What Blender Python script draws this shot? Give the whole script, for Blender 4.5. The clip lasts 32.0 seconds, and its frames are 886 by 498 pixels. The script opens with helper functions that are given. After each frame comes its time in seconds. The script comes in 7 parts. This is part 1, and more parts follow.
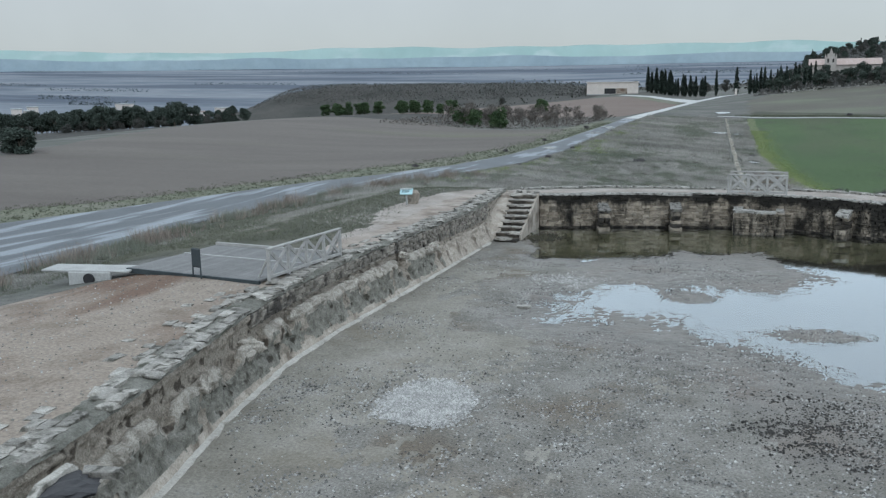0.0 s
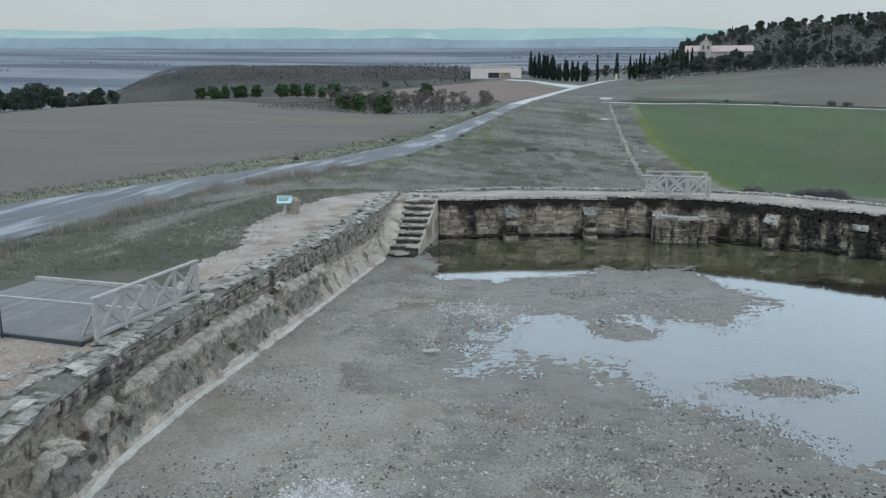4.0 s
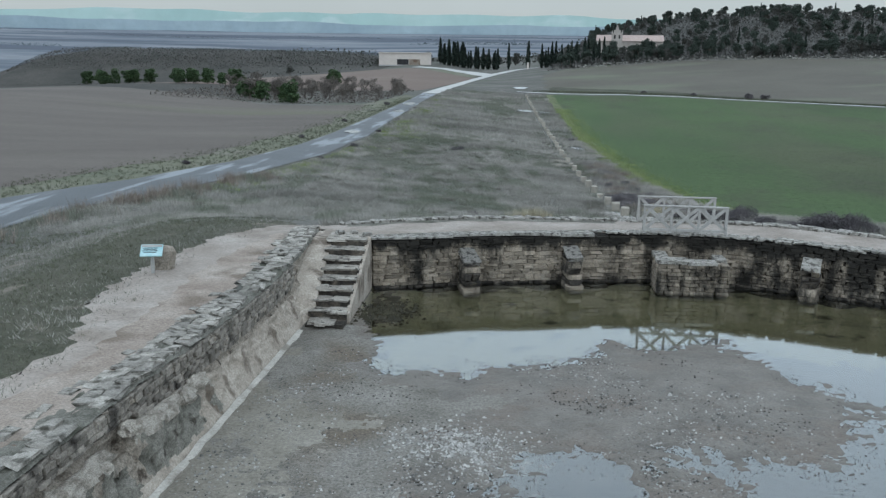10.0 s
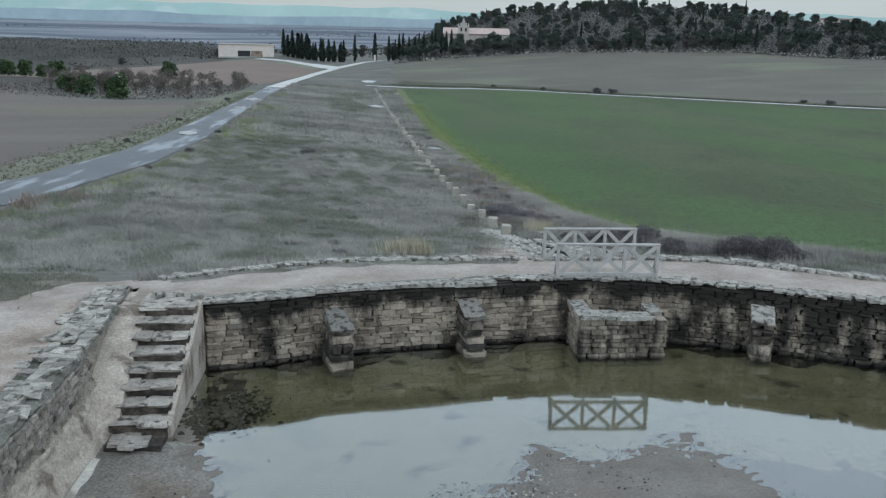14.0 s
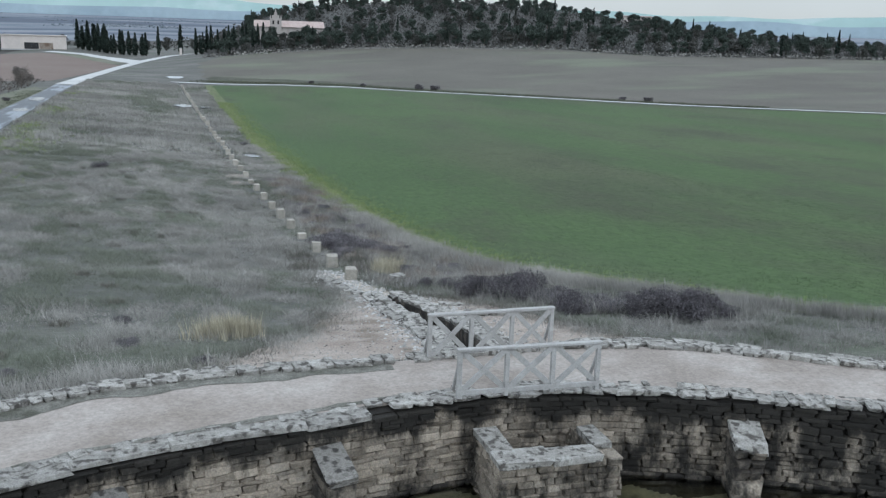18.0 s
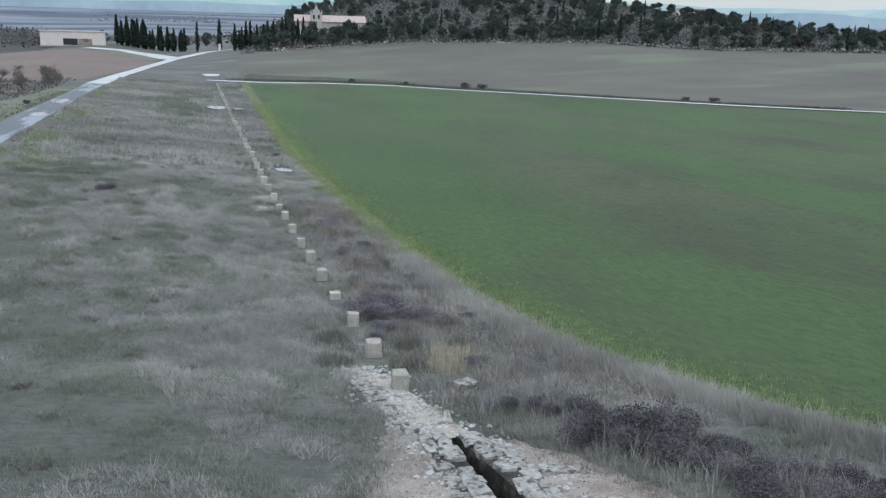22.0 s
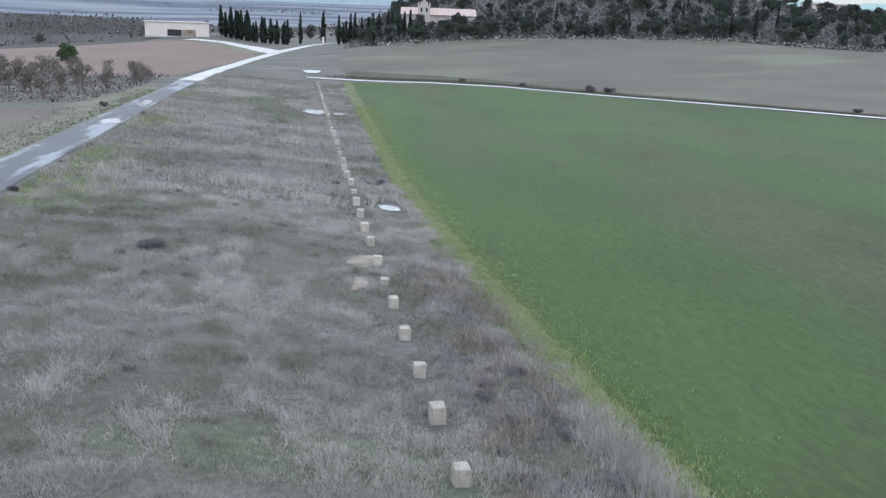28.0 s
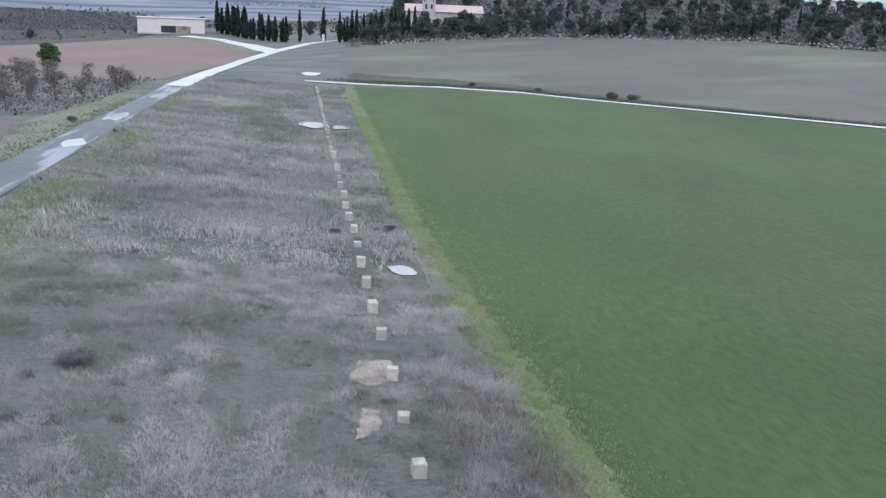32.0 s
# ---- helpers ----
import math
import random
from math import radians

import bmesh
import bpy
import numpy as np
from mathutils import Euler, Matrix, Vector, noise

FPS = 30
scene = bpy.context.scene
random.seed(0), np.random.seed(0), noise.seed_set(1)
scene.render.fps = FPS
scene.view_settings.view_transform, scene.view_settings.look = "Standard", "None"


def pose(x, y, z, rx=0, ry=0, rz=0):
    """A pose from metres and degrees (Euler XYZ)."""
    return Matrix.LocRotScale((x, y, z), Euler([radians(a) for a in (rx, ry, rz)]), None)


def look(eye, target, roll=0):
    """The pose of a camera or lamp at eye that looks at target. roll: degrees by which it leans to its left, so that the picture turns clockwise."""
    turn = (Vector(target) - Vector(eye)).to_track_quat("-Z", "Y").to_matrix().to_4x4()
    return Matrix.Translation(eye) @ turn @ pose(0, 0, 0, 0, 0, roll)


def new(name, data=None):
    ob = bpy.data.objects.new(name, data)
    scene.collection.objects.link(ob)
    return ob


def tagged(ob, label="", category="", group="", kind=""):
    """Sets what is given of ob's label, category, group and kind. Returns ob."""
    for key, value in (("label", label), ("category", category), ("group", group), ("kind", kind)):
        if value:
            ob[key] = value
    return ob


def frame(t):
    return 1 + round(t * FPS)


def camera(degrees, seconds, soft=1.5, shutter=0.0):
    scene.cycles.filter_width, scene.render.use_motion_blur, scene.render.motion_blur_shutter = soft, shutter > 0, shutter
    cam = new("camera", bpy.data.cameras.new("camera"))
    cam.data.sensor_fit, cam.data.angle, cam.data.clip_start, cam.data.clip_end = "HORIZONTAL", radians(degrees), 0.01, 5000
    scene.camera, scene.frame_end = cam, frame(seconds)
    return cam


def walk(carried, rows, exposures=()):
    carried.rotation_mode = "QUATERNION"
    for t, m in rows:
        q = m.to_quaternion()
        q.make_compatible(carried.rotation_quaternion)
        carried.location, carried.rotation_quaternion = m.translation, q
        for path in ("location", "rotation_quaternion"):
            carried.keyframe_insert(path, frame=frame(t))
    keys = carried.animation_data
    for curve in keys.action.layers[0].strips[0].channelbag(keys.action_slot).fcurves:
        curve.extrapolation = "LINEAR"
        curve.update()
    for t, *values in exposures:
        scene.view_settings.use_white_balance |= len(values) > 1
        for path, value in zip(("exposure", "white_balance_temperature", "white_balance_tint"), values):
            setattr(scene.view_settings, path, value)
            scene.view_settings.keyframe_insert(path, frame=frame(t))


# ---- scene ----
cam = camera(52.8, 32.0, soft=1.3)
PATH = [
    (0, (4.706, 5.351, 7.981), (3.894, 7.774, 7.500), -0.8),
    (0.5, (4.546, 5.775, 8.017), (3.793, 8.215, 7.528), -0.6),
    (1, (4.356, 6.197, 8.096), (3.712, 8.666, 7.598), -0.3),
    (1.5, (4.101, 6.815, 8.134), (3.526, 9.299, 7.631), -0.3),
    (2, (3.832, 7.690, 8.168), (3.301, 10.183, 7.657), -0.3),
    (3, (3.305, 9.537, 8.176), (2.808, 12.035, 7.654), -0.4),
    (3.5, (2.981, 10.439, 8.206), (2.492, 12.938, 7.679), -0.3),
    (5.5, (1.719, 14.147, 8.291), (1.226, 16.640, 7.747), 0.1),
    (6, (1.388, 15.049, 8.280), (0.893, 17.542, 7.734), 0.2),
    (7, (0.776, 16.839, 8.299), (0.280, 19.331, 7.747), 0.3),
    (7.5, (0.564, 17.701, 8.327), (0.118, 20.201, 7.769), 0.4),
    (8, (0.337, 18.613, 8.345), (-0.029, 21.125, 7.784), 0.4),
    (9, (-0.081, 20.457, 8.385), (-0.348, 22.980, 7.818), 0.5),
    (10, (-0.491, 22.314, 8.386), (-0.707, 24.843, 7.816), 0.7),
    (11, (-0.837, 24.107, 8.453), (-0.959, 26.640, 7.875), 0.8),
    (11.5, (-0.952, 25.004, 8.457), (-0.979, 27.538, 7.879), 0.9),
    (12, (-1.045, 25.870, 8.499), (-0.984, 28.404, 7.920), 1),
    (13, (-1.182, 27.886, 8.497), (-0.998, 30.413, 7.913), 1),
    (13.5, (-1.288, 29.030, 8.484), (-1.078, 31.556, 7.900), 1.1),
    (15.5, (-1.573, 33.760, 8.519), (-1.333, 36.279, 7.926), 1.4),
    (16, (-1.564, 34.904, 8.579), (-1.217, 37.410, 7.986), 1.5),
    (16.5, (-1.483, 36.017, 8.648), (-0.979, 38.497, 8.055), 1.8),
    (17, (-1.331, 37.203, 8.644), (-0.711, 39.659, 8.054), 1.7),
    (17.5, (-1.173, 38.293, 8.688), (-0.474, 40.728, 8.099), 1.7),
    (18, (-1.005, 39.390, 8.722), (-0.274, 41.815, 8.132), 1.7),
    (19, (-0.664, 41.543, 8.858), (0.065, 43.966, 8.262), 1.4),
    (20, (-0.016, 44.938, 8.873), (0.701, 47.364, 8.272), 1.4),
    (21, (0.402, 47.748, 9.053), (1.109, 50.176, 8.447), 1.5),
    (22, (0.833, 50.769, 9.186), (1.451, 53.219, 8.575), 1.5),
    (22.5, (1.023, 52.329, 9.251), (1.534, 54.802, 8.633), 1.4),
    (23, (1.130, 53.928, 9.270), (1.565, 56.415, 8.650), 1.4),
    (24, (1.248, 57.253, 9.264), (1.600, 59.752, 8.639), 1.6),
    (25, (1.338, 60.502, 9.264), (1.670, 63.002, 8.635), 1.8),
    (25.5, (1.395, 62.066, 9.303), (1.725, 64.566, 8.670), 1.8),
    (27.5, (1.578, 68.737, 9.621), (1.923, 71.234, 8.983), 2),
    (28, (1.603, 70.656, 9.610), (1.950, 73.154, 8.971), 2.1),
    (29, (1.595, 73.759, 9.864), (1.938, 76.255, 9.221), 2.1),
    (30, (1.490, 77.107, 10.235), (1.827, 79.603, 9.586), 2.3),
    (31, (1.585, 80.878, 10.487), (1.928, 83.372, 9.836), 2.3),
    (32, (1.832, 84.635, 10.687), (2.178, 87.127, 10.032), 2.3),
]
walk(cam, [(t, look(eye, target, roll)) for t, eye, target, roll in PATH], [(0, -0.36, 5950, 4), (12, -0.44, 5900, 3), (16, -0.32, 5900, 5), (19, -0.16, 5900, 7), (22, -0.12, 5900, 8), (25, 0.09, 5950, 10), (32, 0.18, 5900, 12)])

# ---- world: overcast sky, brighter towards the zenith, and a weak wide sun ----
world = bpy.data.worlds.new("overcast")
scene.world = world
world.use_nodes = True
wt = world.node_tree
wt.nodes.clear()


def wnode(kind, **kw):
    n = wt.nodes.new(kind)
    for k, v in kw.items():
        n.inputs[k].default_value = v
    return n


w_out = wt.nodes.new("ShaderNodeOutputWorld")
w_bg = wnode("ShaderNodeBackground", Strength=1.0)
w_sky = wt.nodes.new("ShaderNodeTexSky")
w_sky.sky_type = "NISHITA"
w_sky.sun_disc = False
w_sky.sun_elevation = radians(42)
w_sky.sun_rotation = radians(210)
w_co = wt.nodes.new("ShaderNodeTexCoord")
w_sep = wt.nodes.new("ShaderNodeSeparateXYZ")
w_ramp = wt.nodes.new("ShaderNodeValToRGB")
w_ramp.color_ramp.elements[0].position = 0.0
w_ramp.color_ramp.elements[0].color = (0.60, 0.61, 0.605, 1)
w_ramp.color_ramp.elements[1].position = 1.0
w_ramp.color_ramp.elements[1].color = (1.15, 1.21, 1.29, 1)
for at, col in ((0.085, (0.665, 0.66, 0.66, 1)), (0.19, (1.36, 1.44, 1.52, 1)), (0.45, (1.80, 1.90, 2.02, 1))):
    e = w_ramp.color_ramp.elements.new(at)
    e.color = col
w_noise = wnode("ShaderNodeTexNoise", Scale=2.2, Detail=5.0, Roughness=0.6)
w_map = wt.nodes.new("ShaderNodeMapRange")
w_map.inputs["From Min"].default_value, w_map.inputs["From Max"].default_value = 0.3, 0.7
w_map.inputs["To Min"].default_value, w_map.inputs["To Max"].default_value = 0.93, 1.07
w_mul = wt.nodes.new("ShaderNodeVectorMath")
w_mul.operation = "SCALE"
w_add = wt.nodes.new("ShaderNodeVectorMath")
w_add.operation = "MULTIPLY_ADD"
w_add.inputs[1].default_value = (0.02, 0.02, 0.02)
link = wt.links.new
link(w_co.outputs["Generated"], w_sep.inputs[0])
link(w_sep.outputs["Z"], w_ramp.inputs["Fac"])
link(w_co.outputs["Generated"], w_noise.inputs["Vector"])
link(w_noise.outputs["Fac"], w_map.inputs["Value"])
link(w_ramp.outputs["Color"], w_mul.inputs[0])
link(w_map.outputs["Result"], w_mul.inputs["Scale"])
link(w_sky.outputs["Color"], w_add.inputs[0])
link(w_mul.outputs[0], w_add.inputs[2])
link(w_add.outputs[0], w_bg.inputs["Color"])
link(w_bg.outputs[0], w_out.inputs["Surface"])

sun_data = bpy.data.lights.new("sun", "SUN")
sun_data.energy = 0.55
sun_data.angle = radians(25)
sun_data.color = (1.0, 0.97, 0.93)
sun = new("sun", sun_data)
sun.matrix_world = look((20, -35, 60), (0, 40, 0))


# ---- materials ----
def material(name, stops, scale=1.0, rough=0.9, bump=0.3, fine=12.0, spread=0.3, metal=0.0, rnd="", vary=(0.62, 1.35), spec=0.25, stretch=(1, 1, 1), dist=0.02, patch=None, crust=None):
    """Base colour from a large noise over the stops, varied by a fine one; relief from both. rnd: object, island or none.
    patch: (colour, scale, low, high, squeeze) lays blots of another colour over it.
    crust: (colour, low, high, ramps, squeeze) lays ragged blots that grow denser along the axes named in ramps."""
    m = bpy.data.materials.new(name)
    m.use_nodes = True
    nt = m.node_tree
    b = nt.nodes["Principled BSDF"]
    b.inputs["Roughness"].default_value = rough
    b.inputs["Metallic"].default_value = metal
    b.inputs["Specular IOR Level"].default_value = spec
    co = nt.nodes.new("ShaderNodeNewGeometry")
    mp = nt.nodes.new("ShaderNodeMapping")
    mp.inputs["Scale"].default_value = stretch
    nt.links.new(co.outputs["Position"], mp.inputs["Vector"])
    big = nt.nodes.new("ShaderNodeTexNoise")
    big.inputs["Scale"].default_value, big.inputs["Detail"].default_value, big.inputs["Roughness"].default_value = scale, 6, 0.62
    small = nt.nodes.new("ShaderNodeTexNoise")
    small.inputs["Scale"].default_value, small.inputs["Detail"].default_value, small.inputs["Roughness"].default_value = scale * fine, 4, 0.7
    nt.links.new(mp.outputs[0], big.inputs["Vector"])
    nt.links.new(mp.outputs[0], small.inputs["Vector"])
    ramp = nt.nodes.new("ShaderNodeValToRGB")
    els = ramp.color_ramp.elements
    n = len(stops)
    for i, c in enumerate(stops):
        at = 0.5 + (0.36 * (i / (n - 1) - 0.5) if n > 1 else 0)
        e = els[i] if i < 2 else els.new(at)
        e.position, e.color = at, (*c, 1)
    nt.links.new(big.outputs["Fac"], ramp.inputs["Fac"])
    col = ramp.outputs["Color"]
    if patch:
        pc, ps, lo, hi, sq = patch
        pm = nt.nodes.new("ShaderNodeMapping")
        pm.inputs["Scale"].default_value = sq
        nt.links.new(co.outputs["Position"], pm.inputs["Vector"])
        pn = nt.nodes.new("ShaderNodeTexNoise")
        pn.inputs["Scale"].default_value, pn.inputs["Detail"].default_value = ps, 5
        nt.links.new(pm.outputs[0], pn.inputs["Vector"])
        pr = nt.nodes.new("ShaderNodeMapRange")
        pr.interpolation_type = "SMOOTHSTEP"
        pr.inputs["From Min"].default_value, pr.inputs["From Max"].default_value = lo, hi
        nt.links.new(pn.outputs["Fac"], pr.inputs["Value"])
        mx = nt.nodes.new("ShaderNodeMix")
        mx.data_type = "RGBA"
        nt.links.new(pr.outputs["Result"], mx.inputs["Factor"])
        nt.links.new(col, mx.inputs["A"])
        mx.inputs["B"].default_value = (*pc, 1)
        col = mx.outputs["Result"]
    if crust:
        cc, lo, hi, ramps, squeeze = crust
        cm = nt.nodes.new("ShaderNodeMapping")
        cm.inputs["Scale"].default_value = squeeze
        nt.links.new(co.outputs["Position"], cm.inputs["Vector"])
        cn = nt.nodes.new("ShaderNodeTexNoise")
        cn.inputs["Scale"].default_value, cn.inputs["Detail"].default_value, cn.inputs["Roughness"].default_value = 1.15, 7, 0.68
        nt.links.new(cm.outputs[0], cn.inputs["Vector"])
        sx = nt.nodes.new("ShaderNodeSeparateXYZ")
        nt.links.new(co.outputs["Position"], sx.inputs[0])
        total = cn.outputs["Fac"]
        for axis, a0, a1, g in ramps:
            ar = nt.nodes.new("ShaderNodeMapRange")
            ar.inputs["From Min"].default_value, ar.inputs["From Max"].default_value = a0, a1
            ar.inputs["To Min"].default_value, ar.inputs["To Max"].default_value = 0.0, g
            nt.links.new(sx.outputs[axis], ar.inputs["Value"])
            ad = nt.nodes.new("ShaderNodeMath")
            nt.links.new(total, ad.inputs[0])
            nt.links.new(ar.outputs["Result"], ad.inputs[1])
            total = ad.outputs[0]
        cr = nt.nodes.new("ShaderNodeMapRange")
        cr.interpolation_type = "SMOOTHSTEP"
        cr.inputs["From Min"].default_value, cr.inputs["From Max"].default_value = lo, hi
        nt.links.new(total, cr.inputs["Value"])
        cx_mix = nt.nodes.new("ShaderNodeMix")
        cx_mix.data_type = "RGBA"
        nt.links.new(cr.outputs["Result"], cx_mix.inputs["Factor"])
        nt.links.new(col, cx_mix.inputs["A"])
        cx_mix.inputs["B"].default_value = (*cc, 1)
        col = cx_mix.outputs["Result"]
    mr = nt.nodes.new("ShaderNodeMapRange")
    mr.inputs["From Min"].default_value, mr.inputs["From Max"].default_value = 0.25, 0.75
    mr.inputs["To Min"].default_value, mr.inputs["To Max"].default_value = 1 - spread, 1 + spread
    nt.links.new(small.outputs["Fac"], mr.inputs["Value"])
    gain = mr.outputs["Result"]
    if rnd:
        if rnd == "object":
            src = nt.nodes.new("ShaderNodeObjectInfo").outputs["Random"]
        else:
            src = nt.nodes.new("ShaderNodeNewGeometry").outputs["Random Per Island"]
        r2 = nt.nodes.new("ShaderNodeMapRange")
        r2.inputs["To Min"].default_value, r2.inputs["To Max"].default_value = vary
        nt.links.new(src, r2.inputs["Value"])
        mm = nt.nodes.new("ShaderNodeMath")
        mm.operation = "MULTIPLY"
        nt.links.new(gain, mm.inputs[0])
        nt.links.new(r2.outputs["Result"], mm.inputs[1])
        gain = mm.outputs[0]
    vm = nt.nodes.new("ShaderNodeVectorMath")
    vm.operation = "SCALE"
    nt.links.new(col, vm.inputs[0])
    nt.links.new(gain, vm.inputs["Scale"])
    nt.links.new(vm.outputs[0], b.inputs["Base Color"])
    if bump:
        bp = nt.nodes.new("ShaderNodeBump")
        bp.inputs["Strength"].default_value, bp.inputs["Distance"].default_value = bump, dist
        nt.links.new(small.outputs["Fac"], bp.inputs["Height"])
        nt.links.new(bp.outputs[0], b.inputs["Normal"])
    return m


M = {}
RUNS = ((("Z", 1.2, 1.7, 0.25), ("X", 6.0, 10.5, 0.12)), (1, 1, 0.4))
M["meadow"] = material("meadow", [(0.0681, 0.0704, 0.06), (0.102, 0.1, 0.0904), (0.144, 0.138, 0.126)], 0.12, fine=50, spread=0.45, bump=0.6, dist=0.1, stretch=(0.4, 1, 1), patch=((0.08, 0.094, 0.06), 0.10, 0.54, 0.70, (0.4, 1, 1)))
M["plough"] = material("ploughed_soil", [(0.098, 0.084, 0.074), (0.13, 0.113, 0.10)], 0.05, fine=70, spread=0.2, bump=0.6, dist=0.1, stretch=(0.4, 1.6, 1), patch=((0.118, 0.116, 0.078), 0.03, 0.55, 0.75, (0.4, 1.4, 1)))
M["redsoil"] = material("red_brown_soil", [(0.13, 0.095, 0.08), (0.16, 0.125, 0.105)], 0.03, fine=60, spread=0.15, bump=0.4, dist=0.1)
M["plough2"] = material("bare_field", [(0.081, 0.0739, 0.0607), (0.113, 0.104, 0.0862)], 0.03, fine=80, spread=0.15, bump=0.5, dist=0.1, patch=((0.12, 0.128, 0.09), 0.02, 0.5, 0.7, (1, 2.5, 1)))
M["wheat"] = material("young_cereal", [(0.0325, 0.0605, 0.0175), (0.0435, 0.0760, 0.0225), (0.0540, 0.0860, 0.0280)], 0.035, fine=90, spread=0.28, bump=0.6, dist=0.08, stretch=(1, 0.35, 1), patch=((0.058, 0.07, 0.033), 0.05, 0.42, 0.74, (1.3, 0.25, 1)), crust=((0.041, 0.049, 0.024), 0.50, 0.80, (("Y", 125.0, 80.0, 0.05), ("X", 12.0, 34.0, 0.05)), (0.10, 0.04, 0.1)))
M["verge"] = material("lush_verge", [(0.070, 0.094, 0.036), (0.104, 0.126, 0.052), (0.118, 0.124, 0.068)], 0.5, fine=15, spread=0.5, bump=0.8, dist=0.08, patch=((0.125, 0.115, 0.075), 1.1, 0.50, 0.66, (1, 0.6, 1)))
# pale streaks in the colour stand for sky sheen on the wet lane
M["asphalt"] = material("wet_asphalt_sheen", [(0.0306, 0.0369, 0.045), (0.0558, 0.0648, 0.0756)], 0.25, fine=40, spread=0.35, rough=0.52, spec=0.27, bump=0.3, patch=((0.19, 0.21, 0.232), 0.75, 0.51, 0.63, (1, 0.12, 1)))
M["gravelroad"] = material("pale_track", [(0.377, 0.377, 0.364), (0.494, 0.494, 0.481)], 0.2, fine=20, spread=0.15)
M["sand"] = material("sandy_path", [(0.221, 0.191, 0.166), (0.289, 0.255, 0.227), (0.362, 0.33, 0.3)], 0.5, fine=25, spread=0.28, bump=0.4, patch=((0.19, 0.16, 0.132), 0.35, 0.53, 0.70, (1, 1, 1)))
M["soil"] = material("bare_soil", [(0.165, 0.13, 0.102), (0.255, 0.215, 0.178), (0.215, 0.176, 0.143)], 0.5, fine=22, spread=0.4, bump=0.6, patch=((0.135, 0.088, 0.063), 0.30, 0.49, 0.64, (1, 0.4, 1)))
# distance haze put into the plain's own colour as blue-grey
M["far"] = material("far_plain_haze", [(0.095, 0.112, 0.14), (0.135, 0.152, 0.178), (0.19, 0.20, 0.215)], 0.004, fine=8, spread=0.2, bump=0, stretch=(0.6, 1.2, 1), patch=((0.058, 0.072, 0.10), 0.0016, 0.47, 0.55, (0.4, 1.4, 1)))
# blue-green of the distance haze is painted into both ridge colours
M["ridge"] = material("far_ridge_haze", [(0.42, 0.575, 0.545), (0.50, 0.635, 0.605)], 0.002, fine=5, spread=0.05, bump=0, patch=((0.56, 0.67, 0.65), 0.004, 0.5, 0.62, (1, 1, 3)))
M["ridge2"] = material("near_ridge_haze", [(0.31, 0.39, 0.45), (0.41, 0.50, 0.54)], 0.003, fine=5, spread=0.1, bump=0)
M["shrub_tree"] = material("grey_foliage", [(0.05, 0.054, 0.048), (0.105, 0.104, 0.095)], 0.6, spread=0.3, rnd="island", bump=0)
M["palegravel"] = material("pale_gravel", [(0.25, 0.245, 0.232), (0.40, 0.39, 0.372)], 2, spread=0.3, rnd="island", bump=0)
# black stain of the buttresses, also shade painted on the wall's lowest course
M["stained"] = material("stain_and_shade_stone", [(0.016, 0.015, 0.013), (0.042, 0.037, 0.032), (0.135, 0.115, 0.093)], 2.6, fine=9, spread=0.5, bump=0.9, rnd="object", vary=(0.75, 1.2))
M["silt"] = material("olive_silt", [(0.225, 0.218, 0.158), (0.33, 0.318, 0.238), (0.275, 0.262, 0.196)], 0.6, fine=20, spread=0.35, bump=0.3, patch=((0.07, 0.068, 0.046), 0.9, 0.58, 0.74, (1, 1, 1)))
M["olive"] = material("olive_grass", [(0.10, 0.108, 0.075), (0.135, 0.138, 0.098), (0.15, 0.143, 0.12)], 0.12, fine=40, spread=0.4, bump=0.6, dist=0.1)
M["block"] = material("pale_block", [(0.26, 0.24, 0.205), (0.38, 0.355, 0.31)], 4.0, fine=8, spread=0.35, bump=0.8, rnd="object", vary=(0.8, 1.2))
M["slab"] = material("weathered_slabs", [(0.196, 0.184, 0.161), (0.305, 0.287, 0.259), (0.402, 0.384, 0.351)], 3.0, fine=9, spread=0.45, bump=0.9, rnd="object", vary=(0.65, 1.2), patch=((0.10, 0.094, 0.08), 4.0, 0.50, 0.66, (1, 1, 1)))
M["tread"] = material("worn_tread", [(0.204, 0.186, 0.162), (0.3, 0.278, 0.246), (0.372, 0.35, 0.317)], 3.0, fine=9, spread=0.45, bump=1.0, rnd="object", vary=(0.8, 1.15), patch=((0.06, 0.054, 0.047), 4.0, 0.52, 0.68, (1, 1, 1)))
M["crumble"] = material("pale_crumbling_mortar", [(0.258, 0.228, 0.192), (0.432, 0.396, 0.346), (0.552, 0.514, 0.456)], 3.5, fine=9, spread=0.55, bump=1.0, dist=0.06, rnd="object", vary=(0.8, 1.15))
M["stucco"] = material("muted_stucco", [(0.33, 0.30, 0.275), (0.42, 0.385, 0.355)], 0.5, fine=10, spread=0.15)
# foliage paled to blue-grey, standing for haze over the plain
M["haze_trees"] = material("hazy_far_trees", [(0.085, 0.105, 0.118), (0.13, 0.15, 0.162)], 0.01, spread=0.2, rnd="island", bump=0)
# moss and algae, also shade put into the channel bed and wall foot
M["moss"] = material("moss_and_shade", [(0.022, 0.02, 0.013), (0.055, 0.05, 0.03)], 2.0, fine=8, spread=0.4, bump=0.5)
M["kerb"] = material("white_lime_mortar", [(0.36, 0.34, 0.305), (0.50, 0.475, 0.435)], 2.0, fine=10, spread=0.3, bump=0.6, patch=((0.24, 0.22, 0.19), 1.2, 0.55, 0.68, (1, 1, 1)))
M["heath"] = material("violet_grey_heath", [(0.17, 0.16, 0.158), (0.28, 0.265, 0.255)], 0.5, spread=0.35, rnd="island", bump=0)
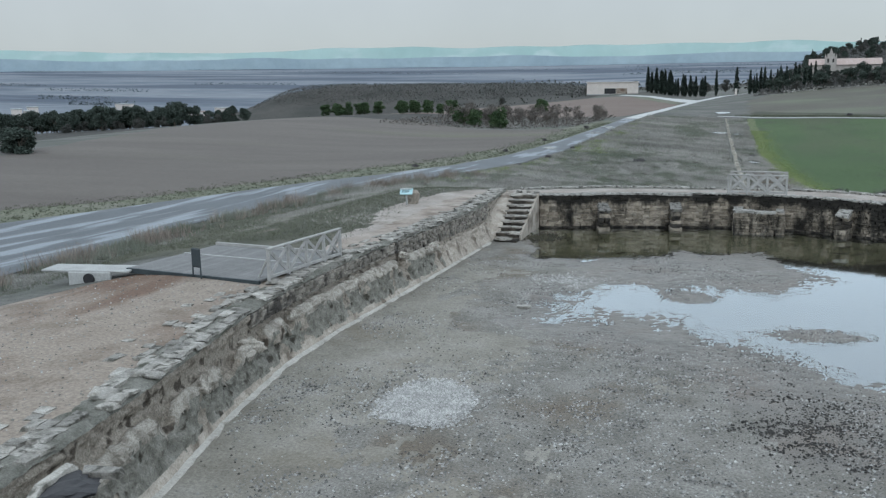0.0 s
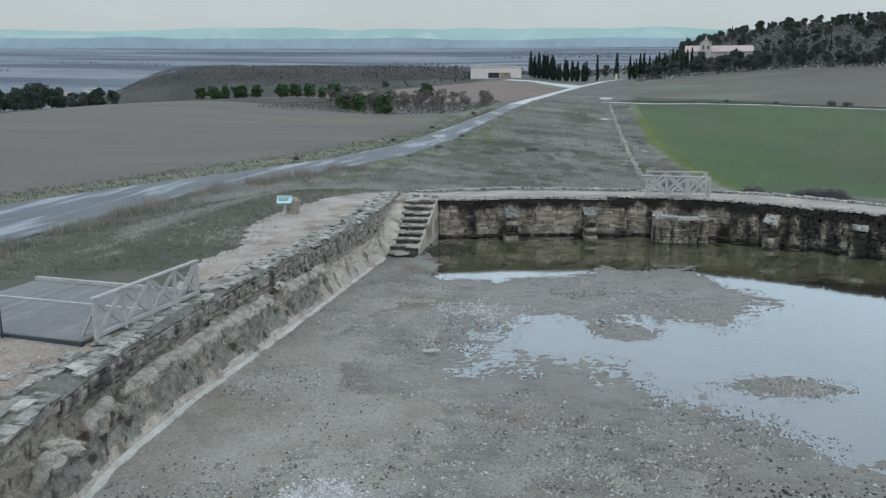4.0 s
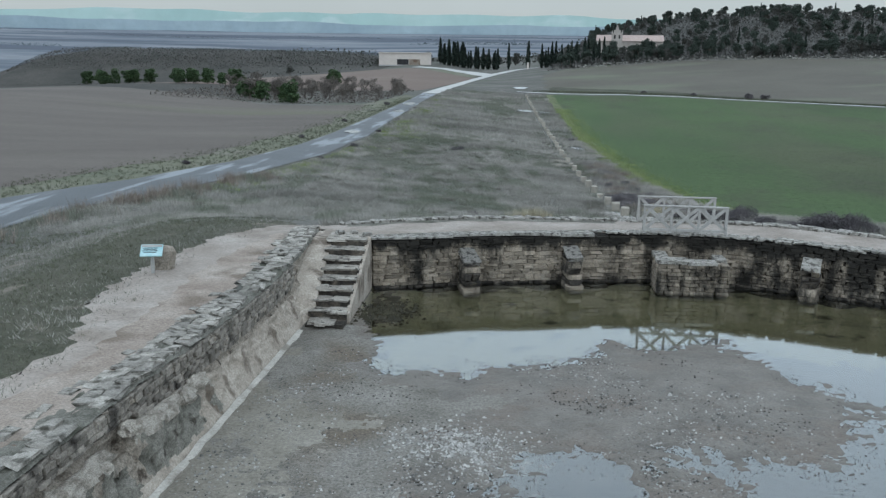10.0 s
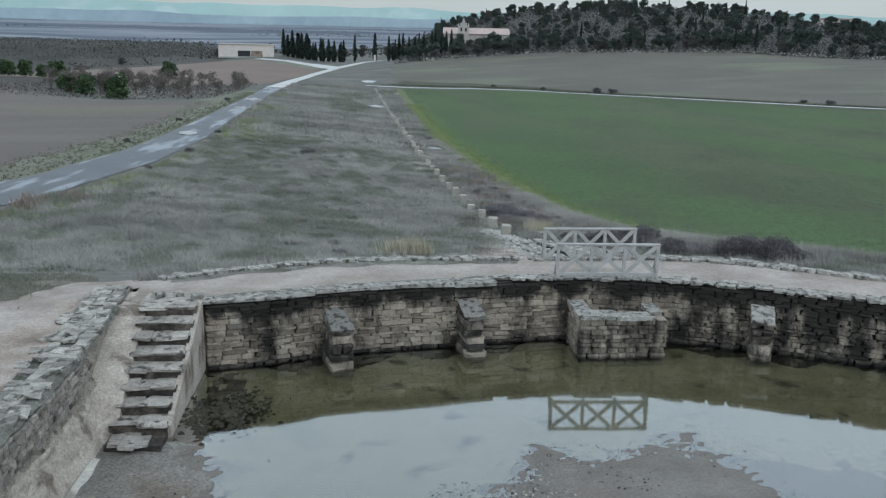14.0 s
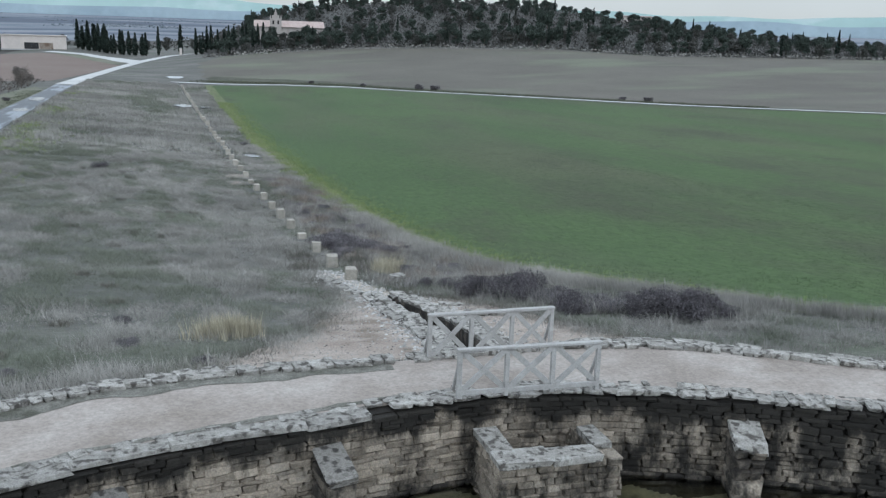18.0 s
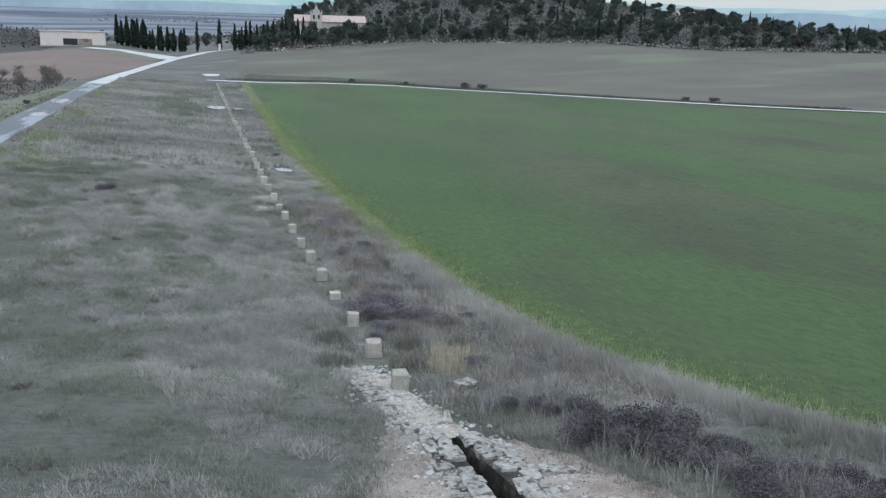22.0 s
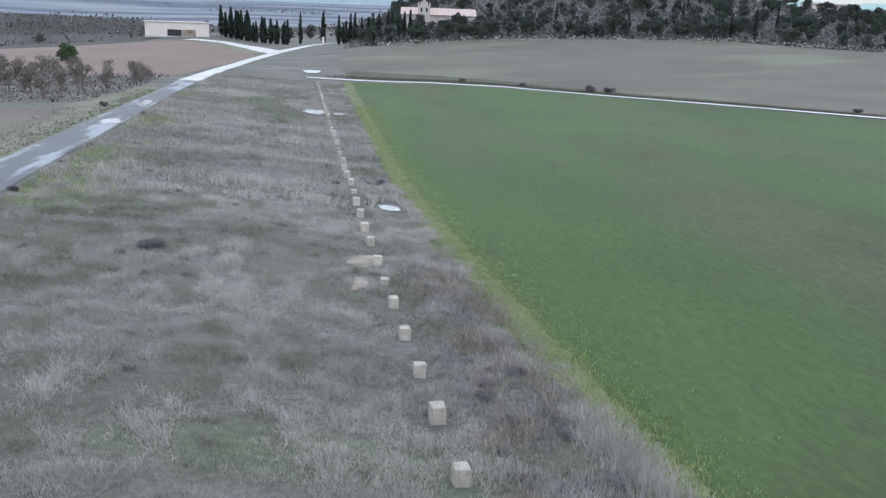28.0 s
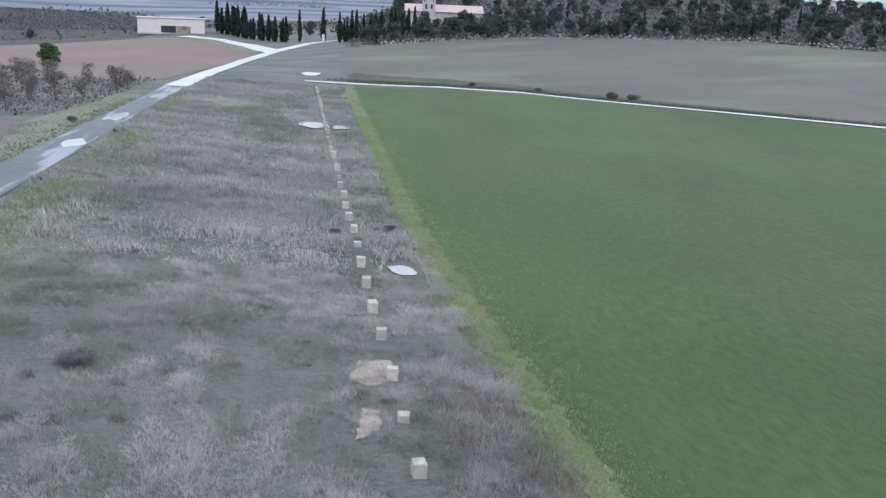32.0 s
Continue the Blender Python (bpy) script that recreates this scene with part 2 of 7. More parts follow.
M["hill_brush"] = material("grey_hill_brush", [(0.066, 0.067, 0.063), (0.13, 0.126, 0.12)], 0.3, spread=0.3, rnd="island", bump=0)
M["bare"] = material("bare_sandy_ground", [(0.218, 0.178, 0.150), (0.287, 0.245, 0.211), (0.352, 0.311, 0.275)], 0.8, fine=22, spread=0.42, bump=0.8, patch=((0.165, 0.134, 0.108), 0.7, 0.50, 0.68, (1, 1, 1)))
M["heap"] = material("pale_heap_gravel", [(0.28, 0.275, 0.262), (0.42, 0.41, 0.395)], 2, spread=0.3, rnd="island", bump=0)
M["darkpebble"] = material("dark_pebbles", [(0.02, 0.019, 0.018), (0.06, 0.056, 0.052)], 2, spread=0.3, rnd="island", bump=0)
M["scrub"] = material("hill_scrub", [(0.03, 0.03, 0.026), (0.062, 0.057, 0.05)], 0.05, fine=20, spread=0.4, bump=0.5, dist=0.3)
M["hillside"] = material("hill_ground", [(0.045, 0.046, 0.042), (0.082, 0.079, 0.072)], 0.05, fine=20, spread=0.4, bump=0.5, dist=0.3)
M["mortar"] = material("wall_core", [(0.11, 0.092, 0.072), (0.185, 0.155, 0.122)], 1.5, fine=14, spread=0.4, bump=0.8, crust=((0.016, 0.014, 0.012), 0.47, 0.66, *RUNS))
M["stone"] = material("sandstone", [(0.16, 0.134, 0.105), (0.265, 0.226, 0.18), (0.22, 0.194, 0.16)], 2.6, fine=9, spread=0.45, bump=0.8, rnd="object", vary=(0.6, 1.3), crust=((0.022, 0.02, 0.017), 0.47, 0.66, *RUNS))
M["coping"] = material("lichen_stone", [(0.20, 0.19, 0.172), (0.30, 0.287, 0.262), (0.40, 0.387, 0.36)], 5.0, fine=10, spread=0.45, bump=1.0, rnd="object", vary=(0.78, 1.15), patch=((0.085, 0.078, 0.07), 6.0, 0.50, 0.64, (1, 1, 1)))
M["rubble"] = material("rubble", [(0.18, 0.153, 0.124), (0.37, 0.328, 0.278), (0.285, 0.247, 0.205)], 2.2, fine=10, spread=0.55, bump=1.0, dist=0.08, patch=((0.085, 0.07, 0.056), 2.2, 0.57, 0.68, (1, 1, 1)))
M["plaster"] = material("lime_plaster", [(0.29, 0.252, 0.21), (0.44, 0.395, 0.343)], 1.6, fine=10, spread=0.4, bump=0.8, dist=0.04, patch=((0.15, 0.124, 0.10), 1.4, 0.54, 0.68, (1, 1, 0.6)))
M["floor"] = material("pool_floor", [(0.157, 0.142, 0.118), (0.211, 0.196, 0.166), (0.257, 0.241, 0.214)], 0.35, fine=40, spread=0.4, bump=0.7, dist=0.02, rough=0.75, patch=((0.15, 0.124, 0.09), 0.18, 0.50, 0.74, (1, 1, 1)))
M["capdark"] = material("dark_lichened_cap", [(0.11, 0.102, 0.092), (0.20, 0.19, 0.172), (0.30, 0.285, 0.26)], 5.0, fine=9, spread=0.5, bump=1.0, rnd="object", vary=(0.8, 1.15), patch=((0.05, 0.046, 0.042), 5.0, 0.48, 0.62, (1, 1, 1)))
M["lawn"] = material("short_olive_turf", [(0.0531, 0.0549, 0.0377), (0.0754, 0.0754, 0.0549), (0.0983, 0.0924, 0.072)], 0.35, fine=30, spread=0.4, bump=0.7, dist=0.08, patch=((0.17, 0.15, 0.125), 0.5, 0.58, 0.70, (1, 1, 1)))
M["wetfloor"] = material("wet_gravel_floor", [(0.068, 0.058, 0.047), (0.108, 0.095, 0.079), (0.14, 0.125, 0.107)], 0.8, fine=22, spread=0.6, bump=0.5, dist=0.02, rough=0.42, spec=0.4, patch=((0.105, 0.084, 0.066), 0.5, 0.48, 0.68, (1, 1, 1)))
M["damp"] = material("damp_gravel_floor", [(0.11, 0.102, 0.088), (0.17, 0.159, 0.14), (0.225, 0.213, 0.193)], 0.5, fine=32, spread=0.62, bump=0.9, dist=0.03, rough=0.65, patch=((0.12, 0.098, 0.074), 0.3, 0.50, 0.70, (1, 1, 1)))
M["mossface"] = material("mossy_rubble_face", [(0.137, 0.13, 0.111), (0.247, 0.237, 0.205), (0.332, 0.316, 0.28)], 3.0, fine=9, spread=0.55, bump=1.0, dist=0.07, patch=((0.07, 0.062, 0.05), 2.6, 0.56, 0.68, (1, 1, 1)))
M["mosscap"] = material("mossy_wall_top", [(0.12, 0.118, 0.10), (0.20, 0.194, 0.168), (0.27, 0.262, 0.235)], 2.4, fine=10, spread=0.5, bump=1.0, dist=0.06, patch=((0.085, 0.085, 0.066), 1.2, 0.52, 0.68, (1, 1, 1)))
M["darkbank"] = material("dark_bank_grass", [(0.04, 0.047, 0.03), (0.066, 0.068, 0.047), (0.09, 0.085, 0.064)], 0.2, fine=25, spread=0.4, bump=0.7, dist=0.15)
M["wood"] = material("weathered_wood", [(0.28, 0.272, 0.26), (0.385, 0.377, 0.362)], 4, fine=10, spread=0.2, stretch=(1, 1, 1))
M["deck"] = material("deck_boards", [(0.15, 0.148, 0.145), (0.188, 0.185, 0.182)], 2, fine=10, spread=0.2, rnd="object", vary=(0.88, 1.12))
M["concrete"] = material("concrete", [(0.30, 0.30, 0.29), (0.39, 0.39, 0.38)], 1.5, fine=10, spread=0.2)
M["white"] = material("whitewashed", [(0.50, 0.45, 0.415), (0.58, 0.525, 0.485)], 0.5, fine=10, spread=0.12)
M["tile"] = material("roof_tile", [(0.36, 0.28, 0.25), (0.44, 0.36, 0.33)], 0.8, fine=8, spread=0.2)
M["dark"] = material("dark_opening", [(0.02, 0.02, 0.022), (0.035, 0.033, 0.035)], 1, spread=0.2, rough=0.6)
M["metal"] = material("dark_metal", [(0.03, 0.04, 0.045), (0.05, 0.06, 0.065)], 2, rough=0.5, spread=0.2)
M["sign"] = material("sign_panel", [(0.30, 0.50, 0.54), (0.48, 0.62, 0.64)], 3, fine=5, spread=0.15, rough=0.4)
M["bark"] = material("bark", [(0.09, 0.075, 0.06), (0.14, 0.12, 0.10)], 3, spread=0.3)
M["pine"] = material("pine_needles", [(0.035, 0.049, 0.04), (0.074, 0.09, 0.075)], 0.6, spread=0.3, rnd="island", bump=0)
M["cypress"] = material("cypress_foliage", [(0.02, 0.031, 0.025), (0.036, 0.05, 0.04)], 0.6, spread=0.3, rnd="island", bump=0)
M["young"] = material("young_pine_needles", [(0.04, 0.072, 0.034), (0.075, 0.11, 0.05)], 0.6, spread=0.3, rnd="island", bump=0)
M["twigs"] = material("bare_twigs", [(0.10, 0.09, 0.081), (0.165, 0.146, 0.133)], 0.6, spread=0.3, rnd="island", bump=0)
M["shrub"] = material("grey_shrub", [(0.04, 0.037, 0.041), (0.16, 0.148, 0.155)], 1.6, spread=0.6, rnd="island", bump=0)
M["straw"] = material("dry_grass", [(0.191, 0.185, 0.169), (0.292, 0.282, 0.259), (0.403, 0.387, 0.356)], 0.16, spread=0.12, fine=20, rnd="island", vary=(0.9, 1.1), bump=0, stretch=(0.38, 1, 1))
M["grass"] = material("grey_green_grass", [(0.122, 0.134, 0.102), (0.183, 0.194, 0.156), (0.235, 0.237, 0.202)], 0.16, spread=0.12, fine=20, rnd="island", vary=(0.9, 1.1), bump=0, stretch=(0.38, 1, 1))
M["gold"] = material("golden_straw", [(0.32, 0.29, 0.215), (0.46, 0.42, 0.32)], 0.6, spread=0.3, rnd="island", bump=0)
M["sprout"] = material("cereal_blades", [(0.0272, 0.048, 0.0168), (0.04, 0.0616, 0.024)], 0.1, spread=0.25, rnd="island", bump=0)
M["yellowgrass"] = material("yellow_green_grass", [(0.165, 0.22, 0.085), (0.26, 0.30, 0.13)], 0.5, spread=0.3, rnd="island", bump=0)
M["pebble"] = material("pebbles", [(0.11, 0.105, 0.096), (0.28, 0.274, 0.262)], 2, spread=0.3, rnd="island", vary=(0.3, 1.75), bump=0)


def water_material(name, murk):
    m = bpy.data.materials.new(name)
    m.use_nodes = True
    nt = m.node_tree
    nt.nodes.clear()
    out = nt.nodes.new("ShaderNodeOutputMaterial")
    gl = nt.nodes.new("ShaderNodeBsdfGlossy")
    gl.inputs["Roughness"].default_value = 0.05
    gl.inputs["Color"].default_value = (0.90, 0.955, 1.0, 1)
    tr = nt.nodes.new("ShaderNodeBsdfTransparent")
    tr.inputs["Color"].default_value = murk
    fr = nt.nodes.new("ShaderNodeFresnel")
    fr.inputs["IOR"].default_value = 1.7
    no = nt.nodes.new("ShaderNodeTexNoise")
    no.inputs["Scale"].default_value = 3.0
    bp = nt.nodes.new("ShaderNodeBump")
    bp.inputs["Strength"].default_value, bp.inputs["Distance"].default_value = 0.02, 0.02
    nt.links.new(no.outputs["Fac"], bp.inputs["Height"])
    nt.links.new(bp.outputs[0], gl.inputs["Normal"])
    mx = nt.nodes.new("ShaderNodeMixShader")
    up = nt.nodes.new("ShaderNodeMath")
    up.operation, up.use_clamp = "MULTIPLY", True
    up.inputs[1].default_value = 1.36
    nt.links.new(fr.outputs[0], up.inputs[0])
    nt.links.new(up.outputs[0], mx.inputs[0])
    nt.links.new(tr.outputs[0], mx.inputs[1])
    nt.links.new(gl.outputs[0], mx.inputs[2])
    nt.links.new(mx.outputs[0], out.inputs["Surface"])
    return m


M["water"] = water_material("still_water", (0.92, 0.89, 0.76, 1))


# ---- mesh helpers ----
def mesh_from(name, verts, faces, mats, smooth=False):
    me = bpy.data.meshes.new(name)
    me.from_pydata([tuple(v) for v in verts], [], [tuple(f) for f in faces])
    for m in mats if isinstance(mats, (list, tuple)) else [mats]:
        me.materials.append(m)
    if smooth:
        me.polygons.foreach_set("use_smooth", [True] * len(me.polygons))
    me.update()
    return me


def part(name, bm, mat, parent=None, label=""):
    """Links a bmesh, or a mesh that is there already, as one object, under parent if one is given."""
    if isinstance(bm, bmesh.types.BMesh):
        me = bpy.data.meshes.new(name)
        bm.to_mesh(me)
        bm.free()
    else:
        me = bm
    if mat and not me.materials:
        me.materials.append(mat)
    ob = new(name, me)
    if parent:
        ob.parent = parent
    if label:
        ob["label"] = label
    return ob


def thing(name, at, label, category, group="", kind="", rz=0.0, scale=1.0):
    ob = new(name)
    ob.empty_display_size = 0.2
    ob.matrix_basis = pose(*at, 0, 0, rz) @ Matrix.Scale(scale, 4)
    return tagged(ob, label, category, group, kind)


def add_box(bm, size, at=(0, 0, 0), m=None, bevel=0.0):
    r = bmesh.ops.create_cube(bm, size=1.0, matrix=(m or Matrix()) @ Matrix.Translation(at) @ Matrix.Diagonal((*size, 1)))
    if bevel:
        edges = {e for v in r["verts"] for e in v.link_edges}
        bmesh.ops.bevel(bm, geom=list(edges), offset=bevel, segments=1, affect="EDGES")
    return r


def box(size, at=(0, 0, 0), m=None, bevel=0.0):
    bm = bmesh.new()
    add_box(bm, size, at, m, bevel)
    return bm


def beam(a, b, w, h, bevel=0.006):
    """A bar of section w x h from a to b."""
    a, b = Vector(a), Vector(b)
    d = b - a
    q = d.to_track_quat("X", "Z").to_matrix().to_4x4()
    return box((d.length, w, h), (0, 0, 0), Matrix.Translation((a + b) / 2) @ q, bevel)


def hermite(xk, zk, x):
    """Smooth curve through knots; zk may have several rows of values."""
    xk, zk, x = np.asarray(xk, float), np.asarray(zk, float), np.asarray(x, float)
    slope = np.gradient(zk, xk, axis=0)
    i = np.clip(np.searchsorted(xk, x) - 1, 0, len(xk) - 2)
    h = xk[i + 1] - xk[i]
    t = np.clip((x - xk[i]) / h, 0, 1)
    if zk.ndim > 1:
        t, h = t[..., None], h[..., None]
    a, b = 2 * t**3 - 3 * t**2 + 1, t**3 - 2 * t**2 + t
    c, d = -2 * t**3 + 3 * t**2, t**3 - t**2
    return a * zk[i] + b * h * slope[i] + c * zk[i + 1] + d * h * slope[i + 1]


# ---- plan ----
COLS = (-600, -180, -90, -45, -20, -13, -8.5, 5, 40, 120, 300, 600)
ROWS_Y = (-60, 0, 30, 51, 54, 66, 78, 100, 140, 200, 260, 335, 450, 700)
HEIGHTS_NEAR = (
    (-28, -9, -0.5, 1.2, 1.3, 1.87, 1.87, 1.9, 1.5, 1.0, 2.0, 2.0),
    (-28, -9, -0.4, 1.1, 1.2, 1.87, 1.87, 1.9, 1.5, 1.0, 2.0, 2.0),
    (-28, -9, -0.2, 0.4, 0.9, 1.87, 1.86, 1.8, 1.4, 0.8, 2.0, 2.0),
    (-28, -9, -0.2, 0.15, 0.65, 1.84, 1.85, 1.82, 0.9, 0.7, 2.0, 3.0),
    (-28, -9, -0.2, 0.1, 0.6, 1.78, 1.77, 1.7, 0.8, 0.6, 2.0, 3.0),
    (-28, -9, -0.2, 0.0, 0.3, 0.4, 0.36, 0.1, 0.1, 0.5, 2.0, 3.0),
    (-28, -9, -0.2, -0.2, 0.0, -0.35, -0.62, -1.5, -0.6, 0.2, 2.0, 3.0),
)
HEIGHTS_FAR = (
    (-28, -9, -0.2, -0.7, -0.6, -1.2, -1.55, -2.8, -1.6, 0.0, 3.0, 4.0),
    (-28, -8, -0.3, -1.6, -1.4, -2.0, -2.35, -3.5, -2.5, -0.4, 4.0, 5.0),
    (-27, -7, -0.3, -2.3, -2.0, -2.5, -2.85, -3.8, -2.9, -0.6, 5.0, 6.0),
    (-26, -6, -1.6, -2.6, -2.3, -2.5, -2.72, -3.2, -2.2, 2.0, 6.0, 6.0),
    (-25, -8, -3.0, -1.8, -1.8, -1.2, -1.0, 0.4, 3.0, 6.8, 8.0, 6.0),
    (-24, -10, -3.0, 1.5, 0.5, 0.6, 0.7, 0.8, 14.0, 24.0, 10.0, 2.0),
    (-20, -12, -6.0, -3.0, -2.0, -1.0, -0.5, 2.0, 8.0, 16.0, 12.0, 2.0),
)
HEIGHTS = np.array(HEIGHTS_NEAR + HEIGHTS_FAR, float)

# inner face of the pool's left wall, and of its bowed end wall
WALL_L_Y = (-2.0, 10.0, 19.5, 22.5, 27.7, 32.0, 38.0, 42.0, 49.0, 53.5)
WALL_L_X = (-5.6, -5.6, -6.6, -7.15, -8.02, -8.15, -7.9, -7.6, -7.45, -7.75)
KERB_Y = (-2.0, 10.0, 19.3, 23.0, 27.0, 30.5, 35.5, 42.0, 47.8)
KERB_X = (-4.1, -4.3, -5.82, -6.68, -7.28, -7.37, -7.18, -7.0, -6.86)
END_X = (-9.0, -5.6, -4.0, -2.7, -1.5, 1.1, 3.4, 5.5, 7.4, 9.6, 11.5, 13.4, 17.0, 21.0, 25.0)
END_Y = (52.3, 52.75, 53.2, 53.7, 54.0, 54.5, 54.95, 55.1, 54.75, 53.95, 53.1, 52.1, 50.0, 47.3, 44.2)
OUT_X = (-9.0, -5.8, -3.7, -1.3, 1.3, 4.0, 7.6, 10.0, 11.6, 14.3, 18.0, 22.0, 26.0)
OUT_Y = (54.4, 55.9, 56.8, 57.4, 57.5, 57.55, 57.6, 57.1, 56.3, 54.7, 52.5, 49.6, 46.4)
TOP = 1.85


def wall_x(y):
    return hermite(WALL_L_Y, WALL_L_X, y)


def end_y(x):
    return hermite(END_X, END_Y, x)


def out_y(x):
    return hermite(OUT_X, OUT_Y, x)


def lay(x, y):
    """Height of the land, without the pool."""
    x, y = np.broadcast_arrays(np.asarray(x, float), np.asarray(y, float))
    cols = hermite(ROWS_Y, HEIGHTS, np.clip(y, -60, 700))
    xk = np.array(COLS, float)
    slope = np.gradient(cols, xk, axis=-1)
    xc = np.clip(x, -600, 600)
    i = np.clip(np.searchsorted(xk, xc) - 1, 0, len(xk) - 2)
    h = xk[i + 1] - xk[i]
    t = (xc - xk[i]) / h
    pick = lambda arr, j: np.take_along_axis(arr, j[..., None], -1)[..., 0]
    z0, z1, s0, s1 = pick(cols, i), pick(cols, i + 1), pick(slope, i), pick(slope, i + 1)
    z = (2 * t**3 - 3 * t**2 + 1) * z0 + (t**3 - 2 * t**2 + t) * h * s0 + (3 * t**2 - 2 * t**3) * z1 + (t**3 - t**2) * h * s1
    far = np.clip((np.hypot(x, y) - 650) / 900, 0, 1)
    far = far * far * (3 - 2 * far)
    r = np.hypot(x, y)
    side = np.clip((-x - 120) / 350, 0, 1)
    plain = np.interp(r, (0, 1000, 2000, 4200, 7000), (-34, -30, 0, 72, 80)) * side + np.interp(r, (0, 1000, 2000, 4200, 7000), (-4, -3, 8, 72, 80)) * (1 - side)
    z = z * (1 - far) + plain * far
    bump = np.exp(-(((x + 205) / 122) ** 12) - ((y - 640) / 90) ** 4)
    z = z * (1 - bump) + (5.5 - 0.008 * (x + 205)) * bump
    # low swells in the meadow
    return z + 0.10 * np.sin(x * 0.31 + 0.4 * np.sin(y * 0.11)) * np.sin(y * 0.23 + 1.0) * np.clip((y - 60) / 20, 0, 1) * np.clip((300 - y) / 60, 0, 1) * np.clip((16 - np.abs(x + 4)) / 4, 0, 1)


def in_pool(x, y, grow=0.0):
    x, y = np.asarray(x, float), np.asarray(y, float)
    return (x > wall_x(np.clip(y, -2, 53.5)) - grow) & (y < end_y(np.clip(x, -9, 25)) + grow) & (x < 24 + grow) & (y > 0 - grow)


def trench(y):
    """Centre and half width of the water channel behind the end wall."""
    return np.interp(y, (57, 63, 67, 70.5), (5.75, 6.35, 6.25, 6.15)), np.interp(y, (57, 63, 67, 70.5), (0.40, 0.34, 0.26, 0.10))


def land(x, y):
    z = np.where(in_pool(x, y, 0.4), -0.9, lay(x, y))
    under = (x > -9) & (x < 25) & (y > end_y(np.clip(x, -9, 25)) - 0.6) & (y < out_y(np.clip(x, -9, 26)) - 0.35)
    z = np.where(under, np.minimum(z, 1.2), z)
    c, w = trench(y)
    return np.where((np.abs(x - c) < w + 0.3) & (y > 57.3) & (y < 70.4), z - 2.4, z)


def spot(x, y):
    return float(lay(x, y))


# ---- ground ----
def lines(*runs):
    out = []
    for a, b, step in runs:
        out += list(np.arange(a, b, step))
    return np.array(out)


XS = lines((-4800, -1200, 300), (-1200, -400, 80), (-400, -120, 14), (-120, -36, 4), (-36, -16, 1.5), (-16, 3, 0.4), (3, 9, 0.25), (9, 28, 0.4), (28, 60, 2), (60, 160, 5), (160, 400, 14), (400, 1200, 80), (1200, 4801, 300))
YS = lines((-1500, -300, 150), (-300, -60, 30), (-60, -4, 4), (-4, 60, 0.4), (60, 72, 0.5), (72, 120, 1.2), (120, 300, 4), (300, 520, 10), (520, 1200, 60), (1200, 4801, 300))
gx, gy = np.meshgrid(XS, YS)
gz = land(gx, gy)
nx, ny = len(XS), len(YS)
idx = np.arange(nx * ny).reshape(ny, nx)
quads = np.stack([idx[:-1, :-1], idx[:-1, 1:], idx[1:, 1:], idx[1:, :-1]], -1).reshape(-1, 4)
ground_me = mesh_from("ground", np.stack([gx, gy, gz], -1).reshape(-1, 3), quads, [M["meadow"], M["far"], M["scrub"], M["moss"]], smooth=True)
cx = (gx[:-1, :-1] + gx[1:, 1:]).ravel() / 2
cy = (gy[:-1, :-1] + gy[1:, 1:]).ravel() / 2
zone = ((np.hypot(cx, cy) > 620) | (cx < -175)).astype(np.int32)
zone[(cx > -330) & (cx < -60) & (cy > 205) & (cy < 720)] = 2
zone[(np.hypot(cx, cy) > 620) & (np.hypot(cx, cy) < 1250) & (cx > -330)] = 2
# channel bed: dark colour standing for the shade down in it
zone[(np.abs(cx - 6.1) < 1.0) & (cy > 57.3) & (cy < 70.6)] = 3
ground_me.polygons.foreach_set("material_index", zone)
tagged(part("ground", ground_me, None), "rough meadow and open land reaching the horizon", "ground", kind="structure")


def drape(name, outline, mat, lift, step, label, category, height=None):
    """A sheet over the land inside an outline, cut along a grid so that it follows the relief."""
    bm = bmesh.new()
    vs = [bm.verts.new((x, y, 0)) for x, y in outline]
    f = bm.faces.new(vs)
    bmesh.ops.triangulate(bm, faces=[f])
    lo = [min(p[i] for p in outline) for i in (0, 1)]
    hi = [max(p[i] for p in outline) for i in (0, 1)]
    for axis in (0, 1):
        n = int((hi[axis] - lo[axis]) / step)
        for k in range(1, n + 1):
            co = [0, 0, 0]
            no = [0, 0, 0]
            co[axis], no[axis] = lo[axis] + k * step, 1
            bmesh.ops.bisect_plane(bm, geom=bm.verts[:] + bm.edges[:] + bm.faces[:], plane_co=co, plane_no=no)
    pts = np.array([v.co[:2] for v in bm.verts])
    z = (height or lay)(pts[:, 0], pts[:, 1]) + lift
    for v, h in zip(bm.verts, z):
        v.co.z = h
    bmesh.ops.recalc_face_normals(bm, faces=bm.faces[:])
    if sum(f.normal.z for f in bm.faces) < 0:
        bmesh.ops.reverse_faces(bm, faces=bm.faces[:])
    for f in bm.faces:
        f.smooth = True
    return tagged(part(name, bm, mat), label, category, kind="structure")


def wobble(pts, amp, step, seed=0, closed=True):
    """An outline with more points and an uneven edge."""
    out = []
    rng = random.Random(seed)
    for (x0, y0), (x1, y1) in zip(pts, pts[1:] + (pts[:1] if closed else [])):
        d = math.hypot(x1 - x0, y1 - y0)
        n = max(1, int(d / step))
        for k in range(n):
            t = k / n
            j = rng.uniform(-amp, amp) if k else 0
            out.append((x0 + (x1 - x0) * t - (y1 - y0) / d * j, y0 + (y1 - y0) * t + (x1 - x0) / d * j))
    return out


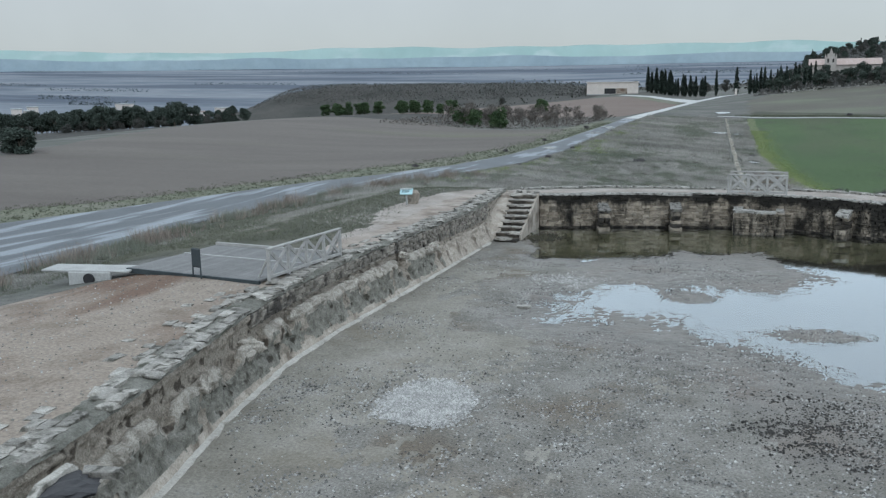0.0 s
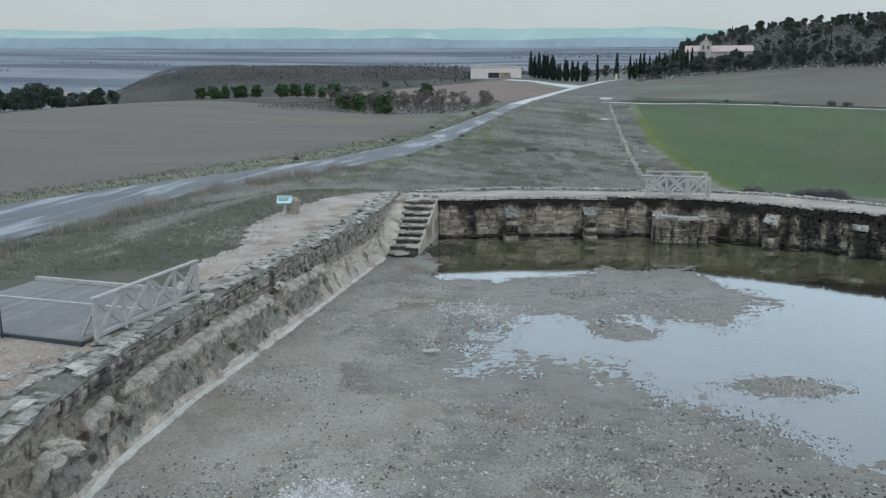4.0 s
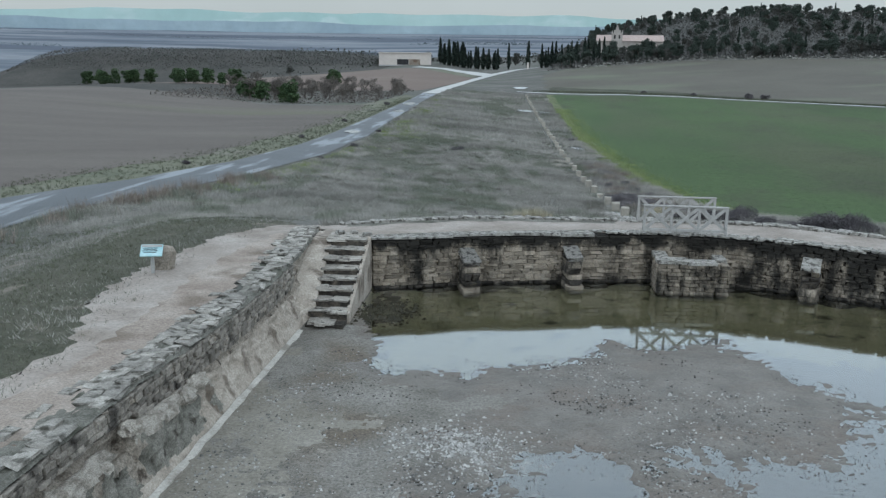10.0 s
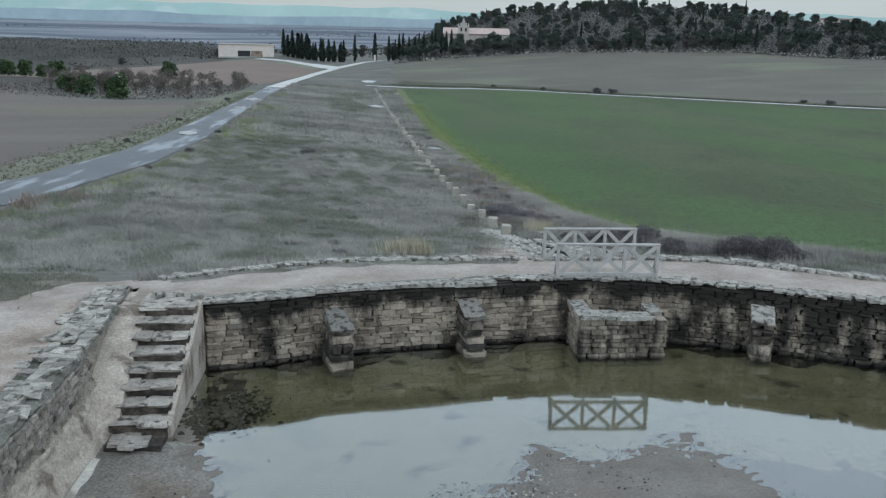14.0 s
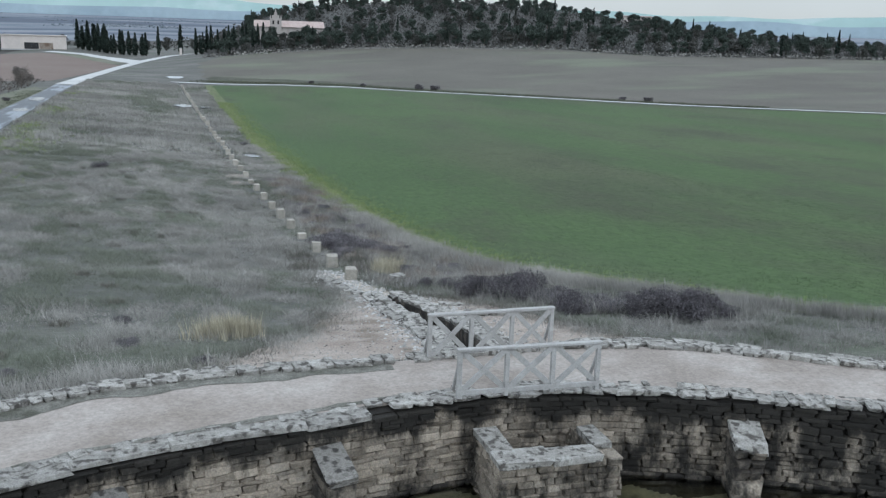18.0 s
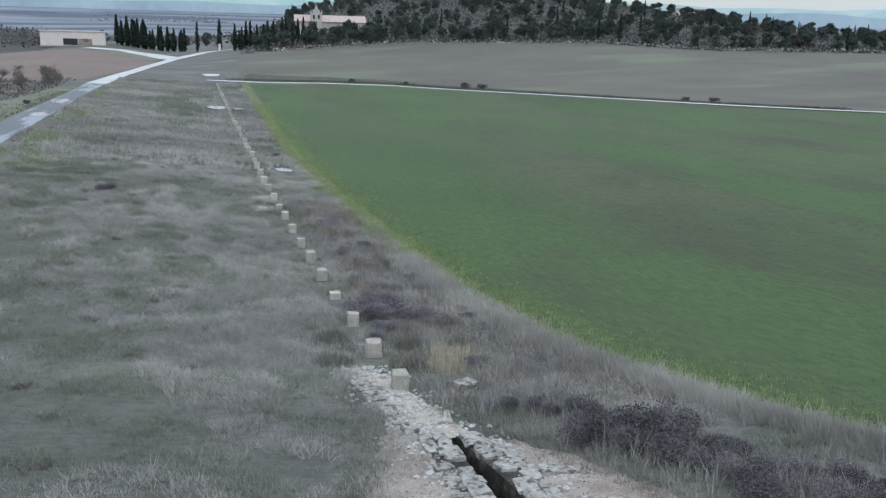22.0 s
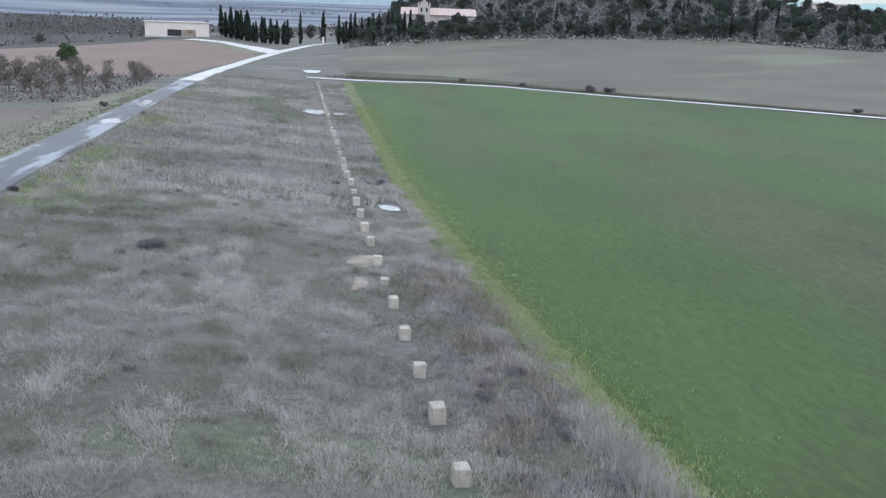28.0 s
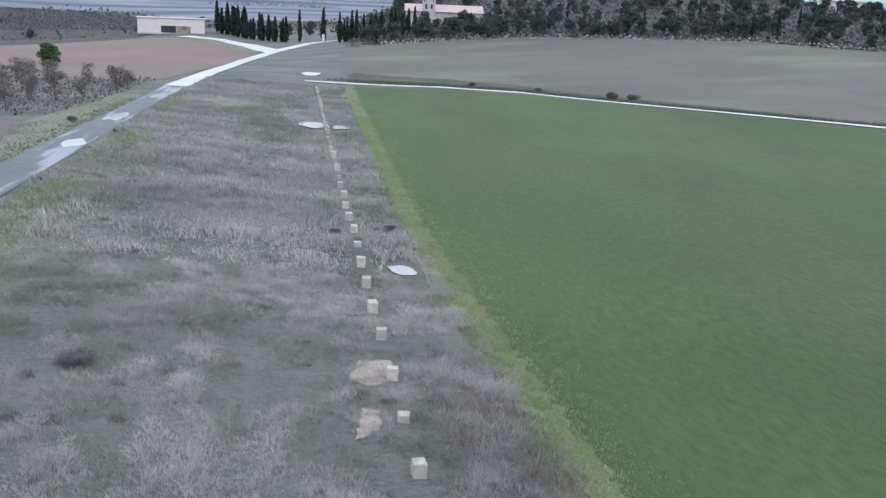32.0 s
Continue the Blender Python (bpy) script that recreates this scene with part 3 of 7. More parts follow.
ROAD_NEAR = [(-20, 5), (-22, 22), (-23, 35), (-24.3, 46), (-24.4, 55), (-22.8, 65), (-20.4, 73), (-18.7, 82), (-17.6, 100), (-17.6, 120), (-18.8, 148), (-20.2, 197), (-20.8, 238)]
ROAD_FAR = [(-24.5, 240), (-23.6, 215), (-22.7, 165), (-21.4, 120), (-21.3, 105), (-22.2, 88), (-24.6, 76), (-29.4, 65), (-33.4, 57), (-36, 46), (-37, 36), (-37, 22), (-36, 5)]
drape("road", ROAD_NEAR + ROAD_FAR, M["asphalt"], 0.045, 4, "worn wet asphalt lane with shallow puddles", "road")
drape("road_white", [(-24.5, 239), (-20.5, 238), (-19.6, 275), (-16.6, 308), (-10, 350), (-1, 388), (7, 408), (5, 411), (-4, 393), (-12.5, 358), (-19.3, 318), (-23, 275)], M["gravelroad"], 0.12, 12, "pale concrete track rising to the trees", "road")
drape("road_branch", [(-14.5, 345), (-10, 352), (-20, 388), (-32, 408), (-45, 414), (-48, 407), (-34, 400), (-24, 380)], M["gravelroad"], 0.16, 12, "pale track branching to the building", "road")
drape("field_ploughed", wobble([(-42, 46), (-31, 70), (-26, 90), (-24.5, 120), (-25.7, 150), (-28, 183), (-48, 186), (-62, 200), (-97, 211), (-112, 168), (-78, 88), (-66, 50)], 0.8, 3), M["plough"], 0.035, 5, "bare ploughed field of brown soil", "field")
drape("field_cereal", wobble([(5.8, 262), (6.8, 207), (7.7, 145), (9.4, 117), (10.4, 103.5), (10.9, 94), (11.4, 87), (12.7, 79), (13.9, 74), (15.0, 69.5), (16.8, 65.6), (18.4, 62.8), (20.3, 60.6), (24, 57.6), (40, 49), (130, 10), (160, 112), (115, 153), (102, 168), (86, 186), (70, 206), (55, 225), (38, 247), (24, 258)], 0.3, 1.2), M["wheat"], 0.035, 5, "field of young green cereal", "field")
drape("field_red", [(-27, 254), (-22, 300), (-17, 338), (-32, 392), (-48, 402), (-130, 385), (-140, 262)], M["redsoil"], 0.05, 8, "bare reddish field below the pale building", "field")
drape("lawn", wobble([(-19, 346), (-16.4, 352), (-25.5, 386), (-33, 399), (-44, 402), (-40, 394), (-28, 372)], 0.5, 4, 16), M["olive"], 0.1, 8, "green lawn between the pale tracks", "lawn")
drape("field_bare", wobble([(6, 272), (24, 266), (38, 255), (55, 233), (70, 214), (86, 194), (102, 176), (115, 161), (160, 119), (300, 20), (330, 290), (155, 308), (126, 333), (60, 346), (14, 346), (6, 325)], 1.2, 4, 15), M["plough2"], 0.05, 8, "bare stubble field below the wooded hill", "field")
drape("field_rim_strip", wobble([(5.4, 262), (6.4, 207), (7.3, 145), (9.0, 117), (10.0, 103.5), (10.5, 94), (11.2, 87), (12.3, 79.4), (13.4, 74), (14.5, 69.5), (16.3, 65.4), (17.9, 62.6), (19.9, 60.3), (23.6, 57.2), (24.4, 58.2), (20.9, 61.0), (18.9, 63.4), (17.4, 66), (15.6, 69.8), (14.5, 74.4), (13.6, 79.8), (12.5, 87.5), (11.8, 94.5), (11.3, 103.8), (10.4, 117.6), (8.9, 145.5), (8.2, 207.5), (7.6, 262)], 0.24, 0.4, 9), M["verge"], 0.06, 1.2, "bright rim of weeds round the cereal field", "verge")
drape("track_bank", wobble([(6, 270.5), (24, 264), (38, 253.6), (55, 231.6), (75, 207), (76, 210.5), (56, 238), (40, 262), (26, 274.5), (8, 284)], 0.8, 2.5, 23), M["darkbank"], 0.09, 5, "dark grassy bank above the farm track", "bank")
drape("verge_left", ROAD_FAR[1:10] + [(-47, 40), (-46, 50), (-33, 73), (-27.2, 93), (-25.7, 120), (-26.7, 150), (-29.7, 184), (-27, 230)], M["olive"], 0.02, 4, "olive grass verge between lane and ploughed field", "verge")
drape("hill", [(8, 352), (14, 350), (60, 350), (126, 337), (155, 312), (250, 298), (420, 298), (420, 560), (200, 600), (30, 560), (10, 420)], M["hillside"], 0.25, 10, "scrubby slope of the wooded hill", "hill")
drape("track", [(-2, 265.6), (6, 265.2), (24, 259.4), (38, 248.6), (55, 226.4), (70, 207.4), (86, 187.2), (102, 169.2), (115, 154.2), (160, 113), (160, 116), (115, 157), (102, 172), (86, 190.2), (70, 210.2), (55, 229), (38, 251), (24, 261.6), (6, 267.4), (-2, 267.8)], M["gravelroad"], 0.14, 5, "pale farm track beside the green field", "track")
drape("soil_bank", [(-5.9, 2), (-5.9, 10), (-6.9, 19.5), (-7.45, 22.5), (-8.3, 27.7), (-8.45, 31), (-8.45, 34)] + wobble([(-10.5, 34.5), (-14, 30), (-16, 26), (-17, 18), (-16, 2)], 0.4, 1.2, closed=False), M["soil"], 0.025, 0.8, "bare trodden soil beside the wall", "ground")
drape("turf_bank", wobble([(-8.9, 33.2), (-14.3, 33.9), (-19.5, 34), (-21.4, 40), (-22.2, 48), (-20, 53), (-15, 55.5), (-11, 56.5), (-9.2, 56), (-8.6, 50), (-8.6, 40)], 0.5, 0.9, 27), M["lawn"], 0.012, 0.8, "short olive turf on the bank between lane and pool", "turf")
drape("path_left", [(-8.95, 33.9), (-8.75, 39), (-8.45, 42), (-8.3, 46), (-8.3, 50), (-8.5, 53.5), (-7.6, 54.5), (-6.9, 55.2)] + wobble([(-8.2, 55.6), (-9.6, 55.0), (-11, 52), (-11.6, 47), (-11.4, 44), (-10.2, 40), (-10.5, 37), (-9.6, 34)], 0.2, 0.3, closed=False), M["sand"], 0.02, 0.6, "trodden sandy footpath", "path")

drape("path_worn_edge", wobble([(-8.5, 33.5), (-8.35, 42), (-8.2, 47), (-8.3, 52), (-9.0, 53.2), (-9.5, 51), (-9.7, 47), (-9.6, 43), (-9.5, 39), (-9.9, 36.4), (-9.4, 33.8)], 0.15, 0.3, 21), M["bare"], 0.03, 0.6, "darker trodden soil along the wall top", "path")

# ---- pool floor, water, walls ----
fx = np.concatenate([np.arange(-9.0, 12.0, 0.09), np.arange(12.0, 24.5, 0.3)])
fy = np.concatenate([np.arange(0.0, 28.0, 0.25), np.arange(28.0, 50.0, 0.09), np.arange(50.0, 56.0, 0.1)])


def signed(poly, x, y):
    """Distance to an outline, negative inside."""
    p = np.array(poly, float)
    q = np.roll(p, -1, 0)
    best = np.full(x.shape, 1e9)
    inside = np.zeros(x.shape, bool)
    for (x0, y0), (x1, y1) in zip(p, q):
        dx, dy = x1 - x0, y1 - y0
        t = np.clip(((x - x0) * dx + (y - y0) * dy) / (dx * dx + dy * dy), 0, 1)
        best = np.minimum(best, np.hypot(x - x0 - t * dx, y - y0 - t * dy))
        cross = ((y0 > y) != (y1 > y)) & (x < (x1 - x0) * (y - y0) / (y1 - y0 + 1e-9) + x0)
        inside ^= cross
    return np.where(inside, -best, best)


FLOOD = [(-5.5, 54), (-5.5, 50.3), (-4.9, 48.5), (-4.4, 45.3), (-3.8, 44.4), (-1.8, 44.4), (0.4, 45.4), (1.7, 46.2), (2.4, 47.8), (3.1, 46.9), (4, 47.1), (5.4, 47.8), (6.1, 47), (6.2, 45.6), (7.3, 44.5), (8, 43), (7, 42), (5.9, 40.2), (4.8, 40.3), (3.2, 40.8), (2.5, 39.4), (1.2, 40.3), (-0.4, 40.3), (-0.7, 38.9), (-1.9, 37.8), (-2.1, 36), (-1.8, 33.9), (-1, 33.8), (0.6, 34.2), (1.5, 35), (2, 34.7), (3.2, 34.1), (4.2, 32.7), (6.3, 31.5), (7.6, 29.5), (9, 29.7), (13, 28), (25, 30), (25, 56), (8, 57)]


def floor_z(x, y):
    """Pool floor: a film of water stands inside the flooded outline, deeper towards the end wall."""
    d = signed(FLOOD, x, y)
    z = np.where(d < 0, np.maximum(d * 0.026, -0.06), np.minimum(d * 0.03, 0.045))
    z = z - 0.10 * np.clip((y - end_y(np.clip(x, -9, 25)) + 6.0) / 4.0, 0, 1) * (d < 0)
    for cx_, cy_, rx_, ry_, up in ((3.3, 38.4, 1.2, 0.9, 0.062), (7.3, 34.5, 1.9, 1.05, 0.085), (-0.2, 36.2, 1.3, 1.6, 0.034), (2.6, 36.2, 1.0, 1.0, 0.026), (5.2, 36.6, 1.0, 0.5, 0.03)):
        z = z + up * np.exp(-((((x - cx_) / rx_) ** 2 + ((y - cy_) / ry_) ** 2) ** 1.3))
    return z + 0.004


px, py = np.meshgrid(fx, fy)
rough = np.array([noise.noise((a * 0.9, b * 0.9, 0)) * 0.016 + (noise.noise((a * 2.7, b * 2.7, 5)) * 0.013 + noise.noise((a * 6, b * 6, 9)) * 0.016) * (1.8 if b < 43.5 else 1.0) for a, b in zip(px.ravel(), py.ravel())]).reshape(px.shape)
pz = floor_z(px, py) + rough
nfx, nfy = len(fx), len(fy)
idx = np.arange(nfx * nfy).reshape(nfy, nfx)
quads = np.stack([idx[:-1, :-1], idx[:-1, 1:], idx[1:, 1:], idx[1:, :-1]], -1).reshape(-1, 4)
keep = in_pool(px, py, 0.35)
kq = keep.ravel()[quads].all(1)
floor_me = mesh_from("floor", np.stack([px, py, pz], -1).reshape(-1, 3), quads[kq], [M["floor"], M["silt"], M["moss"], M["wetfloor"], M["damp"]], smooth=True)
fq = quads[kq]
mx_, my_ = px.ravel()[fq].mean(1), py.ravel()[fq].mean(1)
near_wall = end_y(np.clip(mx_, -9, 25)) - my_
# dark strip by the end wall: contact shade put into the floor colour
moss_foot_shade = near_wall < 0.35 + 0.45 * np.sin(mx_ * 1.1 + 0.5) * np.sin(mx_ * 0.37) + 0.25 * np.sin(mx_ * 3.1)
# mossy patch at the foot of the stairs
moss_foot_shade |= (np.hypot((mx_ + 4.9) / 0.55, (my_ - 50.6) / 2.2) < 1) & (np.sin(mx_ * 9) * np.sin(my_ * 5) > -0.5)
ragged = np.array([noise.noise((a * 0.32, b * 0.32, 2.5)) * 1.3 + noise.noise((a * 1.4, b * 1.4, 7.5)) * 0.7 + noise.noise((a * 5, b * 5, 1.5)) * 0.35 for a, b in zip(mx_, my_)])
shore = signed(FLOOD, mx_, my_) + ragged
gravelly = np.interp(mx_, (-5, -2.5, 1, 4), (1.4, 0.4, -0.8, -1.4)) + 1.3 * ragged
soaked = np.hypot((mx_ - 6.9) / 1.7, (my_ - 26.2) / 2.0) + 0.45 * ragged < 1.0
in_silt = my_ + 1.6 * ragged > np.interp(mx_, (3, 7), (43.4, 46.2))
zone = np.where((shore < np.interp(mx_, (-4, -1, 2), (0.6, 1.5, 3.6))) | soaked, 3, np.where((gravelly < 0) | (shore < 2.6), 4, 0))
floor_me.polygons.foreach_set("material_index", np.where(moss_foot_shade, 2, np.where(in_silt & (pz.ravel()[fq].mean(1) < -0.006), 1, zone)).astype(np.int32))
tagged(part("floor", floor_me, None), "muddy gravel floor of the drained pool", "floor", kind="structure")
wx = [(-8.6, 0.2), (23.9, 0.2), (23.9, 45.0)] + [(x, float(end_y(x)) + 0.15) for x in np.arange(23, -8.6, -1.0)]
wbm = bmesh.new()
wbm.faces.new([wbm.verts.new((x, y, 0.0)) for x, y in wx])
tagged(part("water", wbm, M["water"]), "still shallow water reflecting the grey sky", "water", kind="structure")


def ribbon(name, line_a, line_b, mat, label, category, kind="structure", bottom=None):
    """A solid between two lines of points (tops), down to the bottom height."""
    n = len(line_a)
    v, f = [], []
    for a, b in zip(line_a, line_b):
        v += [a, b, (b[0], b[1], bottom), (a[0], a[1], bottom)]
    for i in range(n - 1):
        k = 4 * i
        for j in range(4):
            f.append((k + j, k + (j + 1) % 4, k + 4 + (j + 1) % 4, k + 4 + j))
    f += [(3, 2, 1, 0), tuple(4 * (n - 1) + j for j in range(4))]
    me = mesh_from(name, v, f, mat)
    bm = bmesh.new()
    bm.from_mesh(me)
    bmesh.ops.recalc_face_normals(bm, faces=bm.faces[:])
    bm.to_mesh(me)
    bm.free()
    return tagged(part(name, me, None), label, category, kind=kind)


ex = np.arange(-7.6, 24.01, 0.4)
ribbon("wall_end", [(x, float(end_y(x)) + 0.15, TOP - 0.1) for x in ex], [(x, float(end_y(x)) + 0.7, TOP - 0.1) for x in ex], M["mortar"], "bowed end wall of the pool, coursed sandstone", "wall", bottom=-0.4)
ribbon("terrace_path", [(x, float(end_y(x)) + 0.45, TOP - 0.03) for x in ex], [(x, float(out_y(x)), TOP - 0.06) for x in ex], M["sand"], "sandy walkway along the top of the end wall", "path", bottom=-0.3)
kx = np.arange(-6.9, 3.6, 0.3)
drape("kerb_dirt", [(x, float(out_y(x)) - 0.1) for x in kx] + [(x, float(out_y(x)) - 0.55 - 0.3 * noise.noise((x * 0.9, 3, 0)) - 0.15 * noise.noise((x * 3, 1, 0))) for x in kx[::-1]], M["mosscap"], 0.0, 0.5, "grey dirt and moss gathered along the outer kerb", "ground", height=lambda x, y: TOP - 0.045 + 0 * x)
drape("coping_dirt", [(x, float(end_y(x)) + 0.55) for x in kx] + [(x, float(end_y(x)) + 0.72 + 0.16 * noise.noise((x * 0.8, 7, 0)) + 0.12 * noise.noise((x * 2.6, 5, 0))) for x in kx[::-1]], M["mosscap"], 0.0, 0.5, "trodden grey dirt beside the coping", "ground", height=lambda x, y: TOP - 0.022 + 0 * x)
ly = np.arange(0.0, 54.6, 0.4)
ribbon("wall_left", [(float(wall_x(min(y, 53.5))) - 0.06, y, TOP + 0.0) for y in ly], [(float(wall_x(min(y, 53.5))) - 0.8, y, TOP - 0.03) for y in ly], M["rubble"], "long side wall of the pool, rough rubble masonry", "wall", bottom=-0.4)


# ---- masonry ----
RNG = random.Random(7)


def stone_mesh(name, seed, mat, jitter=0.07, bevel=0.09, level=1.0):
    """A rough squared stone, one unit long, wide and high."""
    rng = random.Random(seed)
    bm = bmesh.new()
    bmesh.ops.create_cube(bm, size=1.0)
    for v in bm.verts:
        v.co += Vector([rng.uniform(-jitter, jitter) for _ in range(2)] + [rng.uniform(-jitter, jitter) * level])
    bmesh.ops.bevel(bm, geom=bm.edges[:], offset=bevel, segments=1, affect="EDGES")
    for v in bm.verts:
        v.co += Vector([rng.uniform(-0.02, 0.02) for _ in range(3)])
    me = bpy.data.meshes.new(name)
    bm.to_mesh(me)
    bm.free()
    me.materials.append(mat)
    return me


STONES = [stone_mesh("stone", k, M["stone"], 0.09, 0.09) for k in range(11)]
BLACK = [stone_mesh("stone", 60 + k, M["stained"], 0.14, 0.12) for k in range(6)]
CAPS = [stone_mesh("coping_stone", 20 + k, M["coping"], 0.16, 0.05, 0.5) for k in range(9)]
SLABS = [stone_mesh("coping_slab", 120 + k, M["slab"], 0.17, 0.04, 0.4) for k in range(7)]
TREADS = [stone_mesh("step", 140 + k, M["tread"], 0.13, 0.08, 0.7) for k in range(8)]
RIMS = [stone_mesh("rim_slab", 160 + k, M["coping"], 0.05, 0.025, 0.25) for k in range(5)]
DARK_CAPS = [stone_mesh("cap_stone", 170 + k, M["capdark"], 0.08, 0.06, 0.5) for k in range(3)]
LIMES = [stone_mesh("block", 40 + k, M["block"], 0.05, 0.05) for k in range(4)]


def lump_mesh(name, seed, mat):
    """A rounded crumbling mass of stone and mortar, about one unit across."""
    bm = bmesh.new()
    bmesh.ops.create_icosphere(bm, subdivisions=3, radius=0.5)
    for v in bm.verts:
        p = v.co.copy()
        k = 1 + 0.45 * noise.noise(p * 2.2 + Vector((seed, 0, 0))) + 0.42 * noise.noise(p * 8 + Vector((0, seed, 0)))
        v.co = p * k
    me = bpy.data.meshes.new(name)
    bm.to_mesh(me)
    bm.free()
    me.materials.append(mat)
    return me


LUMPS = [lump_mesh("ledge_stone", 3.7 * k, M["crumble"]) for k in range(6)]


def piece(name, me, parent, m):
    ob = new(name, me)
    ob.parent = parent
    ob.matrix_parent_inverse = parent.matrix_world.inverted() if parent.type != "EMPTY" else Matrix()
    ob.matrix_basis = m
    return ob


def joined(name, items, mat, parent, label):
    """Many stones as one mesh. items: (mesh, matrix)."""
    v, f, n = [], [], 0
    for me, m in items:
        v += [m @ p.co for p in me.vertices]
        f += [[n + i for i in p.vertices] for p in me.polygons]
        n += len(me.vertices)
    ob = part(name, mesh_from(name, v, f, mat), None, parent, label)
    ob["kind"] = "stuff"
    return ob


# near-black stone for risers, channel sides and the lowest wall course
M["dark_stuff"] = material("near_black_stone", [(0.016, 0.015, 0.013), (0.042, 0.037, 0.032), (0.135, 0.115, 0.093)], 2.6, fine=9, spread=0.5, bump=0.9, rnd="island", vary=(0.75, 1.2))
GREY_STUFF = material("grey_rubble_courses", [(0.13, 0.118, 0.10), (0.235, 0.213, 0.185), (0.19, 0.172, 0.15)], 2.2, fine=9, spread=0.45, bump=0.9, rnd="island", patch=((0.06, 0.054, 0.048), 1.5, 0.54, 0.64, (1, 1, 0.6)))
STONE_STUFF = material("sandstone_courses", [(0.16, 0.134, 0.105), (0.265, 0.226, 0.18), (0.22, 0.194, 0.16)], 2.6, fine=9, spread=0.45, bump=0.8, rnd="island", vary=(0.6, 1.3), crust=((0.022, 0.02, 0.017), 0.47, 0.66, *RUNS))


def courses(face, x0, x1, z0, z1, hmin=0.065, hmax=0.16, wmin=0.13, wmax=0.58, depth=0.26):
    """Stones in uneven courses on a bowed face. face(x) gives y of the face; returns (x, mesh, matrix)."""
    out = []
    z = z0
    first = True
    while z < z1 - 0.05:
        h = 0.15 if first else min(RNG.uniform(hmin, hmax), z1 - z)
        first = False
        x = x0
        while x < x1 - 0.05:
            w = min(RNG.uniform(wmin, wmax), x1 - x)
            a = math.atan2(float(face(x + w)) - float(face(x)), w)
            cx = x + w / 2
            y = float(face(cx)) + depth / 2 + RNG.uniform(-0.03, 0.03)
            m = pose(cx, y, z + h / 2 + RNG.uniform(-0.008, 0.008), RNG.uniform(-2.5, 2.5), RNG.uniform(-3, 3), math.degrees(a) + RNG.uniform(-2, 2)) @ Matrix.Diagonal((w * 1.0, depth, h * RNG.uniform(0.88, 1.1), 1))
            # lowest course black: contact shade at the water put into its colour
            out.append((cx, RNG.choice(BLACK if z < 0.0 else STONES), m))
            x += w
        z += h
    return out


wall_end = bpy.data.objects["wall_end"]
laid = courses(end_y, -5.6, 16.0, -0.06, TOP - 0.13)
keep_n = 0
rest = []
for cx_, me, m in laid:
    if -4.5 < cx_ < 4.5 and keep_n < 298:
        piece("stone", me, wall_end, m)
        keep_n += 1
    else:
        rest.append((me, m))
joined("stone_courses", [r for r in rest if r[0] in STONES], STONE_STUFF, wall_end, "coursed sandstone blocks")
joined("crusted_courses", [r for r in rest if r[0] in BLACK], M["dark_stuff"], wall_end, "lowest course of blocks, black for the shade at the water")


def cap_row(parent, points, wmin, wmax, depth, thick, lift=0.0, name="coping_stone", skip=0.0, meshes=None, loose=1.0):
    """Flat uneven stones along a line of points (x, y, z)."""
    acc = []
    for (x0, y0, z0), (x1, y1, z1) in zip(points, points[1:]):
        acc.append((math.hypot(x1 - x0, y1 - y0), (x0, y0, z0), (x1, y1, z1)))
    total = sum(a[0] for a in acc)
    s = 0.0
    while s < total - wmin:
        w = min(RNG.uniform(wmin, wmax), total - s)
        mid, run = s + w / 2, 0.0
        s += w
        if RNG.random() < skip:
            continue
        for d, a, b in acc:
            if run + d >= mid:
                t = (mid - run) / d
                x, y, z = [p + (q - p) * t for p, q in zip(a, b)]
                ang = math.degrees(math.atan2(b[1] - a[1], b[0] - a[0]))
                break
            run += d
        dd = depth * RNG.uniform(0.75, 1.15)
        th = thick * RNG.uniform(0.7, 1.3)
        m = pose(x, y, z + lift + RNG.uniform(-0.02, 0.03), RNG.uniform(-4, 4) * loose, RNG.uniform(-4, 4) * loose, ang + RNG.uniform(-9, 9) * loose) @ Matrix.Diagonal((w * 0.97, dd, th, 1))
        piece(name, RNG.choice(meshes or CAPS), parent, m)


xs_cap = np.arange(-5.7, 22.0, 0.5)
cap_row(wall_end, [(x, float(end_y(x)) + 0.24, TOP - 0.06) for x in xs_cap if x < 2.6], 0.8, 1.8, 0.46, 0.10, lift=0.005, meshes=RIMS, loose=0.35)
cap_row(wall_end, [(x, float(end_y(x)) + 0.24, TOP - 0.06) for x in xs_cap if x > 2.4], 0.2, 0.6, 0.42, 0.08, lift=0.005)
cap_row(wall_end, [(x, float(end_y(x)) + 0.52, TOP - 0.055) for x in xs_cap], 0.14, 0.42, 0.3, 0.07, skip=0.12)
kerb_out = tagged(new("kerb_outer"), "low broken kerb of lichened stones edging the walkway", "kerb", kind="structure")
xs_out = np.arange(-7.5, 20.0, 0.5)
cap_row(kerb_out, [(x, float(out_y(x)), TOP - 0.03) for x in xs_out if not 4.6 < x < 6.6], 0.15, 0.5, 0.32, 0.11, skip=0.05)
cap_row(kerb_out, [(x, float(out_y(x)) + 0.28, TOP - 0.06) for x in xs_out if x < 4.0 or x > 7.4], 0.15, 0.45, 0.28, 0.10, skip=0.35)
cap_row(kerb_out, [(x, float(out_y(x)) + 0.34, TOP - 0.12) for x in xs_out if x > 7.5], 0.3, 0.7, 0.5, 0.18, skip=0.1)
wall_left = bpy.data.objects["wall_left"]
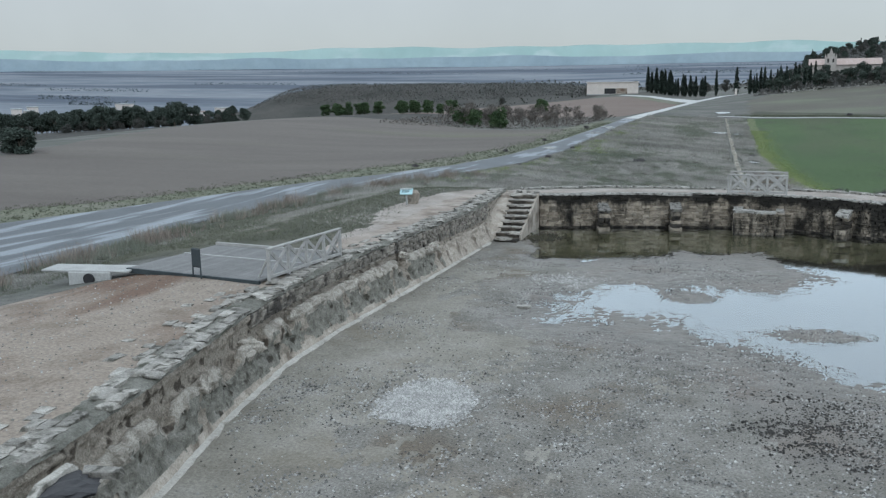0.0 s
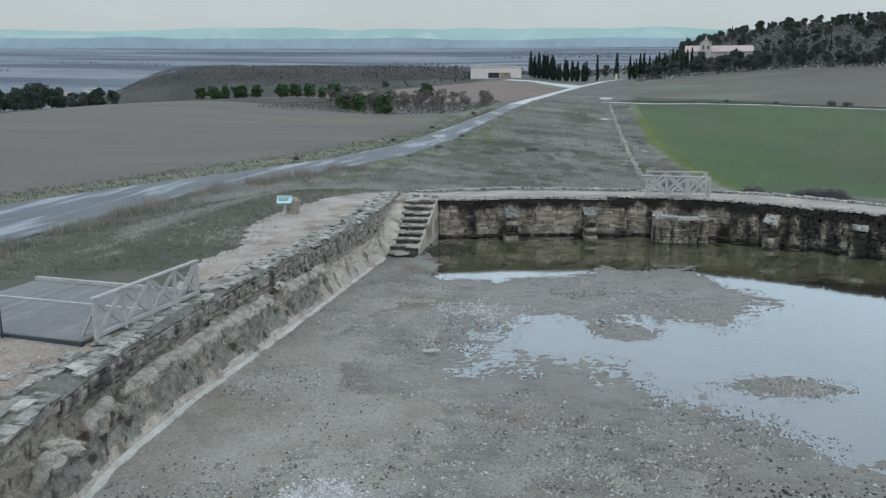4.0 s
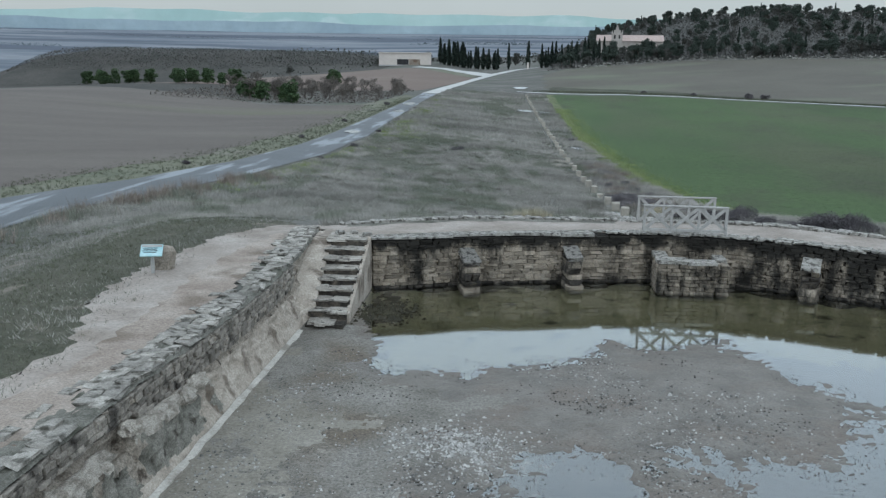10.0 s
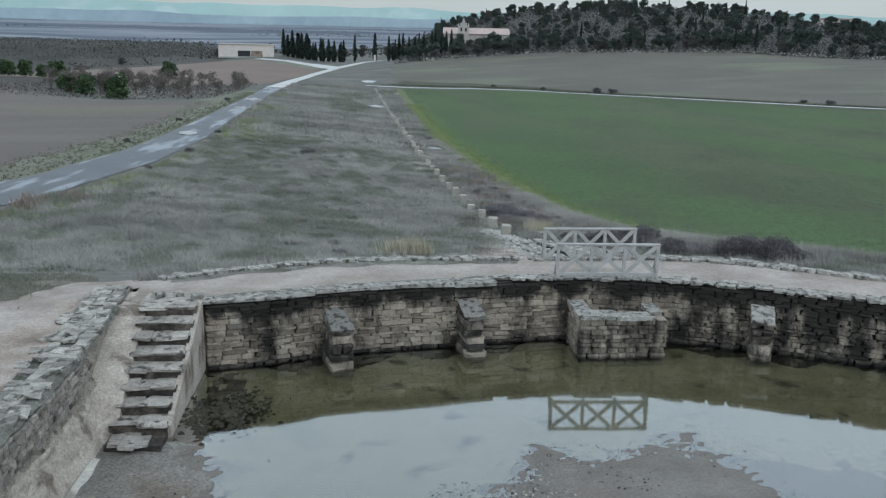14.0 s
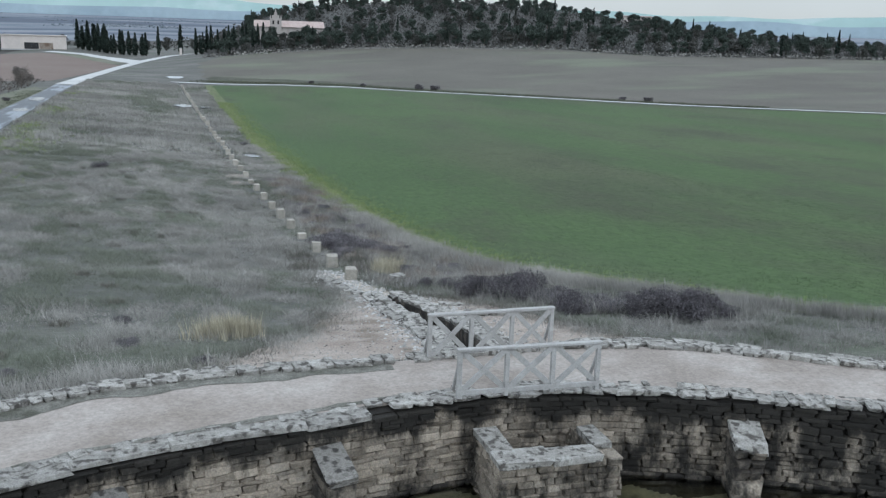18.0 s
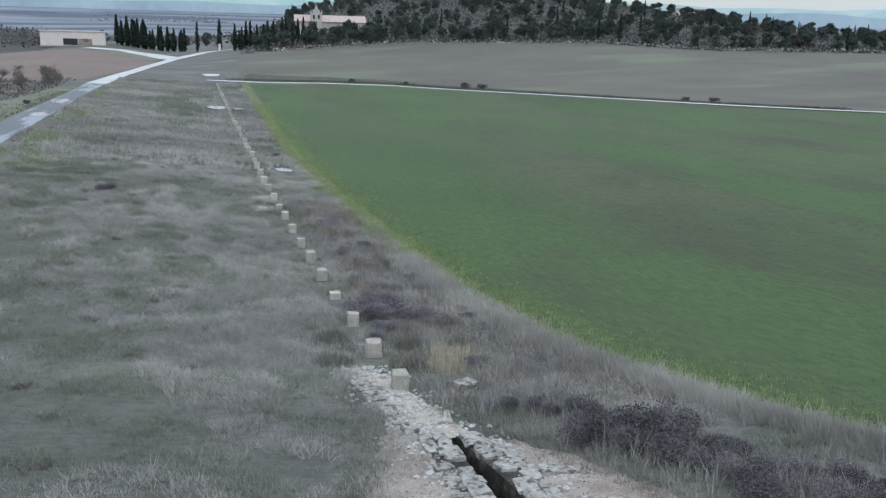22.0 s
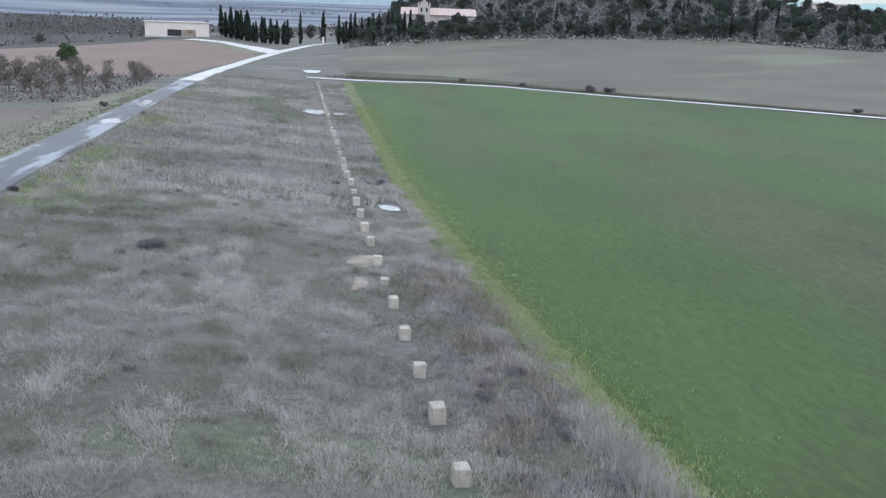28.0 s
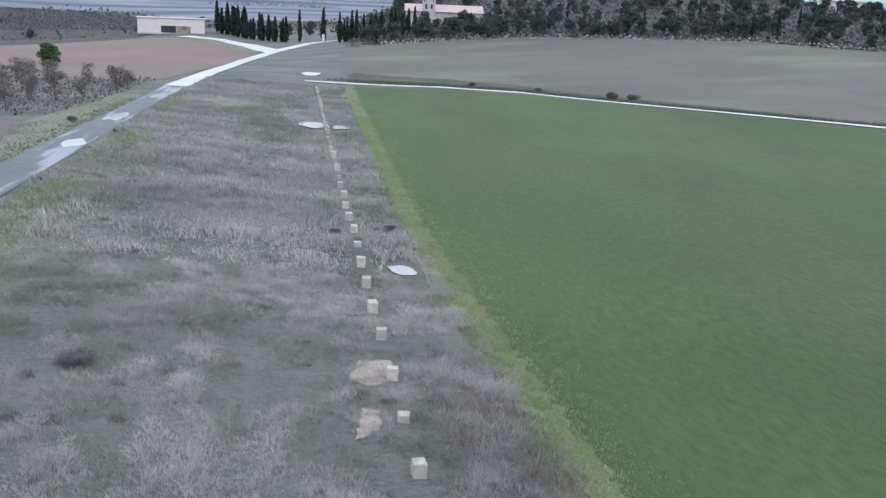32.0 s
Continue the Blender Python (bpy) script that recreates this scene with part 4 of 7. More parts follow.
for off, dep, wide in ((0.14, 0.34, 0.8), (0.42, 0.36, 0.9), (0.72, 0.36, 0.8), (0.98, 0.26, 0.6)):
    cap_row(wall_left, [(float(wall_x(min(y, 53.5))) - off, y, TOP + 0.085 - 0.02 * off) for y in np.arange(8.0, 54.4, 0.5)], 0.25, wide, dep, 0.075, skip=(0.3 if off < 0.5 else 0.5) if off < 0.9 else 0.6, meshes=SLABS, name="coping_slab")
for off in (0.16, 0.44, 0.7):
    cap_row(wall_left, [(float(wall_x(min(y, 53.5))) - off, y, TOP + 0.11 - 0.02 * off) for y in np.arange(38.0, 54.4, 0.5)], 0.2, 0.48, 0.3, 0.07, skip=0.25, meshes=SLABS, name="coping_slab", loose=1.6)
for off in (1.3, 1.65, 2.0):
    cap_row(wall_left, [(float(wall_x(y)) - off, y, spot(float(wall_x(y)) - off, y) + 0.02) for y in np.arange(15.0, 29.0, 0.5)], 0.2, 0.6, 0.3, 0.05, skip=0.45 + 0.23 * off, meshes=SLABS, name="coping_slab")

# rubble face, ledge and plastered foot of the left wall
LOAVES = ((12.0, 16.4), (17.0, 20.2), (20.7, 23.5), (24.4, 26.0), (26.5, 28.1), (28.5, 33.3), (33.45, 36.7), (37.4, 41.4))


def loaf(y):
    """How far the crumbling ledge stands up at y, 0 in its gaps."""
    return max(min(1.0, max(0.0, (y - a) / 0.25), max(0.0, (b - y) / 0.3)) for a, b in LOAVES) ** 0.6


fy_ = np.arange(4.0, 49.4, 0.09)
prof = []
for y in fy_:
    wx_, kx_ = float(wall_x(y)), float(np.interp(y, KERB_Y, KERB_X)) - 0.1
    led = float(np.interp(y, (39, 42.5), (1.0, 0.0)))
    gap = kx_ - wx_
    up = loaf(y)
    crest = 1.2 + 0.16 * noise.noise((0, y * 0.55, 3.0)) + 0.1 * noise.noise((0, y * 1.7, 8.0))
    zc = crest * up + 0.78 * (1 - up)
    hollow = 0.16 * (1 - up) + max(0.0, noise.noise((4, y * 0.8, 1.0)) - 0.15) * 0.5
    ledge_row = [(wx_ - 0.02, TOP - 0.05), (wx_ + 0.02, 1.66), (wx_ - 0.05, 1.48), (wx_ - 0.07, zc + 0.14), (wx_ + 0.02, zc + 0.02), (wx_ + gap * 0.22, zc + 0.07), (wx_ + gap * 0.44, zc + 0.01), (wx_ + gap * 0.58, zc - 0.16)]
    ledge_row += [(wx_ + gap * 0.66 - hollow, 0.66), (wx_ + gap * 0.74 - 0.5 * hollow, 0.42), (wx_ + gap * 0.86, 0.2), (wx_ + gap, 0.04)]
    plain_row = [(wx_ - 0.02, TOP - 0.05), (wx_ + 0.04, 1.62), (wx_ + 0.02, 1.42), (wx_ + 0.03, 1.2), (wx_ + 0.06, 0.97), (wx_ + gap * 0.16, 0.94), (wx_ + gap * 0.22, 0.80), (wx_ + gap * 0.3, 0.66), (wx_ + gap * 0.45, 0.52), (wx_ + gap * 0.62, 0.30), (wx_ + gap * 0.86, 0.12), (wx_ + gap, 0.03)]
    prof.append([(a * led + c * (1 - led), b * led + d * (1 - led)) for (a, b), (c, d) in zip(ledge_row, plain_row)])
# denser rows between the profile points
t_in = np.linspace(0, 11, 12 * 3)
verts = []
for y, row in zip(fy_, prof):
    r = np.array(row)
    xx, zz = np.interp(t_in, range(12), r[:, 0]), np.interp(t_in, range(12), r[:, 1])
    for a, b in zip(xx, zz):
        n = noise.noise((a * 2.5, y * 2.5, b * 3.5)) * 0.09 + noise.noise((a * 7, y * 6, b * 7)) * 0.07
        fade = min(1.0, max(0.12, (b - 0.0) / 0.6))
        verts.append((a + n * fade, y + n * 0.3, b + n * 0.5 * fade))
nc = len(t_in)
faces = [(i * nc + j, i * nc + j + 1, (i + 1) * nc + j + 1, (i + 1) * nc + j) for i in range(len(fy_) - 1) for j in range(nc - 1)]
face_me = mesh_from("rubble_face", verts, faces, [M["rubble"], M["plaster"], M["crumble"], M["mossface"]], smooth=False)
mi = []
for i in range(len(fy_) - 1):
    for j in range(nc - 1):
        y, t = fy_[i], t_in[j]
        wave = noise.noise((3, y * 1.3, 6)) + 0.5 * noise.noise((t, y * 3.0, 2))
        if y > 40.6 + wave:
            mi.append(1 if t > 4.5 + 1.5 * noise.noise((1, y * 0.9, 2)) else 0)
        elif t > 9.7 + 0.5 * wave:
            mi.append(1)
        elif 4.2 < t < 6.9 + 0.7 * wave and loaf(y) > 0.3:
            mi.append(2)
        else:
            mi.append(3 if t > 6 and wave > -0.35 else 0)
face_me.polygons.foreach_set("material_index", mi)
bmf = bmesh.new()
bmf.from_mesh(face_me)
bmesh.ops.recalc_face_normals(bmf, faces=bmf.faces[:])
bmf.to_mesh(face_me)
bmf.free()
part("rubble_face", face_me, None, wall_left, "crumbling rubble face with a worn ledge and plastered foot")
for y0 in np.arange(14.5, 40.5, 0.55):
    if loaf(y0) < 0.5 or RNG.random() < 0.35:
        continue
    m = pose(float(wall_x(y0)) + RNG.uniform(0.12, 0.3), y0, 1.12 + 0.16 * noise.noise((0, y0 * 0.55, 3.0)) + RNG.uniform(-0.08, 0.04), RNG.uniform(-20, 20), RNG.uniform(-20, 20), 90 + RNG.uniform(-25, 25)) @ Matrix.Diagonal((RNG.uniform(0.4, 0.9), RNG.uniform(0.3, 0.5), RNG.uniform(0.25, 0.4), 1))
    piece("ledge_stone", RNG.choice(LUMPS), wall_left, m)
# mossy crust over the wall's top, from which the slabs stand out
cy_ = np.arange(8.0, 53.8, 0.13)
co_ = np.arange(0.0, 1.12, 0.11)
verts = []
for y in cy_:
    wide = 1.0 + 0.16 * noise.noise((y * 0.6, 5, 0))
    for o in co_:
        n = 0.05 * noise.noise((o * 2.5, y * 1.5, 0)) + 0.04 * noise.noise((o * 7, y * 6, 4))
        verts.append((float(wall_x(min(y, 53.5))) + 0.05 - o * wide + 0.04 * noise.noise((o * 5, y * 3, 9)), y, TOP + 0.07 - 0.12 * max(0.0, o - 0.8) / 0.3 - 0.08 * max(0.0, 0.12 - o) / 0.12 + n))
nc = len(co_)
crust_me = mesh_from("moss_crust", verts, [(i * nc + j, (i + 1) * nc + j, (i + 1) * nc + j + 1, i * nc + j + 1) for i in range(len(cy_) - 1) for j in range(nc - 1)], M["mosscap"], smooth=False)
bmf = bmesh.new()
bmf.from_mesh(crust_me)
bmesh.ops.recalc_face_normals(bmf, faces=bmf.faces[:])
bmf.to_mesh(crust_me)
bmf.free()
part("moss_crust", crust_me, None, wall_left, "grey-green mossy crust of the wall top")
ribbon("kerb_pool", [(float(np.interp(y, KERB_Y, KERB_X)) - float(np.interp(y, (10, 24, 28, 48), (0.32, 0.3, 0.12, 0.10))) + 0.05 * noise.noise((y * 1.3, 0, 0)), y, 0.10) for y in np.arange(4, 47.8, 0.3)], [(float(np.interp(y, KERB_Y, KERB_X)) + 0.05 + 0.07 * noise.noise((y * 1.7, 3, 0)), y, 0.07) for y in np.arange(4, 47.8, 0.3)], M["kerb"], "narrow pale mortar kerb along the foot of the wall", "kerb", bottom=-0.2)
# small squared rubble in the upper face of the side wall
items = []
z = 1.12
while z < TOP - 0.08:
    h = RNG.uniform(0.08, 0.15)
    y = 26.0
    while y < 48.5:
        w = RNG.uniform(0.14, 0.4)
        xx = float(wall_x(y + w / 2)) + 0.03 + RNG.uniform(-0.03, 0.03)
        if not (y < 38 and z < 1.38):
            items.append((RNG.choice(STONES), pose(xx - 0.05, y + w / 2, z + h / 2, RNG.uniform(-3, 3), RNG.uniform(-3, 3), 90 + RNG.uniform(-4, 4)) @ Matrix.Diagonal((w * 0.97, 0.2, h * 0.95, 1))))
        y += w
    z += h
joined("rubble_courses", items, GREY_STUFF, wall_left, "small rough stones in the upper face")
# plain walls that close the pool behind and beside
ribbon("wall_right", [(24.0, y, TOP) for y in (0, 20, 45)], [(24.7, y, TOP) for y in (0, 20, 45)], M["mortar"], "side wall closing the pool", "wall", bottom=-0.4)
ribbon("wall_near", [(x, 0.0, TOP) for x in (-6, 10, 24)], [(x, -0.7, TOP) for x in (-6, 10, 24)], M["mortar"], "near wall closing the pool", "wall", bottom=-0.4)

# ---- stone staircase ----
stairs = thing("staircase", (-6.45, 47.8, 0), "worn stone staircase of nine steps in the pool corner", "staircase")
# risers near black, much darker than the treads
for i in range(9):
    xl = -0.45 - 0.03 * i
    part("riser", box((0.78 - xl - 0.06, 5.5 - 0.55 * i, 0.2), ((0.78 + xl) / 2, 0.55 * i + 0.06 + (5.5 - 0.55 * i) / 2, 0.205 * i + 0.06)), M["dark_stuff"], stairs)
for i in range(9):
    xl, xr = -0.34 - 0.035 * i, (0.48 if i == 0 else 0.72)
    w = xr - xl
    k = 2 if i % 3 else 3
    cuts = sorted([0, 1] + [(j + 1) / k + RNG.uniform(-0.09, 0.09) for j in range(k - 1)])
    for a, b in zip(cuts, cuts[1:]):
        m = pose(xl + w * (a + b) / 2, 0.55 * i + 0.28, 0.205 * (i + 1) - 0.02 + RNG.uniform(-0.01, 0.01), RNG.uniform(-2, 3), RNG.uniform(-1.5, 1.5), RNG.uniform(-4, 4)) @ Matrix.Diagonal((w * (b - a) * 1.07, RNG.uniform(0.5, 0.6), RNG.uniform(0.06, 0.11), 1))
        piece("step", RNG.choice(TREADS), stairs, m)
flank = bmesh.new()
fv = [(0.70, 0.75, -0.1), (0.82, 0.75, -0.1), (0.82, 5.0, -0.1), (0.70, 5.0, -0.1), (0.70, 0.75, 0.34), (0.82, 0.75, 0.30), (0.82, 5.0, 1.88), (0.70, 5.0, 1.90)]
vs = [flank.verts.new(v) for v in fv]
for q in ((0, 1, 2, 3), (4, 7, 6, 5), (0, 4, 5, 1), (1, 5, 6, 2), (2, 6, 7, 3), (3, 7, 4, 0)):
    flank.faces.new([vs[i] for i in q])
bmesh.ops.recalc_face_normals(flank, faces=flank.faces[:])
bmesh.ops.subdivide_edges(flank, edges=flank.edges[:], cuts=6, use_grid_fill=True)
for v in flank.verts:
    v.co.x += 0.02 * noise.noise(v.co * 4)
part("flank", flank, M["plaster"], stairs, "pale plastered flank of the stairs")
land_bm = bmesh.new()
add_box(land_bm, (1.5, 1.0, 0.3), (-0.02, 5.3, 1.72), bevel=0.05)
part("landing", land_bm, M["tread"], stairs)
for x, y, s in ((-0.35, 5.35, 0.3), (0.1, 5.5, 0.22), (0.6, 5.25, 0.25)):
    piece("loose_stone", RNG.choice(CAPS), stairs, pose(x, y, 1.92, 5, 8, 40) @ Matrix.Diagonal((s, s * 0.8, 0.13, 1)))
# rubble wedge between the stairs and the side wall
wedge = bmesh.new()
rows_w = []
for y in np.arange(47.9, 54.0, 0.25):
    zt = float(np.interp(y, (47.9, 48.3, 49.2, 52.4, 54), (-0.5, 0.1, 0.7, 1.75, 1.8)))
    xw, xs_ = float(wall_x(min(y, 53.5))) - 0.3, -6.7 - 0.06 * (y - 47.8)
    rows_w.append([wedge.verts.new((xw + (xs_ - xw) * t + 0.03 * noise.noise((t * 3, y * 2, 1)), y, zt + (0.55 * (1 - t) * (1 - (y - 47.2) / 7.0)) + 0.05 * noise.noise((t * 4, y * 3, 0)))) for t in (0, 0.35, 0.7, 1.0)] + [wedge.verts.new((xs_ + 0.1, y, -0.2))])
for a, b in zip(rows_w, rows_w[1:]):
    for j in range(4):
        wedge.faces.new((a[j], a[j + 1], b[j + 1], b[j]))
bmesh.ops.translate(wedge, vec=(6.45, -47.8, 0), verts=wedge.verts[:])
bmesh.ops.recalc_face_normals(wedge, faces=wedge.faces[:])
part("stair_fill", wedge, M["plaster"], stairs, "pale earth fill beside the steps")


# ---- buttresses ----
def buttress(at, rz, w, d, h, label):
    """A pier of stacked stones against the end wall, its front at at."""
    b = thing("buttress", at, label, "buttress", "buttresses of the end wall", rz=rz)
    z = -0.1
    k = 0
    while z < h - 0.02:
        hh = min(RNG.uniform(0.17, 0.3), h - z)
        dep = d * (1.0 - 0.10 * max(0, z) / h)
        ww = w * (1.08 if k == 0 else RNG.uniform(0.94, 1.0))
        n = 2 if RNG.random() < 0.35 and k else 1
        for j in range(n):
            m = pose((j - (n - 1) / 2) * ww / n, d - dep / 2, z + hh / 2, 0, RNG.uniform(-1, 1), RNG.uniform(-2, 2)) @ Matrix.Diagonal((ww / n * 0.98, dep, hh * 0.97, 1))
            piece("stone", RNG.choice(BLACK if RNG.random() < (0.45 if at[0] < 5 else 0.2) and k else STONES), b, m)
        z += hh
        k += 1
    m = pose(0, d * 0.52, h + 0.07, 14, 0, 0) @ Matrix.Diagonal((w * 0.96, d * 0.95, 0.18, 1))
    piece("cap_stone", RNG.choice(DARK_CAPS if at[0] < 5 else RIMS), b, m)
    return b


buttress((-2.02, 52.62, 0), 14, 0.62, 1.25, 1.10, "leaning stone buttress of stacked blocks standing in shallow water")
buttress((1.60, 53.52, 0), 9, 0.58, 1.15, 1.12, "narrow stone buttress with an undercut front standing in shallow water")
buttress((9.55, 53.02, 0), -20, 0.62, 1.2, 1.15, "upright stone buttress with a pale cap against the wall")
buttress((13.05, 51.9, 0), -26, 0.66, 1.2, 1.2, "dark stained stone buttress against the wall")

# ---- stone basin on the end wall ----
basin = thing("stone_basin", (5.72, 53.45, 0), "square open stone basin built against the end wall", "basin")


def masonry_run(parent, a, b, thick, z0, z1, inward):
    """Stones in courses along the line a to b, as parts."""
    a, b = Vector((*a, 0)), Vector((*b, 0))
    d = b - a
    ang = math.degrees(math.atan2(d.y, d.x))
    z = z0
    while z < z1 - 0.03:
        h = min(RNG.uniform(0.11, 0.2), z1 - z)
        x = 0.0
        while x < d.length - 0.03:
            w = min(RNG.uniform(0.2, 0.5), d.length - x)
            p = a + d.normalized() * (x + w / 2)
            m = pose(p.x, p.y, z + h / 2, 0, 0, ang) @ pose(0, inward * thick / 2 + RNG.uniform(-0.015, 0.015), 0) @ Matrix.Diagonal((w * 0.98, thick, h * 0.96, 1))
            piece("stone", RNG.choice(STONES), parent, m)
            x += w
        z += h


masonry_run(basin, (-1.25, 0), (1.25, 0), 0.42, -0.08, 1.08, 1)
masonry_run(basin, (-1.25, 1.9), (-1.25, 0.1), 0.42, -0.08, 1.08, 1)
masonry_run(basin, (1.25, 0.1), (1.25, 1.6), 0.42, -0.08, 1.08, 1)
for a, b in (((-1.3, 0.24), (1.3, 0.24)),):
    cap_row(basin, [(*a, 1.12), (*b, 1.12)], 0.7, 1.3, 0.54, 0.11, meshes=RIMS, name="rim_slab", loose=0.12)
cap_row(basin, [(-1.02, 0.45, 1.105), (-1.02, 1.9, 1.16)], 0.7, 1.2, 0.52, 0.11, meshes=RIMS, name="rim_slab", loose=0.12)
cap_row(basin, [(1.02, 0.45, 1.105), (1.02, 1.6, 1.15)], 0.7, 1.2, 0.52, 0.11, meshes=RIMS, name="rim_slab", loose=0.12)
part("basin_bed", box((1.7, 1.4, 0.12), (0, 0.95, 0.3)), M["dark"], basin, "near-black bed of the basin")


# ---- timber railings ----
def railing(at, rz, length, bays, label, group="timber railings", h=1.0, struts=True):
    r = thing("railing", at, label, "railing", group, rz=rz)
    bay = length / bays
    for i in range(bays + 1):
        x = -length / 2 + i * bay
        part("post", beam((x, 0, 0), (x, 0, h - 0.03), 0.09, 0.09), M["wood"], r)
    part("top_rail", box((length + 0.12, 0.13, 0.06), (0, 0, h), bevel=0.01), M["wood"], r)
    part("bottom_rail", box((length, 0.06, 0.10), (0, -0.02, 0.12), bevel=0.008), M["wood"], r)
    for i in range(bays):
        x0, x1 = -length / 2 + i * bay + 0.05, -length / 2 + (i + 1) * bay - 0.05
        part("brace", beam((x0, -0.025, 0.17), (x1, -0.025, h - 0.04), 0.045, 0.115), M["wood"], r)
        part("brace", beam((x0, 0.025, h - 0.04), (x1, 0.025, 0.17), 0.045, 0.115), M["wood"], r)
    if struts:
        for x in (-length / 2, length / 2):
            part("strut", beam((x, 0.03, h * 0.72), (x, 0.42, 0.02), 0.06, 0.06), M["wood"], r)
    return r


railing((5.58, 54.98, TOP + 0.03), -2, 2.92, 3, "grey weathered timber railing with crossed braces above the basin")
railing((5.68, 57.55, TOP - 0.16), 0.5, 2.92, 3, "grey weathered timber railing with crossed braces beside the channel", h=1.12)
rail_left = railing((-8.76, 31.35, 1.96), 83, 4.15, 4, "long grey timber railing with crossed braces at the footbridge", h=1.0)

# ---- footbridge deck, culvert, dark panel, information sign ----
deck = thing("footbridge_deck", (-11.6, 31.6, 1.93), "flat pale boarded deck of the footbridge", "deck", rz=-7)
for i in range(24):
    m = pose(-2.55 + i * 0.222, 0, 0.05) @ Matrix.Diagonal((0.212, 4.5, 0.07, 1))
    bmd = box((1, 1, 1), bevel=0.02) if i == 0 else None
    if i == 0:
        board_me = bpy.data.meshes.new("board")
        bmd.to_mesh(board_me)
        bmd.free()
        board_me.materials.append(M["deck"])
    piece("board", board_me, deck, m)
part("edge_beam", box((5.4, 0.1, 0.16), (0, -2.28, 0.0)), M["metal"], deck)
part("edge_beam", box((5.4, 0.12, 0.2), (0, 2.28, 0.08)), M["wood"], deck)
part("cross_strip", box((5.2, 0.08, 0.03), (0, 0.4, 0.1)), M["concrete"], deck)
culvert = thing("culvert", (-15.75, 29.35, 1.60), "pale concrete culvert head with a dark pipe mouth", "culvert", rz=10)
cb = box((3.1, 1.0, 0.07), (-0.1, 0.2, 0.34), bevel=0.02)
part("slab", cb, M["concrete"], culvert)
part("headwall", box((1.5, 0.12, 0.5), (0.1, -0.3, 0.08), bevel=0.03), M["concrete"], culvert)
pm = bmesh.new()
bmesh.ops.create_cone(pm, cap_ends=True, segments=20, radius1=0.19, radius2=0.19, depth=0.2, matrix=pose(0.1, -0.32, 0.1, 90))
part("pipe_mouth", pm, M["dark"], culvert, "dark round pipe mouth")
panel = thing("panel_stand", (-11.55, 29.2, 1.92), "dark panel on two thin legs beside the deck", "panel", rz=-20)
bmp = box((0.46, 0.05, 0.62), (0, 0, 0.66), bevel=0.03)
part("board", bmp, M["metal"], panel)
for x in (-0.2, 0.2):
    part("leg", beam((x, 0, -0.05), (x, 0, 0.45), 0.04, 0.04), M["metal"], panel)
sign = thing("information_sign", (-10.95, 46.5, spot(-10.95, 46.5) - 0.1), "slanted information panel on a pale post beside the footpath", "sign", rz=12, scale=0.86)
part("post", beam((0, 0, -0.1), (0, 0, 0.78), 0.14, 0.1), M["concrete"], sign)
sp = box((0.72, 0.06, 0.5), (0, 0, 0), pose(0, -0.05, 0.92, -50), bevel=0.015)
part("panel", sp, M["sign"], sign, "pale blue information panel")
part("panel_header", box((0.66, 0.012, 0.09), (0, -0.036, 0.17), pose(0, -0.05, 0.92, -50)), M["concrete"], sign)
for i in range(4):
    part("text_bar", box((0.5 - 0.08 * (i % 2), 0.012, 0.018), (-0.04, -0.036, 0.08 - 0.06 * i), pose(0, -0.05, 0.92, -50)), M["metal"], sign)
bstone = thing("boulder", (-10.85, 47.1, spot(-10.85, 47.1)), "dark squat stone behind the sign", "stone")
part("stone_body", stone_mesh("boulder", 77, M["rubble"], 0.12, 0.2), None, bstone)
bstone.children[0].matrix_basis = pose(0, 0, 0.3) @ Matrix.Diagonal((0.6, 0.5, 0.75, 1))

shaft = thing("shaft_opening", (-4.9, 15.75, TOP + 0.03), "flat dark lump standing for a shaft opening, edged with slabs on the wall top", "shaft", rz=-8)
# no hole is cut: a flat black lump stands for the shade inside
piece("void", lump_mesh("void", 9.1, M["dark"]), shaft, pose(0, 0, 0.0, 0, 0, 30) @ Matrix.Diagonal((0.8, 0.95, 0.12, 1)))
for x, y, a, b in ((-0.44, 0.1, 0.2, 0.9), (0.1, 0.55, 0.7, 0.24)):
    piece("edge_slab", RNG.choice(SLABS), shaft, pose(x, y, 0.03, 4, -5, 9) @ Matrix.Diagonal((a, b, 0.12, 1)))
# ---- aqueduct blocks ----
BLOCK_Y = [75.4, 79.3, 83.5, 88.2, 92.3, 96.7, 100.9, 105, 109.3, 113.3, 117.3, 122.2, 126.1, 130.2, 134, 138.5, 142.4, 146.4, 150.8, 154.9, 159] + [163.2 + 4.3 * k for k in range(22)]
for k, y in enumerate(BLOCK_Y):
    x = 5.78 - (y - 75.7) * 0.0297 + RNG.uniform(-0.08, 0.08)
    s = RNG.uniform(0.42, 0.54)
    h = s * (RNG.uniform(1.0, 1.2) if k % 6 != 3 else 0.6)
    b = thing("stone_block", (x, y, spot(x, y) - 0.02), "squared pale stone stump of the aqueduct standing in dry grass", "stone block", "aqueduct stumps", rz=RNG.uniform(-8, 8))
    ob = piece("stone_body", LIMES[k % 4], b, pose(0, 0, h / 2) @ Matrix.Diagonal((s, s, h + 0.1, 1)))

# ---- channel behind the end wall ----
ty = np.arange(57.65, 70.6, 0.4)
cen, half = trench(ty)
zt = lay(np.full_like(ty, 6.0), ty)


